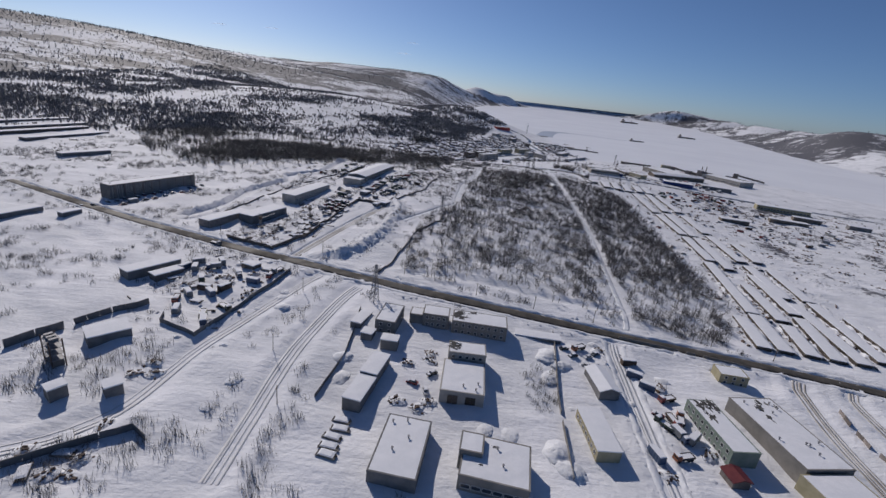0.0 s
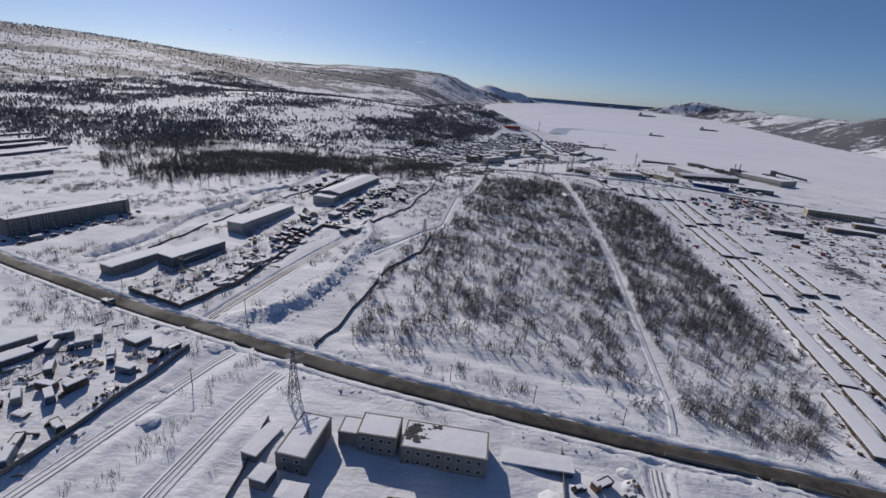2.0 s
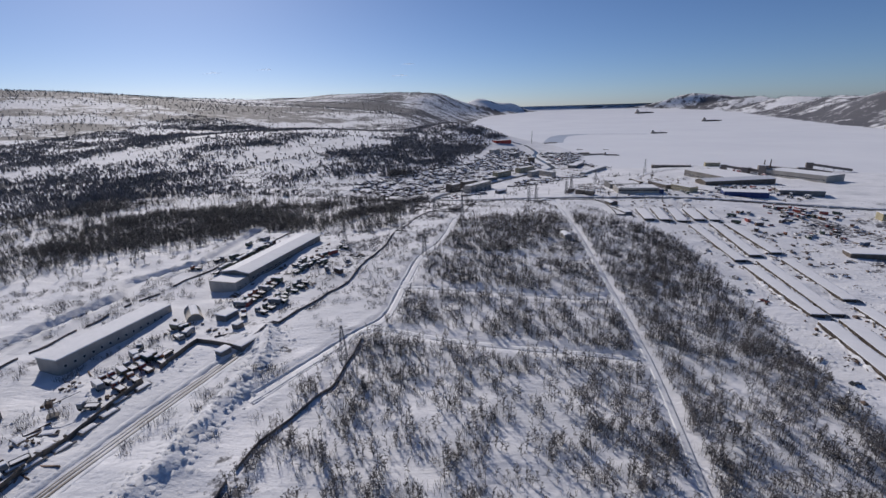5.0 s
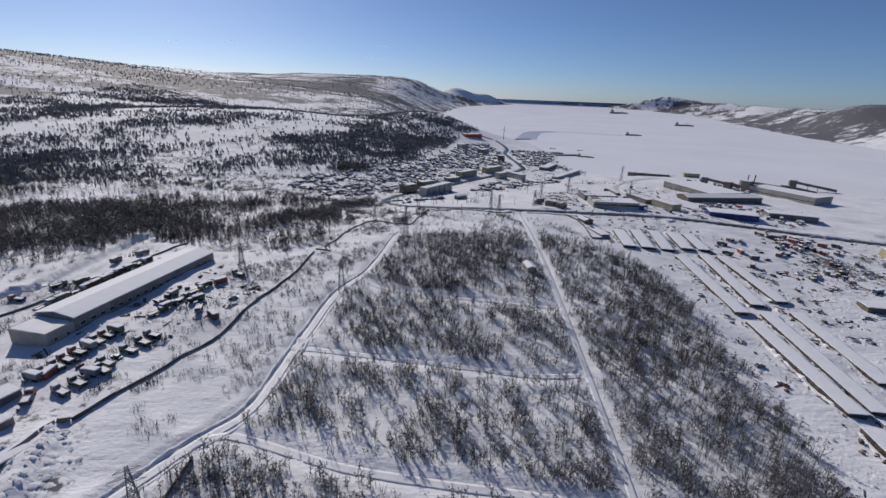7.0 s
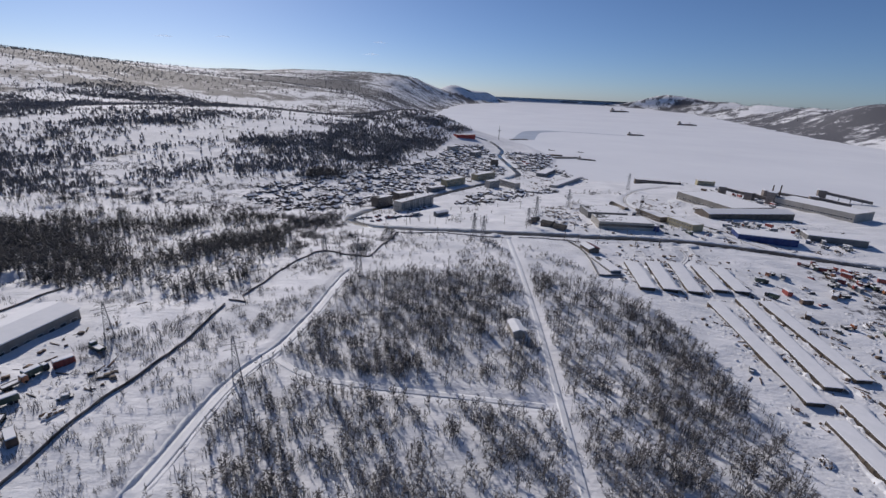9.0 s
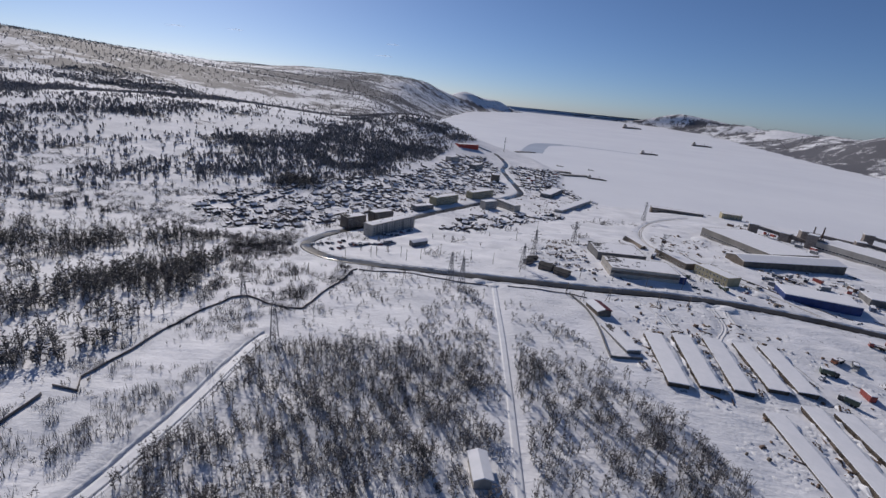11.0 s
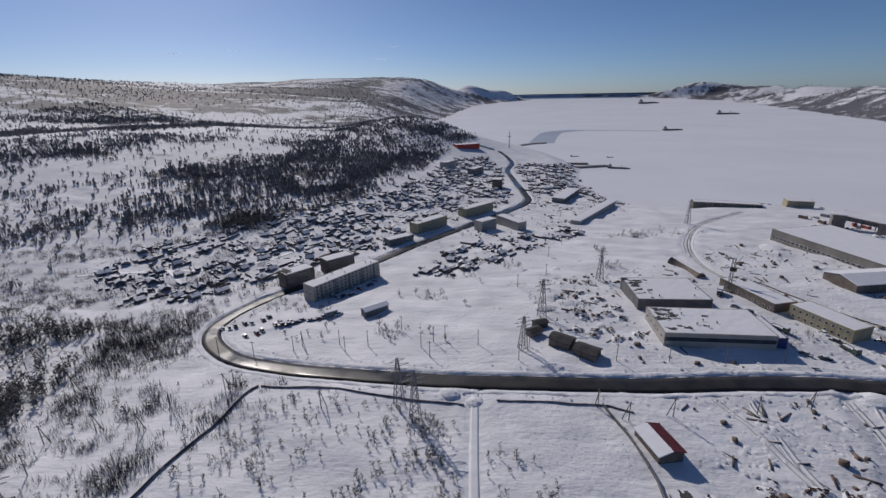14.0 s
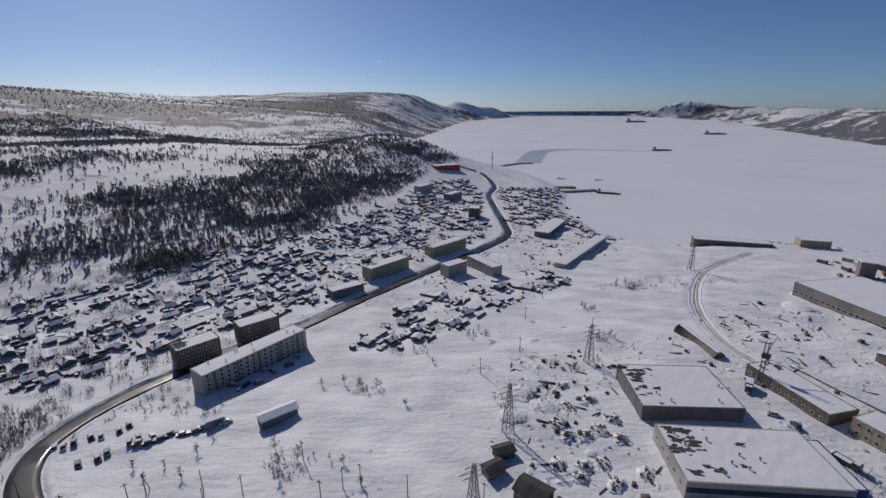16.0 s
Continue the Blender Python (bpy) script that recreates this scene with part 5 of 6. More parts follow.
fence([(-40, 366), (-30, 388), (-24, 400)], 1.2, DARK_WALL, "long dark works fence in deep snow", rf)
fence([(-150, 318), (-126, 415), (-104, 470), (-80, 560)], 0.9, DARK_WALL, "thin fence behind the long halls", rf, gap=0.2)
fence([(-108, 168), (-106, 162), (-88, 154), (-71, 222)], 1.9, GREY_WALL, "grey concrete fence round a machine yard", rf)
fence([(-147, 137), (-139, 154)], 3.2, GREY_WALL, "tall grey wall beside a snowed yard", rf, gap=0)
fence([(-137, 157), (-128, 166), (-120, 178)], 2.6, GREY_WALL, "grey wall behind a broad shed", rf, gap=0)
fence([(52, 96), (56, 130), (61, 160), (66, 188)], 1.5, CONCRETE, "concrete depot fence half buried in snow", rf, gap=0.1)
fence([(100, 190), (140, 184), (160, 178)], 1.5, CONCRETE, "concrete roadside fence half buried in snow", rf, gap=0.15)
fence([(-32, 126), (-27, 150), (-27, 188)], 1.4, GREY_WALL, "low grey depot fence on the bank", rf, gap=0.1)
fence([(-108, 80), (-96, 92), (-80, 104), (-74, 100)], 2.2, GREY_WALL, "long grey yard wall in snow", rf, gap=0.05)
fence([(172, 98), (174, 130), (182, 156)], 1.6, DARK_WALL, "dark fence beside a snow road", rf, gap=0.1)
fence([(374, 668), (352, 706), (334, 734), (323, 764)], 0.6, DARK_WALL, "dark pipe line beside a snow track", rf, gap=0)
fence([(203, 654), (206, 640), (208, 624), (204, 591), (219, 592)], 1.2, GREY_WALL, "low wall round a fenced plot", rf, gap=0.03)


def pylon(x, y, H, label, head=20, base=4.0):
    """A four-legged lattice mast with cross-arms."""
    x, y = PLAN * x, PLAN * y
    p = tagged(new("pylon"), label, "pylon", "power line pylons")
    p.matrix_world = pose(x, y, z_at(x, y), 0, 0, head)
    half = lambda z: base / 2 * (1 - z / H) + 0.25
    for sx, sy in ((-1, -1), (1, -1), (1, 1), (-1, 1)):
        Shape().bar((sx * half(0), sy * half(0), -0.8), (sx * half(H * 0.96), sy * half(H * 0.96), H), 0.14, 0.09).make("leg", STEEL, p)
    n = 7
    for k in range(n):
        z0, z1 = H * k / n, H * (k + 1) / n
        q = Shape()
        for c in range(4):
            a, b = ((-1, -1), (1, -1), (1, 1), (-1, 1))[c], ((-1, -1), (1, -1), (1, 1), (-1, 1))[(c + 1) % 4]
            q.bar((a[0] * half(z0), a[1] * half(z0), z0), (b[0] * half(z1), b[1] * half(z1), z1), 0.07)
            q.bar((b[0] * half(z0), b[1] * half(z0), z0), (a[0] * half(z1), a[1] * half(z1), z1), 0.07)
        q.make("lattice_tier", STEEL, p)
    for z, w in ((H * 0.72, 3.2), (H * 0.83, 4.0), (H * 0.94, 2.6)):
        Shape().bar((-w, 0, z), (w, 0, z), 0.10).bar((-w, 0, z), (0, 0, z + 0.9), 0.06).bar((w, 0, z), (0, 0, z + 0.9), 0.06).make("crossarm", STEEL, p)
    return p


for x, y, H in ((-22, 197, 18), (36, 482, 17), (64, 579, 19), (135, 655, 17), (141, 648, 17), (196, 722, 18), (182, 690, 14), (238, 768, 17), (357, 905, 20), (10, 354, 16), (-24, 508, 14), (17, 615, 12), (38, 613, 12)):
    pylon(x, y, H, "grey steel lattice pylon standing in snow", 20 + (x % 7) * 4, 2.6)


def pole(x, y, H, label, legs=1):
    """A timber line pole, single or as an A-frame, with a cross-arm."""
    x, y = PLAN * x, PLAN * y
    p = tagged(new("utility_pole"), label, "utility pole", "utility poles")
    p.matrix_world = pose(x, y, z_at(x, y), 0, 0, (x * 13 + y * 7) % 180)
    Shape().bar((0, 0, -0.8), (0, 0, H), 0.16, 0.11, 6).make("post", TIMBER, p)
    if legs > 1:
        Shape().bar((H * 0.3, 0, -0.8), (0.05, 0, H * 0.92), 0.15, 0.11, 6).make("strut", TIMBER, p)
        Shape().bar((0, 0.02, H * 0.4), (H * 0.17, 0.02, H * 0.4), 0.07).make("tie", TIMBER, p)
    Shape().box(-0.9, -0.06, H - 0.7, 0.9, 0.06, H - 0.55).make("crossarm", TIMBER, p)
    return p


for x, y in ((201, 653), (209, 647), (224, 649), (253, 652), (273, 655), (109, 653), (88, 699), (70, 666), (52, 645), (56, 656), (37, 646), (9, 671), (-28, 719), (-40, 690), (25, 640)):
    pole(x, y, 7.0, "timber A-frame line pole in snow", 2)
for x, y in ((50, 700), (69, 693), (85, 696), (104, 700), (108, 693), (117, 697), (140, 694), (144, 686), (164, 695), (179, 681), (238, 682), (260, 682), (283, 682), (217, 681), (33, 626), (145, 699), (150, 700), (185, 692), (130, 711), (72, 669),
             (220, 820), (236, 850), (250, 800), (210, 780), (190, 760), (-60, 246), (-10, 232), (30, 214), (60, 207), (90, 201), (150, 195), (178, 188), (-130, 268), (-180, 290), (70, 812), (95, 850), (130, 890), (160, 930), (-55, 150), (-43, 120), (-58, 200)):
    pole(x, y, 7.0, "single timber line pole in snow")


# ---- vehicles and clutter ----
def wheel_mesh(r, w, gauge):
    s = Shape().bar((0, -gauge - w / 2, 0), (0, -gauge + w / 2, 0), r, r, 10).bar((0, gauge - w / 2, 0), (0, gauge + w / 2, 0), r, r, 10).bar((0, -gauge, 0), (0, gauge, 0), 0.08, None, 5)
    ob = s.make("axle", RUBBER)
    me = ob.data
    bpy.data.objects.remove(ob)
    return me


WHEEL, BIG_WHEEL = wheel_mesh(0.33, 0.22, 0.78), wheel_mesh(0.52, 0.34, 1.0)


def car_kind(paint, words, snowed):
    c = tagged(new("car"), words, "car", "parked cars")
    s = Shape()
    s.box(-2.1, -0.85, 0.25, 2.1, 0.85, 0.85, 0, 0.03)
    s.make("body", paint, c)
    Shape().box(-1.35, -0.76, 0.853, 1.0, 0.76, 1.42, 0, 0.22).make("cabin", GLASS, c)
    Shape().box(-1.05, -0.62, 1.424, 0.72, 0.62, 1.46 + 0.18 * snowed, 0, 0.1).make("roof", ROOF_SNOW if snowed else paint, c)
    if snowed:
        Shape().box(1.0, -0.75, 0.855, 2.0, 0.75, 1.02, 0, 0.2).make("bonnet_snow", ROOF_SNOW, c)
    for sx in (-1.3, 1.3):
        share("axle", WHEEL, c, pose(sx, 0, 0.33))
    return c


def truck_kind(cab, bed, words, box):
    t = tagged(new("truck"), words, "truck", "parked trucks")
    Shape().box(1.5, -1.15, 0.6, 3.3, 1.15, 2.5, 0, 0.08).make("cab", cab, t)
    Shape().box(1.62, -1.0, 2.503, 3.15, 1.0, 2.72, 0, 0.15).make("cab_snow", ROOF_SNOW, t)
    Shape().box(3.26, -0.95, 1.65, 3.31, 0.95, 2.2).make("windscreen", GLASS, t)
    if box:
        Shape().box(-3.5, -1.2, 0.953, 1.3, 1.2, 2.9, 0).box(-3.2, -0.5, 0.6, 1.49, 0.5, 0.95).make("box_body", bed, t)
        Shape().box(-3.45, -1.15, 2.903, 1.25, 1.15, 3.15, 0, 0.05).make("roof_snow", ROOF_SNOW, t)
    else:
        Shape().box(-3.5, -1.2, 0.953, 1.3, 1.2, 1.15, 0).box(-3.5, -1.2, 1.15, 1.3, -1.1, 1.75).box(-3.5, 1.1, 1.15, 1.3, 1.2, 1.75).box(-3.5, -1.1, 1.15, -3.4, 1.1, 1.75).box(-3.2, -0.5, 0.6, 1.49, 0.5, 0.95).make("flat_bed", bed, t)
        Shape().box(-3.38, -1.08, 1.153, 1.25, 1.08, 1.6, 0, 0.1).make("load_snow", ROOF_SNOW, t)
    for sx in (-2.6, -1.4, 2.4):
        share("axle", BIG_WHEEL, t, pose(sx, 0, 0.52))
    return t


def container_kind(paint, words):
    c = tagged(new("container"), words, "container", "steel containers")
    o = []
    for k in range(20):
        o.append((-3 + 0.3 * k, -1.2 - 0.07 * ((k // 2) % 2)))
    o += [(3.0, -1.2)] + [(-x, -y) for x, y in o] + [(-3.0, 1.2)]
    n = len(o)
    Shape().add([(x, y, 0) for x, y in o] + [(x, y, 2.5) for x, y in o], [tuple(range(n))[::-1], tuple(range(n, 2 * n))] + [(k, (k + 1) % n, n + (k + 1) % n, n + k) for k in range(n)]).make("body", paint, c)
    Shape().box(-2.95, -1.15, 2.503, 2.95, 1.15, 2.8, 0, 0.05).make("roof_snow", ROOF_SNOW, c)
    return c


def heap_mesh(rng, r, h, mat, name, smooth=False):
    """A lumpy pile: rings that rise unevenly to a ragged top."""
    n, rings = (20, 7) if smooth else (12, 4)
    vs, fs = [], []
    for j in range(rings):
        k = j / rings
        for i in range(n):
            a = 2 * math.pi * i / n
            q = r * (1 - k) ** (0.7 if smooth else 1.0) * rng.uniform(0.85, 1.15)
            vs.append((1.3 * q * math.cos(a), q * math.sin(a), h * k * (rng.uniform(0.8, 1.2) if smooth else rng.uniform(0.6, 1.3)) - (0.4 if j == 0 else 0)))
    vs.append((0, 0, h))
    for j in range(rings - 1):
        for i in range(n):
            fs.append((j * n + i, j * n + (i + 1) % n, (j + 1) * n + (i + 1) % n, (j + 1) * n + i))
    fs += [((rings - 1) * n + i, (rings - 1) * n + (i + 1) % n, len(vs) - 1) for i in range(n)]
    return mesh_ob(name, vs, fs, mat, None, "", smooth)


def scrap_kind(rng, words):
    """Beams, plates and drums thrown together, snow caught between them."""
    h = tagged(new("scrap_pile"), words, "scrap pile", "piles of scrap")
    core = heap_mesh(rng, 2.6, 0.8, BERM_SNOW, "snow_core", True)
    core.parent = h
    for _ in range(2):
        a, x, y, z = rng.uniform(0, math.pi), rng.uniform(-2, 2), rng.uniform(-1.5, 1.5), rng.uniform(0.3, 0.9)
        l = rng.uniform(2.6, 4.6)
        Shape().bar((x - l / 2 * math.cos(a), y - l / 2 * math.sin(a), z), (x + l / 2 * math.cos(a), y + l / 2 * math.sin(a), z + rng.uniform(-0.2, 0.8)), rng.uniform(0.08, 0.14), None, 5).make("beam", rng.choice((RUST, STEEL)), h)
    t = Shape()
    for _ in range(16):
        x, y = rng.gauss(0, 1.5), rng.gauss(0, 1.1)
        z, a, k = max(0.1, 0.9 - 0.3 * math.hypot(x, y)), rng.uniform(0, 2 * math.pi), rng.random()
        if k < 0.5:
            l = rng.uniform(0.5, 1.2)
            t.bar((x, y, z - 0.2), (x + l * math.cos(a), y + l * math.sin(a), z + rng.uniform(-0.1, 0.8)), rng.uniform(0.05, 0.12), None, 4)
        else:
            e, f = rng.uniform(0.25, 0.8), rng.uniform(0.2, 0.5)
            t.box(x - e, y - f, z - 0.5, x + e, y + f, z + rng.uniform(0.1, 0.6), 0, rng.uniform(0, 0.5))
    tagged(t.make("scrap_tangle", RUST, h, "dark tangle of rusty plates and bars"), kind="stuff")
    return h


def logs_kind(rng, words):
    h = tagged(new("timber_stack"), words, "timber stack", "stacks of beams")
    for k in range(5):
        Shape().box(-3, -1.4 + 0.55 * k, 0.0, 3 + rng.uniform(-0.6, 0.3), -1.1 + 0.42 * k, 0.5 + 0.25 * rng.random()).make("beam", TIMBER if k % 3 else CONCRETE, h)
    Shape().box(-2.4, -1.3, 0.76, 2.2, 1.2, 0.95, 0, 0.3).make("snow_cover", ROOF_SNOW, h)
    return h


rk = random.Random(41)
PAINTS = [material("paint_" + n, c, tuple(v * 1.25 for v in c), 0.8, 0.4, spec=0.5) for n, c in (("white", (0.55, 0.55, 0.55)), ("dark", (0.03, 0.035, 0.04)), ("blue", (0.05, 0.08, 0.14)), ("red", (0.24, 0.05, 0.04)), ("green", (0.05, 0.075, 0.055)), ("orange", (0.30, 0.11, 0.05)), ("grey", (0.16, 0.17, 0.18)))]
WHITE, DARK, BLUE, RED, GREEN, ORANGE, GREY = PAINTS
CARS = [car_kind(p, w, s) for p, w, s in ((WHITE, "white car parked in snow", 1), (DARK, "dark car parked in snow", 1), (BLUE, "blue car parked in snow", 0), (GREY, "grey car under fresh snow", 1), (RED, "red car parked in snow", 1))]
TRUCKS = [truck_kind(a, b, w, k) for a, b, w, k in ((BLUE, GREY, "blue-cabbed box truck with snow on top", 1), (GREEN, GREEN, "green flatbed truck loaded with snow", 0), (ORANGE, DARK, "orange flatbed truck parked in snow", 0), (GREY, DARK, "grey dump truck parked in snow", 0), (DARK, GREEN, "dark box truck parked in snow", 1), (RED, RUST, "red flatbed truck parked in snow", 0))]
BOXES = [container_kind(p, w) for p, w in ((RUST, "rusty steel container with snow on top"), (BLUE, "blue steel container with snow on top"), (RED, "red steel container with snow on top"), (GREY, "grey steel container with snow on top"))]
SCRAP = [scrap_kind(rk, "dark heap of scrap beams and crates in snow") for _ in range(4)]
STACKS = [logs_kind(rk, "stack of beams lying half snowed in") for _ in range(2)]
FIRST = set()


def put(kind, x, y, head, lift=0.0):
    """Stand one of a kind at a plan place; the first time the original, then copies."""
    x, y = PLAN * x, PLAN * y
    m = pose(x, y, z_at(x, y) + lift, 0, 0, head)
    if kind.name not in FIRST:
        FIRST.add(kind.name)
        kind.matrix_world = m
        return kind
    return copy_thing(kind, m)


def row_of(kinds, x0, y0, x1, y1, n, head, jitter=0.6):
    for k in range(n):
        t = k / max(1, n - 1)
        put(rk.choice(kinds), x0 + (x1 - x0) * t + rk.uniform(-jitter, jitter), y0 + (y1 - y0) * t + rk.uniform(-jitter, jitter), head + rk.uniform(-6, 6))


def litter(kinds, poly, n, seed, near=4.5):
    r = random.Random(seed)
    xs, ys = [p[0] for p in poly], [p[1] for p in poly]
    done, tries = [], 0
    while len(done) < n and tries < 4000:
        tries += 1
        x, y = r.uniform(min(xs), max(xs)), r.uniform(min(ys), max(ys))
        if not inside(poly, np.array([x]), np.array([y]))[0] or any(math.hypot(x - a, y - b) < near for a, b in done):
            continue
        if any(abs((PLAN * x - bx) * math.cos(radians(h)) + (PLAN * y - by) * math.sin(radians(h))) < L / 2 + 2.5 and abs(-(PLAN * x - bx) * math.sin(radians(h)) + (PLAN * y - by) * math.cos(radians(h))) < W / 2 + 2.5 for bx, by, h, L, W in FOOTPRINTS):
            continue
        done.append((x, y))
        put(r.choice(kinds), x, y, r.uniform(0, 360))


# works yards in the west
row_of(TRUCKS, -84, 341, -76, 362, 8, 150)
row_of(TRUCKS[1:], -74, 339, -69, 356, 4, 150)
row_of(TRUCKS, -58, 408, -50, 440, 9, 160)
row_of(TRUCKS + CARS, -44, 402, -33, 436, 8, 160)
row_of(TRUCKS, -42, 455, -33, 485, 5, 70)
row_of(STACKS, -88, 278, -66, 340, 9, 68)
row_of(STACKS, -80, 286, -68, 325, 6, 68)
litter(SCRAP + STACKS + TRUCKS[3:5], [(-126, 268), (-94, 256), (-84, 278), (-72, 330), (-92, 330), (-104, 290)], 16, 1)
litter(SCRAP + TRUCKS, [(-105, 330), (-78, 330), (-64, 372), (-80, 400), (-92, 352)], 10, 2)
litter(SCRAP + BOXES + TRUCKS + CARS, [(-60, 392), (-30, 395), (-5, 470), (-30, 530), (-48, 500)], 16, 3)
row_of([TRUCKS[4], BOXES[0], TRUCKS[3]], -96, 462, -84, 520, 12, 77, 1.2)
litter(SCRAP + TRUCKS, [(-125, 470), (-98, 462), (-88, 540), (-104, 552)], 8, 4)
# machine yard
litter(TRUCKS + SCRAP + BOXES + STACKS, [(-128, 210), (-107, 170), (-90, 162), (-75, 220), (-95, 230), (-120, 225)], 30, 5, 5.5)
put(TRUCKS[3], -126, 253, -22, 0.16)
row_of(CARS, -240, 300, -200, 385, 14, 150, 2.0)
row_of(BOXES[3:] + CARS, -221, 312, -196, 372, 9, 66, 1.0)
# depot
litter(CARS + SCRAP, [(-4, 122), (10, 120), (8, 160), (0, 165)], 9, 6, 4)
litter(CARS + TRUCKS + SCRAP, [(60, 182), (88, 178), (84, 150), (72, 160)], 8, 7, 4)
litter(TRUCKS + SCRAP + CARS + BOXES, [(80, 106), (95, 104), (103, 150), (96, 172), (92, 140)], 10, 8, 4.5)
litter(TRUCKS + SCRAP, [(100, 115), (108, 118), (108, 150), (98, 165)], 5, 9, 5)
row_of(STACKS, -22, 100, -20, 116, 5, -10)
litter(SCRAP + STACKS, [(-110, 84), (-84, 84), (-78, 104), (-96, 106)], 9, 10, 5)
litter(SCRAP, [(-98, 128), (-88, 130), (-88, 142), (-98, 140)], 3, 11, 4)
# plots east of the wood
litter(CARS + TRUCKS + SCRAP + BOXES, [(312, 609), (377, 640), (427, 636), (400, 560), (316, 505), (291, 537), (292, 572)], 52, 12, 6)
litter([TRUCKS[5], BOXES[2], TRUCKS[2]], [(365, 632), (395, 625), (392, 590), (372, 596)], 16, 13, 5)
litter(SCRAP + BOXES + CARS, [(330, 500), (420, 560), (470, 500), (410, 420), (330, 430)], 35, 14, 8)
litter(SCRAP, [(216, 575), (300, 575), (300, 620), (216, 622)], 14, 15, 7)
litter(SCRAP + CARS, [(180, 205), (262, 205), (330, 560), (250, 560)], 24, 16, 8)
# north of the coastal road
row_of(CARS, 40, 722, 60, 734, 7, 130, 1.5)
row_of(CARS, 56, 716, 72, 726, 6, 130, 1.5)
row_of(BOXES[3:] + CARS, 70, 722, 95, 733, 9, 30, 1.0)
litter(CARS, [(80, 755), (105, 785), (112, 775), (92, 750)], 8, 17, 4)
litter(SCRAP, [(203, 713), (222, 750), (236, 742), (236, 700), (214, 688)], 15, 18, 5)
litter(SCRAP + CARS + TRUCKS, [(285, 690), (340, 660), (350, 700), (322, 745), (290, 760)], 14, 19, 6)
litter(SCRAP + TRUCKS + BOXES, [(350, 690), (440, 665), (450, 735), (370, 735)], 30, 20, 7)
litter(SCRAP + BOXES, [(430, 850), (520, 800), (540, 870), (470, 930)], 30, 21, 8)
litter(SCRAP + BOXES + CARS, [(255, 1000), (340, 1050), (345, 1180), (380, 1280), (300, 1300), (262, 1150)], 30, 22, 8)
litter(SCRAP, [(330, 1035), (350, 1030), (420, 1005), (500, 1015), (560, 965), (540, 950), (440, 985)], 34, 23, 5)


def mound(x, y, r, h, rng, mat=None):
    m = heap_mesh(rng, PLAN * r, 0.65 * PLAN * h, mat or BERM_SNOW, "snow_mound", True)
    x, y = PLAN * x, PLAN * y
    m.matrix_world = pose(x, y, z_at(x, y) - 0.1, 0, 0, rng.uniform(0, 180))
    return tagged(m, "lumpy heap of ploughed snow", "snow heap", "snow heaps")


rm = random.Random(51)
for x, y, r, h in ((59, 166, 5, 2.6), (63, 160, 4, 2.2), (57, 152, 4, 1.8), (50, 111, 5, 2.4), (52, 104, 5, 2.2), (27, 118, 3, 1), (35, 117, 4, 1.0), (-28, 150, 4, 1.8), (-26, 138, 4, 1.8), 
                   (205, 745, 6, 2.0), (212, 735, 6, 2.0), (200, 730, 5, 1.6), (300, 660, 5, 2), (340, 690, 6, 2.4), (380, 830, 8, 2.5), (400, 850, 8, 2.5), (160, 656, 3, 1.5), (152, 660, 3, 1.4)):
    mound(x, y, r, h, rm)
for k in range(60):
    x, y = rm.choice(((rm.uniform(-130, -60), rm.uniform(90, 240)), (rm.uniform(60, 170), rm.uniform(95, 185)), (rm.uniform(190, 340), rm.uniform(690, 820))))
    if all(math.hypot(PLAN * x - b[0], PLAN * y - b[1]) > max(b[3], b[4]) * 0.6 + 2 for b in FOOTPRINTS):
        mound(x, y, rm.uniform(1.2, 3.2), rm.uniform(0.5, 1.3), rm)

# the two dark huts and the brown block by the pylon
for x, y, h in ((189, 704, 30), (193, 711, 20)):
    building("shed", x, y, h, 6, 4, 2.6, DARK_WALL, "small dark hut with a bare roof in snow", roof=GAB, bare=1)
building("house", 199, 694, -38, 9, 6.5, 3.6, BROWN_WALL, "brown block house with a dark bare roof", roof=GAB, bare=1)
building("house", 207, 686, -38, 9, 6.5, 2.9, BROWN_WALL, "low brown annex with a dark bare roof", roof=GAB, bare=1)


def tower_crane(x, y, H, label):
    x, y = PLAN * x, PLAN * y
    c = tagged(new("tower_crane"), label, "crane")
    c.matrix_world = pose(x, y, z_at(x, y), 0, 0, 35)
    Shape().box(-1.6, -1.6, -0.4, 1.6, 1.6, 0.8).make("base", CONCRETE, c)
    for sx in (-0.6, 0.6):
        for sy in (-0.6, 0.6):
            Shape().bar((sx, sy, 0.8), (sx, sy, H), 0.12).make("leg", STEEL, c)
    for k in range(9):
        z = 0.8 + (H - 0.8) * k / 9
        Shape().bar((-0.6, -0.6, z), (0.6, -0.6, z + H / 9), 0.07).make("brace", STEEL, c)
        Shape().bar((0.6, 0.6, z), (-0.6, 0.6, z + H / 9), 0.07).make("brace", STEEL, c)
    Shape().box(-0.9, -1.6, H * 0.62, 0.9, 0.9, H * 0.62 + 1.8).make("cab", RUST, c)
    Shape().bar((0, 0, H * 0.66), (9, 0, H * 0.95), 0.2, 0.12).make("jib", STEEL, c)
    return c


tower_crane(302, 752, 18, "rusty steel tower crane beside a workshop")
tower_crane(-113, 289, 9, "yellow-brown yard crane beside a grey warehouse")
tower_crane(-90, 326, 7, "small rusty yard crane among scrap")


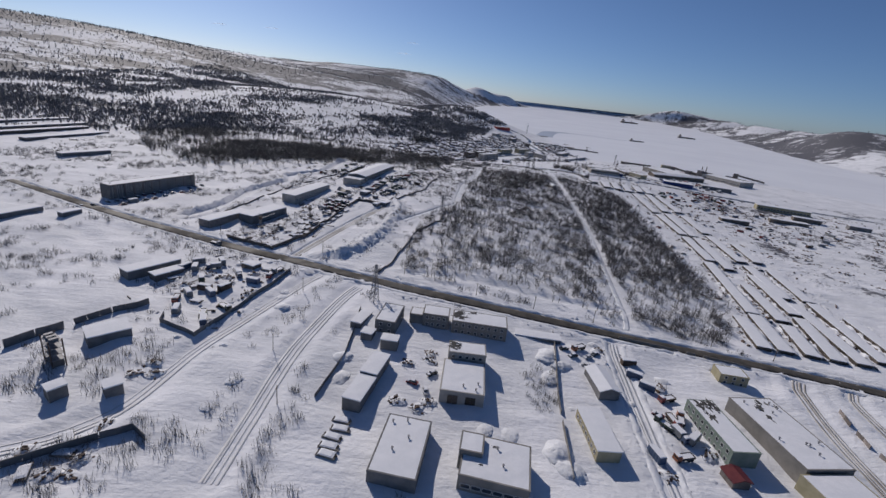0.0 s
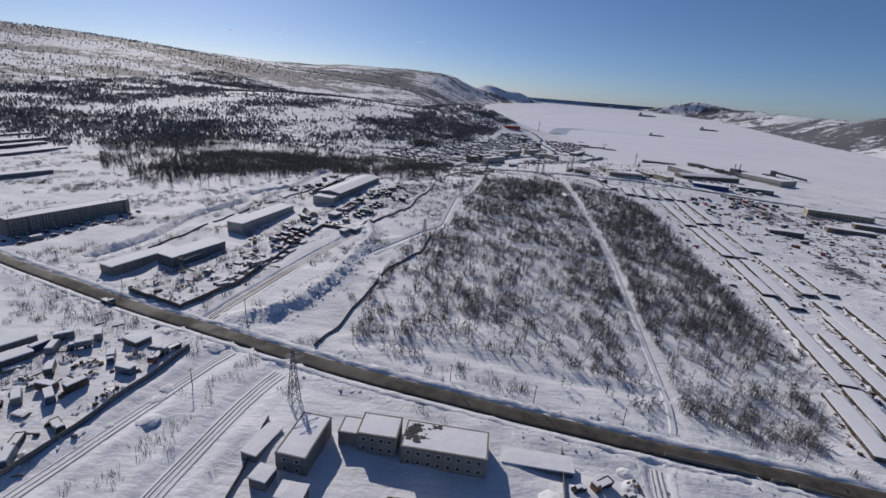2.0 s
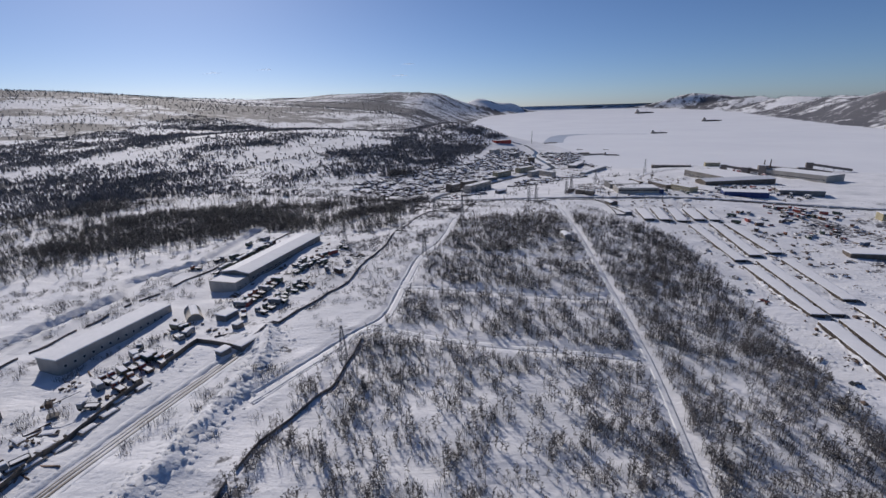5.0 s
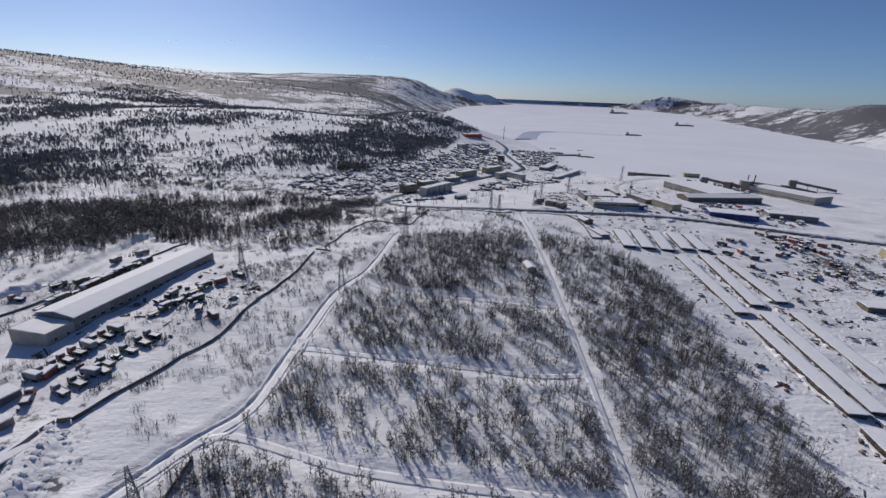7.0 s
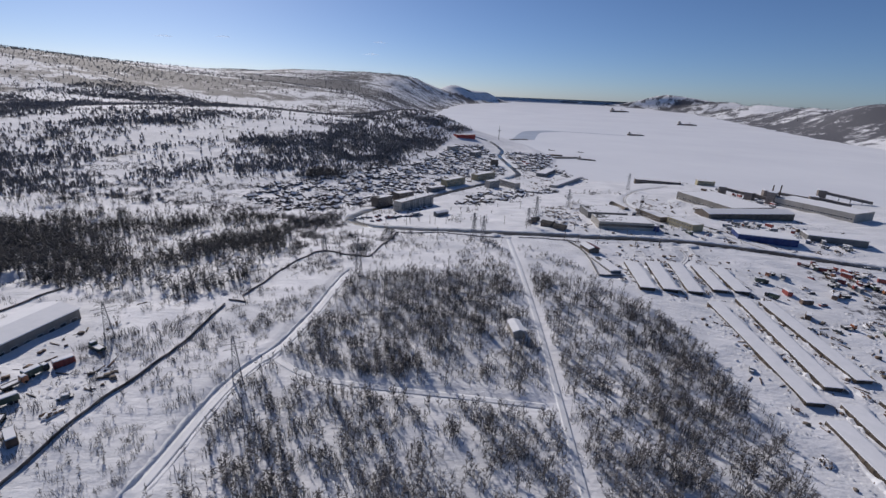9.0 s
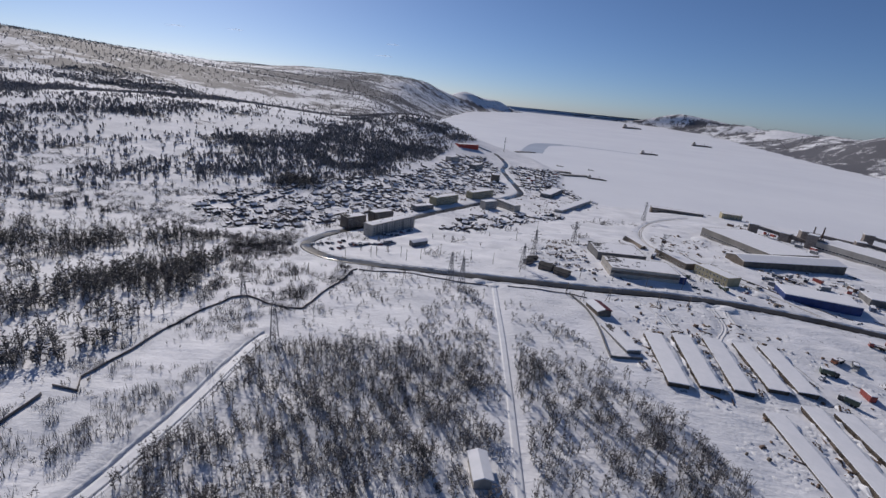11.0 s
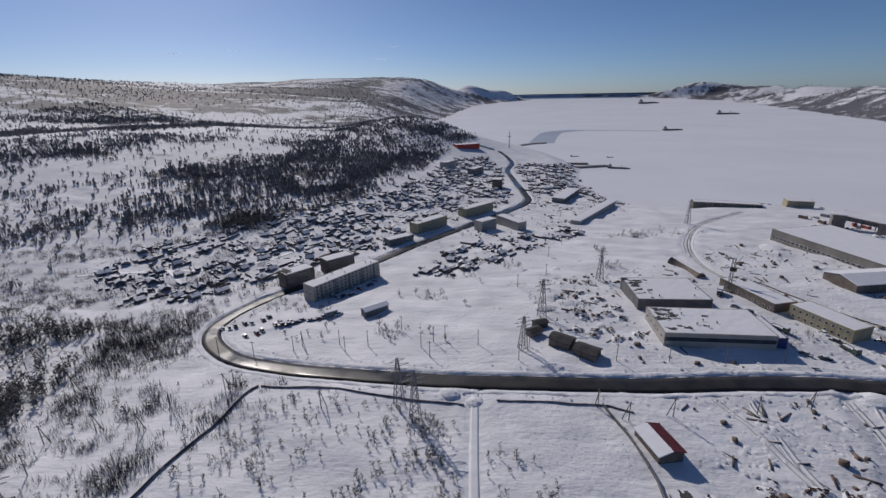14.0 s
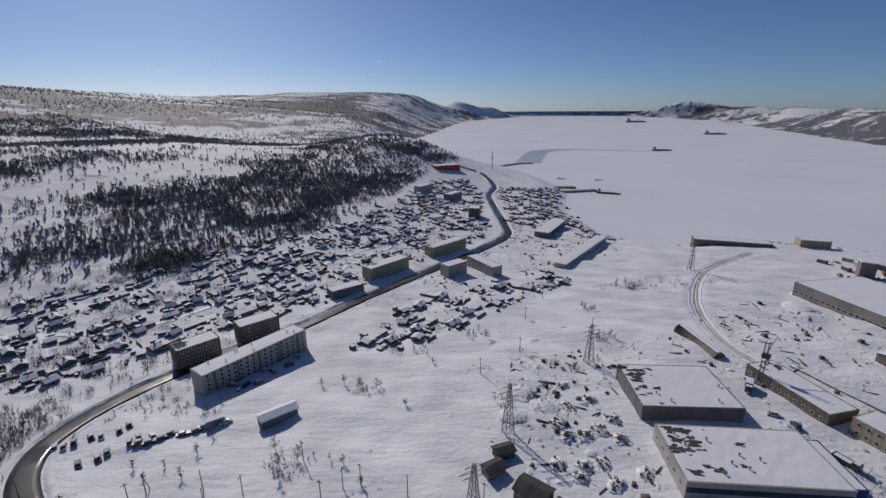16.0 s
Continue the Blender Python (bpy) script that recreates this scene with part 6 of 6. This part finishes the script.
def conveyor(x, y, head, H, L, label):
    """A port loading tower with an inclined gallery on trestles."""
    x, y, H, L = PLAN * x, PLAN * y, PLAN * H, PLAN * L
    t = tagged(new("loading_tower"), label, "loading tower", "port loading towers")
    t.matrix_world = pose(x, y, z_at(x, y), 0, 0, head)
    Shape().box(-4, -4, -1, 4, 4, H).make("tower", DARK_WALL, t)
    Shape().box(-4.2, -4.2, H + 0.003, 4.2, 4.2, H + 0.5).make("roof_snow", ROOF_SNOW, t)
    g = Shape()
    g.add([(4, -1.5, H * 0.6), (4, 1.5, H * 0.6), (4, 1.5, H * 0.6 + 3), (4, -1.5, H * 0.6 + 3), (L, -1.5, 1), (L, 1.5, 1), (L, 1.5, 4), (L, -1.5, 4)],
          [(0, 3, 2, 1), (4, 5, 6, 7), (0, 1, 5, 4), (1, 2, 6, 5), (2, 3, 7, 6), (3, 0, 4, 7)])
    g.make("gallery", DARK_WALL, t)
    for k in (0.3, 0.55, 0.8):
        z = H * 0.6 * (1 - k) + 1 * k
        Shape().bar((4 + (L - 4) * k, 0, -1), (4 + (L - 4) * k, 0, z + 0.3), 0.4).make("trestle", STEEL, t)
    return t


for a in ((466, 884, -30, 11, 40), (486, 862, -60, 9, 40), (497, 842, -50, 14, 30), (520, 880, -20, 9, 50), (590, 880, -30, 12, 50), (560, 856, -30, 9, 36)):
    conveyor(*a, "dark port loading tower with an inclined gallery")
for x, y, H in ((503, 850, 19), (509, 846, 20)):
    s = tagged(new("chimney"), "tall thin dark port chimney", "chimney", "port chimneys")
    s.location = (PLAN * x, PLAN * y, z_at(PLAN * x, PLAN * y))
    Shape().bar((0, 0, -1), (0, 0, H), 0.9, 0.6, 10).make("shaft", RUST, s)
    Shape().bar((0, 0, H), (0, 0, H + 0.4), 0.75, 0.75, 10).make("rim", STEEL, s)

mast = tagged(new("radio_mast"), "tall dark steel mast above the harbour", "mast")
mast.location = (PLAN * 268, PLAN * 1420, z_at(PLAN * 268, PLAN * 1420))
Shape().bar((0, 0, -1), (0, 0, 30), 0.8, 0.4, 6).make("shaft", STEEL, mast)
Shape().box(-3, -0.4, 20, 3, 0.4, 21).make("crossarm", STEEL, mast)


# ---- the harbour and the ice ----
def ship(x, y, head, L, label):
    w = L * 0.15
    s = tagged(new("ship"), label, "ship", "ships in the ice")
    X, Y, Z = (float(v) for v in draw_in(PLAN * x, PLAN * y, 0.0))
    s.matrix_world = pose(X, Y, Z, 0, 0, head)
    n = 8
    vs, fs = [], []
    for i in range(n + 1):
        k = i / n
        b = w / 2 * (1 - max(0, (k - 0.75) / 0.25) ** 2 * 0.95) * (0.85 + 0.15 * min(1, k * 8))
        vs += [((k - 0.5) * L, -b * 0.8, -0.5), ((k - 0.5) * L, b * 0.8, -0.5), ((k - 0.5) * L, b, L * 0.055), ((k - 0.5) * L, -b, L * 0.055)]
    for i in range(n):
        for j in range(4):
            fs.append((4 * i + j, 4 * i + (j + 1) % 4, 4 * i + 4 + (j + 1) % 4, 4 * i + 4 + j))
    fs += [(3, 2, 1, 0), tuple(4 * n + j for j in range(4))]
    mesh_ob("hull", vs, fs, DARK_WALL, s)
    Shape().box(-L * 0.46, -w * 0.4, L * 0.055 + 0.02, -L * 0.32, w * 0.4, L * 0.15).make("deckhouse", PALE_WALL, s)
    Shape().box(-L * 0.43, -w * 0.2, L * 0.151, -L * 0.37, w * 0.2, L * 0.20).make("funnel", RUST, s)
    for k in range(4):
        Shape().box(L * (-0.26 + 0.15 * k), -w * 0.3, L * 0.056, L * (-0.14 + 0.15 * k), w * 0.3, L * 0.072).make("hatch", RUST, s)
    Shape().bar((L * 0.1, 0, L * 0.06), (L * 0.1, 0, L * 0.17), L * 0.006, None, 5).make("derrick", STEEL, s)
    return s


ship(885, 2060, 2, 62, "dark cargo ship held fast in sea ice")
ship(1640, 3060, -8, 100, "far dark ship held fast in sea ice")
ship(2330, 5750, 4, 150, "very far ship held fast in sea ice")
ship(437, 1292, -25, 34, "small dark boat frozen in beside a pier")
ship(405, 1452, -10, 16, "small boat frozen in near the harbour")
ship(470, 1432, 5, 14, "small boat frozen in near the harbour")


def slab(name, pts, width, mat, z, h, label, category):
    """A quay: a long low deck over the ice."""
    line = resample(plan(pts), 10)
    vs, fs, n = [], [], len(line)
    for i, (x, y) in enumerate(line):
        a, b = line[max(0, i - 1)], line[min(n - 1, i + 1)]
        l = math.hypot(b[0] - a[0], b[1] - a[1]) or 1
        nx, ny = -(b[1] - a[1]) / l * width / 2, (b[0] - a[0]) / l * width / 2
        vs += [(x - nx, y - ny, z), (x + nx, y + ny, z), (x + nx, y + ny, z + h), (x - nx, y - ny, z + h)]
    for i in range(n - 1):
        for j in range(4):
            fs.append((4 * i + j, 4 * i + (j + 1) % 4, 4 * i + 4 + (j + 1) % 4, 4 * i + 4 + j))
    fs += [(3, 2, 1, 0), tuple(4 * (n - 1) + j for j in range(4))]
    return tagged(mesh_ob(name, vs, fs, mat), label, category)


slab("pier", [(330, 1300), (370, 1305), (425, 1318)], 9, CONCRETE, -1, 3.5, "concrete pier reaching out over the ice", "pier")
slab("pier", [(280, 1345), (340, 1350), (400, 1345)], 8, TIMBER, -1, 3.5, "timber pier reaching out over the ice", "pier")
slab("pier", [(300, 1640), (360, 1700), (400, 1715)], 12, CONCRETE, -1, 3.0, "low breakwater at the edge of the ice", "pier")
slab("lead", [(392, 1725), (440, 1900), (500, 2060), (600, 2130)], 60, LEAD, -0.4, 0.55, "broad darker refrozen lead across the sea ice", "ice lead")
slab("lead", [(600, 2130), (730, 2090), (840, 2043)], 22, LEAD, -0.4, 0.58, "narrow darker channel to a ship in the ice", "ice lead")
litter(BOXES + SCRAP, [(335, 1296), (368, 1300), (368, 1312), (335, 1310)], 6, 24, 4)

# trees that stand alone on the open slope
for x, y, k in ((140, 756, 1.0), (147, 753, 1.1), (144, 751, 0.8), (128, 711, 1.2), (125, 703, 1.1), (143, 709, 0.7), (160, 740, 0.7), (193, 806, 0.9), (196, 795, 0.9), (187, 796, 1.0), (291, 875, 1.1), (296, 872, 1.2), (303, 868, 1.2), (299, 866, 1.0), (251, 793, 0.9), (257, 793, 0.9),
                (94, 716, 0.9), (95, 705, 0.9), (76, 711, 0.8), (94, 726, 0.8), (124, 757, 0.8), (256, 835, 0.8), (261, 830, 0.8), (119, 717, 1.2), (123, 709, 1.0), (150, 700, 0.6), (170, 770, 0.6), (133, 758, 1.0)):
    v, f = tree_shape(rm, 4.6 * k, 16, 7, 0.34, 0.13)
    t = tagged(new("tree"), "bare shrubby tree alone on a snow slope", "tree", "single trees")
    t.location = (PLAN * x, PLAN * y, z_at(PLAN * x, PLAN * y))
    mesh_ob("trunk", v[:4], [tuple(q) for q in f[:3]], TWIG, t)
    mesh_ob("crown", v[4:], [tuple(int(i) - 4 for i in q) for q in f[3:]], TWIG, t)

# small sheds and woodpiles behind the cottages, past counting
vs, fs, sl = [], [], []
for x, y in spots:
    for _ in range(4):
        px, py, a = x + rm.uniform(-8, 8), y + rm.uniform(-8, 8), radians(50 + rm.uniform(-20, 20))
        L, W, H = rm.uniform(0.5, 1.9), rm.uniform(0.5, 1.3), rm.uniform(0.6, 1.5)
        z, k = z_at(px, py), len(vs)
        c, s = math.cos(a), math.sin(a)
        q = [(-L, -W), (L, -W), (L, W), (-L, W)]
        for top, g in ((-0.3, 1.0), (H, 1.0), (H + 0.02, 1.12), (H + 0.2, 1.0)):
            vs += [(px + g * (u * c - v * s), py + g * (u * s + v * c), z + top) for u, v in q]
        for lev, slot in ((0, 0), (8, 1)):
            for n in range(4):
                fs.append((k + lev + n, k + lev + (n + 1) % 4, k + lev + 4 + (n + 1) % 4, k + lev + 4 + n))
                sl.append(slot)
        fs += [(k + 12, k + 13, k + 14, k + 15), (k + 11, k + 10, k + 9, k + 8)]
        sl += [1, 1]
tagged(mesh_ob("garden_sheds", vs, fs, [DARK_WALL, ROOF_SNOW], None, "", False, sl), "small dark sheds and woodpiles under snow", "sheds", kind="stuff")
for pts in ([(-95, 800), (-40, 812), (0, 815), (25, 835), (60, 880)], [(0, 760), (-20, 790), (-40, 812)], [(120, 862), (100, 900), (130, 960), (175, 1030), (170, 1110), (205, 1160), (236, 1175)], [(60, 880), (95, 930), (150, 1000)], [(250, 1000), (300, 1010), (330, 1060)]):
    tagged(strip("road", plan(pts), 3.0, TRACK_SNOW, 0.12), "narrow trodden lane between village plots", "snow track", kind="structure")


def tank_stand(x, y, head, label):
    """An open steel frame of four storeys with a grating on each."""
    x, y = PLAN * x, PLAN * y
    t = tagged(new("steel_frame_tower"), label, "steel tower")
    t.matrix_world = pose(x, y, z_at(x, y), 0, 0, head)
    for sx in (-3.5, 3.5):
        for sy in (-1.8, 1.8):
            Shape().box(sx - 0.18, sy - 0.18, -0.6, sx + 0.18, sy + 0.18, 9.6).make("column", RUST, t)
    for k in range(4):
        z = 2.2 * (k + 1)
        Shape().box(-3.6, -1.9, z, 3.6, 1.9, z + 0.15).make("grating", STEEL, t)
        Shape().bar((-3.5, -1.85, z - 2.1), (3.5, -1.85, z), 0.09).make("brace", STEEL, t)
    for k in range(3):
        Shape().box(-2.8 + 2.2 * k, -1.2, 8.96, -1.6 + 2.2 * k, 1.2, 9.8).make("tank", STEEL, t)
    Shape().box(-3.0, -1.6, -0.3, 3.0, 1.6, 2.1).make("plinth", GREY_WALL, t)
    return t


tank_stand(-124, 131, -35, "open rusty steel frame tower with tanks beside a yard")

# plank fences and garden thickets between the cottages
vf, ff = [], []
for x, y in spots:
    for _ in range(3):
        a, l, ox, oy = radians(50 + 90 * rm.randrange(2)) + rm.uniform(-0.15, 0.15), rm.uniform(5, 12), rm.uniform(-7, 7), rm.uniform(-7, 7)
        p, q = (x + ox, y + oy), (x + ox + l * math.cos(a), y + oy + l * math.sin(a))
        n = (-math.sin(a) * 0.08, math.cos(a) * 0.08)
        k = len(vf)
        for (u, w), s in ((p, -1), (p, 1), (q, 1), (q, -1)):
            vf += [(u + s * n[0], w + s * n[1], z_at(u, w) - 0.3), (u + s * n[0], w + s * n[1], z_at(u, w) + 1.2)]
        ff += [(k, k + 1, k + 7, k + 6), (k + 2, k + 4, k + 5, k + 3), (k + 1, k + 3, k + 5, k + 7)]
tagged(mesh_ob("garden_fences", vf, ff, DARK_WALL), "dark plank fences between village cottages", "fence", kind="stuff")
garden = scatter(9000, (-95, 745, 350, 1330), 61, lambda x, y: (inside(VILLAGE, x, y) | inside(HARBOUR, x, y)) * np.clip(0.20 + 0.6 * clumps(x, y, 30, 8.8), 0, 0.5))
plant("garden_thickets", garden, BUSH, (0.6, 1.1), TWIG, "bare garden bushes between cottages", 62)


# ---- thin clouds over the hills ----
CLOUD = bpy.data.materials.new("thin_cloud")
CLOUD.use_nodes = True
_t = CLOUD.node_tree
_mix, _clear = _t.nodes.new("ShaderNodeMixShader"), _t.nodes.new("ShaderNodeBsdfTransparent")
_n, _c = _t.nodes.new("ShaderNodeTexNoise"), _t.nodes.new("ShaderNodeTexCoord")
_n.inputs["Scale"].default_value, _n.inputs["Detail"].default_value = 0.03, 5
_r = _t.nodes.new("ShaderNodeMapRange")
_r.inputs["From Min"].default_value, _r.inputs["From Max"].default_value, _r.inputs["To Max"].default_value = 0.42, 0.75, 0.5
_t.nodes.remove(_t.nodes["Principled BSDF"])
_b = _t.nodes.new("ShaderNodeBsdfTranslucent")
_b.inputs["Color"].default_value = (0.95, 0.95, 0.95, 1)
_t.links.new(_c.outputs["Object"], _n.inputs["Vector"])
_t.links.new(_n.outputs["Fac"], _r.inputs["Value"])
_t.links.new(_r.outputs[0], _mix.inputs[0])
_t.links.new(_clear.outputs[0], _mix.inputs[1])
_t.links.new(_b.outputs[0], _mix.inputs[2])
_t.links.new(_mix.outputs[0], _t.nodes["Material Output"].inputs["Surface"])
for az, el, w in ((-27.5, 4.3, 150), (-22, 4.7, 140), (-6.5, 3.9, 170), (-5.5, 5.2, 130)):
    m = heap_mesh(rm, w / 2.6, w * 0.07, CLOUD, "cloud")
    r = 4300
    m.location = (VIEW[0] + r * math.sin(radians(az)), VIEW[1] + r * math.cos(radians(az)), VIEW[2] + r * math.tan(radians(el)))
    m.visible_shadow = False
    tagged(m, "small thin white cloud over the hills", "cloud", kind="structure")


# ---- lumps of snow and small junk, past counting ----
def lump_shape(rng):
    n = 6
    vs = [(rng.uniform(0.7, 1.2) * math.cos(2 * math.pi * i / n), rng.uniform(0.7, 1.2) * math.sin(2 * math.pi * i / n), -0.25) for i in range(n)] + [(rng.uniform(-0.3, 0.3), rng.uniform(-0.3, 0.3), rng.uniform(0.2, 0.5))]
    return np.array(vs), np.array([(i, (i + 1) % n, n) for i in range(n)])


def junk_shape(rng):
    """A plank, drum or crate, lying askew."""
    L, W, H = rng.choice(((1.6, 0.15, 0.25), (0.4, 0.4, 0.6), (0.7, 0.4, 0.5), (2.2, 0.2, 0.3), (0.8, 0.6, 0.8)))
    q = [(-L, -W), (L, -W), (L, W), (-L, W)]
    vs = [(x, y, -0.2) for x, y in q] + [(x + rng.uniform(-0.1, 0.1), y, H + rng.uniform(-0.15, 0.15)) for x, y in q]
    fs = [(4, 5, 6), (4, 6, 7)]
    for i in range(4):
        j = (i + 1) % 4
        fs += [(i, j, 4 + j), (i, 4 + j, 4 + i)]
    return np.array(vs), np.array(fs)


LUMP, JUNK = [lump_shape(rm) for _ in range(6)], [junk_shape(rm) for _ in range(8)]
PARK = plan([(172, 200), (270, 200), (345, 560), (310, 660), (225, 660), (235, 560)])
NORTH_YARD = plan([(180, 685), (460, 655), (480, 740), (360, 850), (300, 800), (200, 770)])
WEST_YARD = plan([(-135, 165), (-75, 160), (-82, 240), (-66, 300), (-48, 390), (-5, 480), (-30, 540), (-80, 420), (-110, 330), (-130, 260)])
EAST_YARD = plan([(290, 300), (340, 560), (420, 640), (490, 625), (620, 560), (660, 420), (450, 330)])


def busy(x, y, park, yards, village):
    return park * inside(PARK, x, y) + yards * (inside(NORTH_YARD, x, y) | inside(WEST_YARD, x, y) | inside(EAST_YARD, x, y)) + village * (inside(VILLAGE, x, y) | inside(EAST_PLOTS, x, y) | inside(HARBOUR, x, y))


lumps = scatter(300000, (-140, 80, 660, 1330), 31, lambda x, y: busy(x, y, 0.5, 0.35, 0.25) * np.clip(0.4 + 2.2 * clumps(x, y, 14, 8.8), 0.05, 1))
plant("snow_lumps", lumps, LUMP, (0.5, 1.9), BERM_SNOW, "lumpy ploughed and trodden snow", 32)
r = np.random.RandomState(33)
for line, off, n in ((COASTAL, 7.2, 1500), (MAIN, 6.0, 900), (NORTH_TRACK, 4.0, 260), (YARD_E, 4.5, 120), (WINDROW, 0.5, 220), (WINDROW, 3.5, 420), (WINDROW, 7.0, 260)):
    path = np.array(resample(line, 2.0))
    i = r.randint(1, len(path) - 1, n)
    d = path[np.minimum(i + 1, len(path) - 1)] - path[i - 1]
    d /= np.linalg.norm(d, axis=1)[:, None] + 1e-9
    o = off * r.choice((-1, 1), n) * r.uniform(0.85, 1.5, n)
    pts = path[i] + np.stack([-d[:, 1] * o, d[:, 0] * o], 1)
    plant("snow_lumps", pts, LUMP, (0.5, 1.8) if line is WINDROW else (0.4, 1.2), BERM_SNOW, "lumpy snow thrown up beside the road", 34)
junk = scatter(260000, (-140, 80, 660, 1330), 35, lambda x, y: busy(x, y, 0.10, 0.15, 0.12) * np.clip(0.1 + 2.6 * clumps(x, y, 11, 4.1) + 1.2 * clumps(x, y, 40, 6.3), 0.0, 1))
plant("junk", junk[::2], JUNK, (0.5, 1.5), RUST, "small rusty junk lying in the snow", 36)
plant("junk", junk[1::2], JUNK, (0.5, 1.5), TIMBER, "planks and crates lying in the snow", 37)
rows = [(b[0], b[1], b[2], b[3], b[4]) for b in FOOTPRINTS if 170 * PLAN < b[0] < 300 * PLAN and 190 * PLAN < b[1] < 640 * PLAN and b[3] > 5 * b[4]]
front = []
for x, y, h, L, W in rows:
    m = int(L / 2.2)
    c, d = math.cos(radians(h)), math.sin(radians(h))
    u, v = r.uniform(-L / 2, L / 2, m), W / 2 + r.uniform(0.9, 3.2, m)
    front.append(np.stack([x + c * u - d * v, y + d * u + c * v], 1))
front = np.concatenate(front)
plant("junk", front[::2], JUNK, (0.5, 1.2), RUST, "rusty drums and boards before garage doors", 43)
plant("snow_lumps", front[1::2], LUMP, (0.8, 2.0), BERM_SNOW, "snow shovelled aside before garage doors", 44)
stakes = np.array([(PLAN * (175 + 2.3 * i + 0.12 * j), PLAN * (624 + 2.4 * j)) for i in range(13) for j in range(13)])
plant("stakes", stakes, [(v * np.array([0.3, 0.3, 0.9]), f) for v, f in JUNK[1:3]], (0.2, 0.35), TIMBER, "rows of small stakes in a snowed plot", 38)
rs = np.random.RandomState(39)
bushes = np.concatenate([PLAN * np.stack([x + rs.normal(0, r, n), y + 0.6 * rs.normal(0, r, n)], 1) for x, y, r, n in ((297, 871, 7, 34), (140, 754, 4, 9), (192, 800, 4, 10), (254, 793, 4, 9), (130, 708, 5, 12), (160, 786, 7, 18), (259, 832, 4, 8), (222, 764, 9, 18), (207, 738, 9, 26), (178, 812, 8, 16), (330, 880, 12, 22), (310, 700, 8, 12))])
plant("shrubs", bushes, BUSH + THICKET[:3], (0.6, 1.15), TWIG, "clusters of bare shrubs on a snow slope", 40)
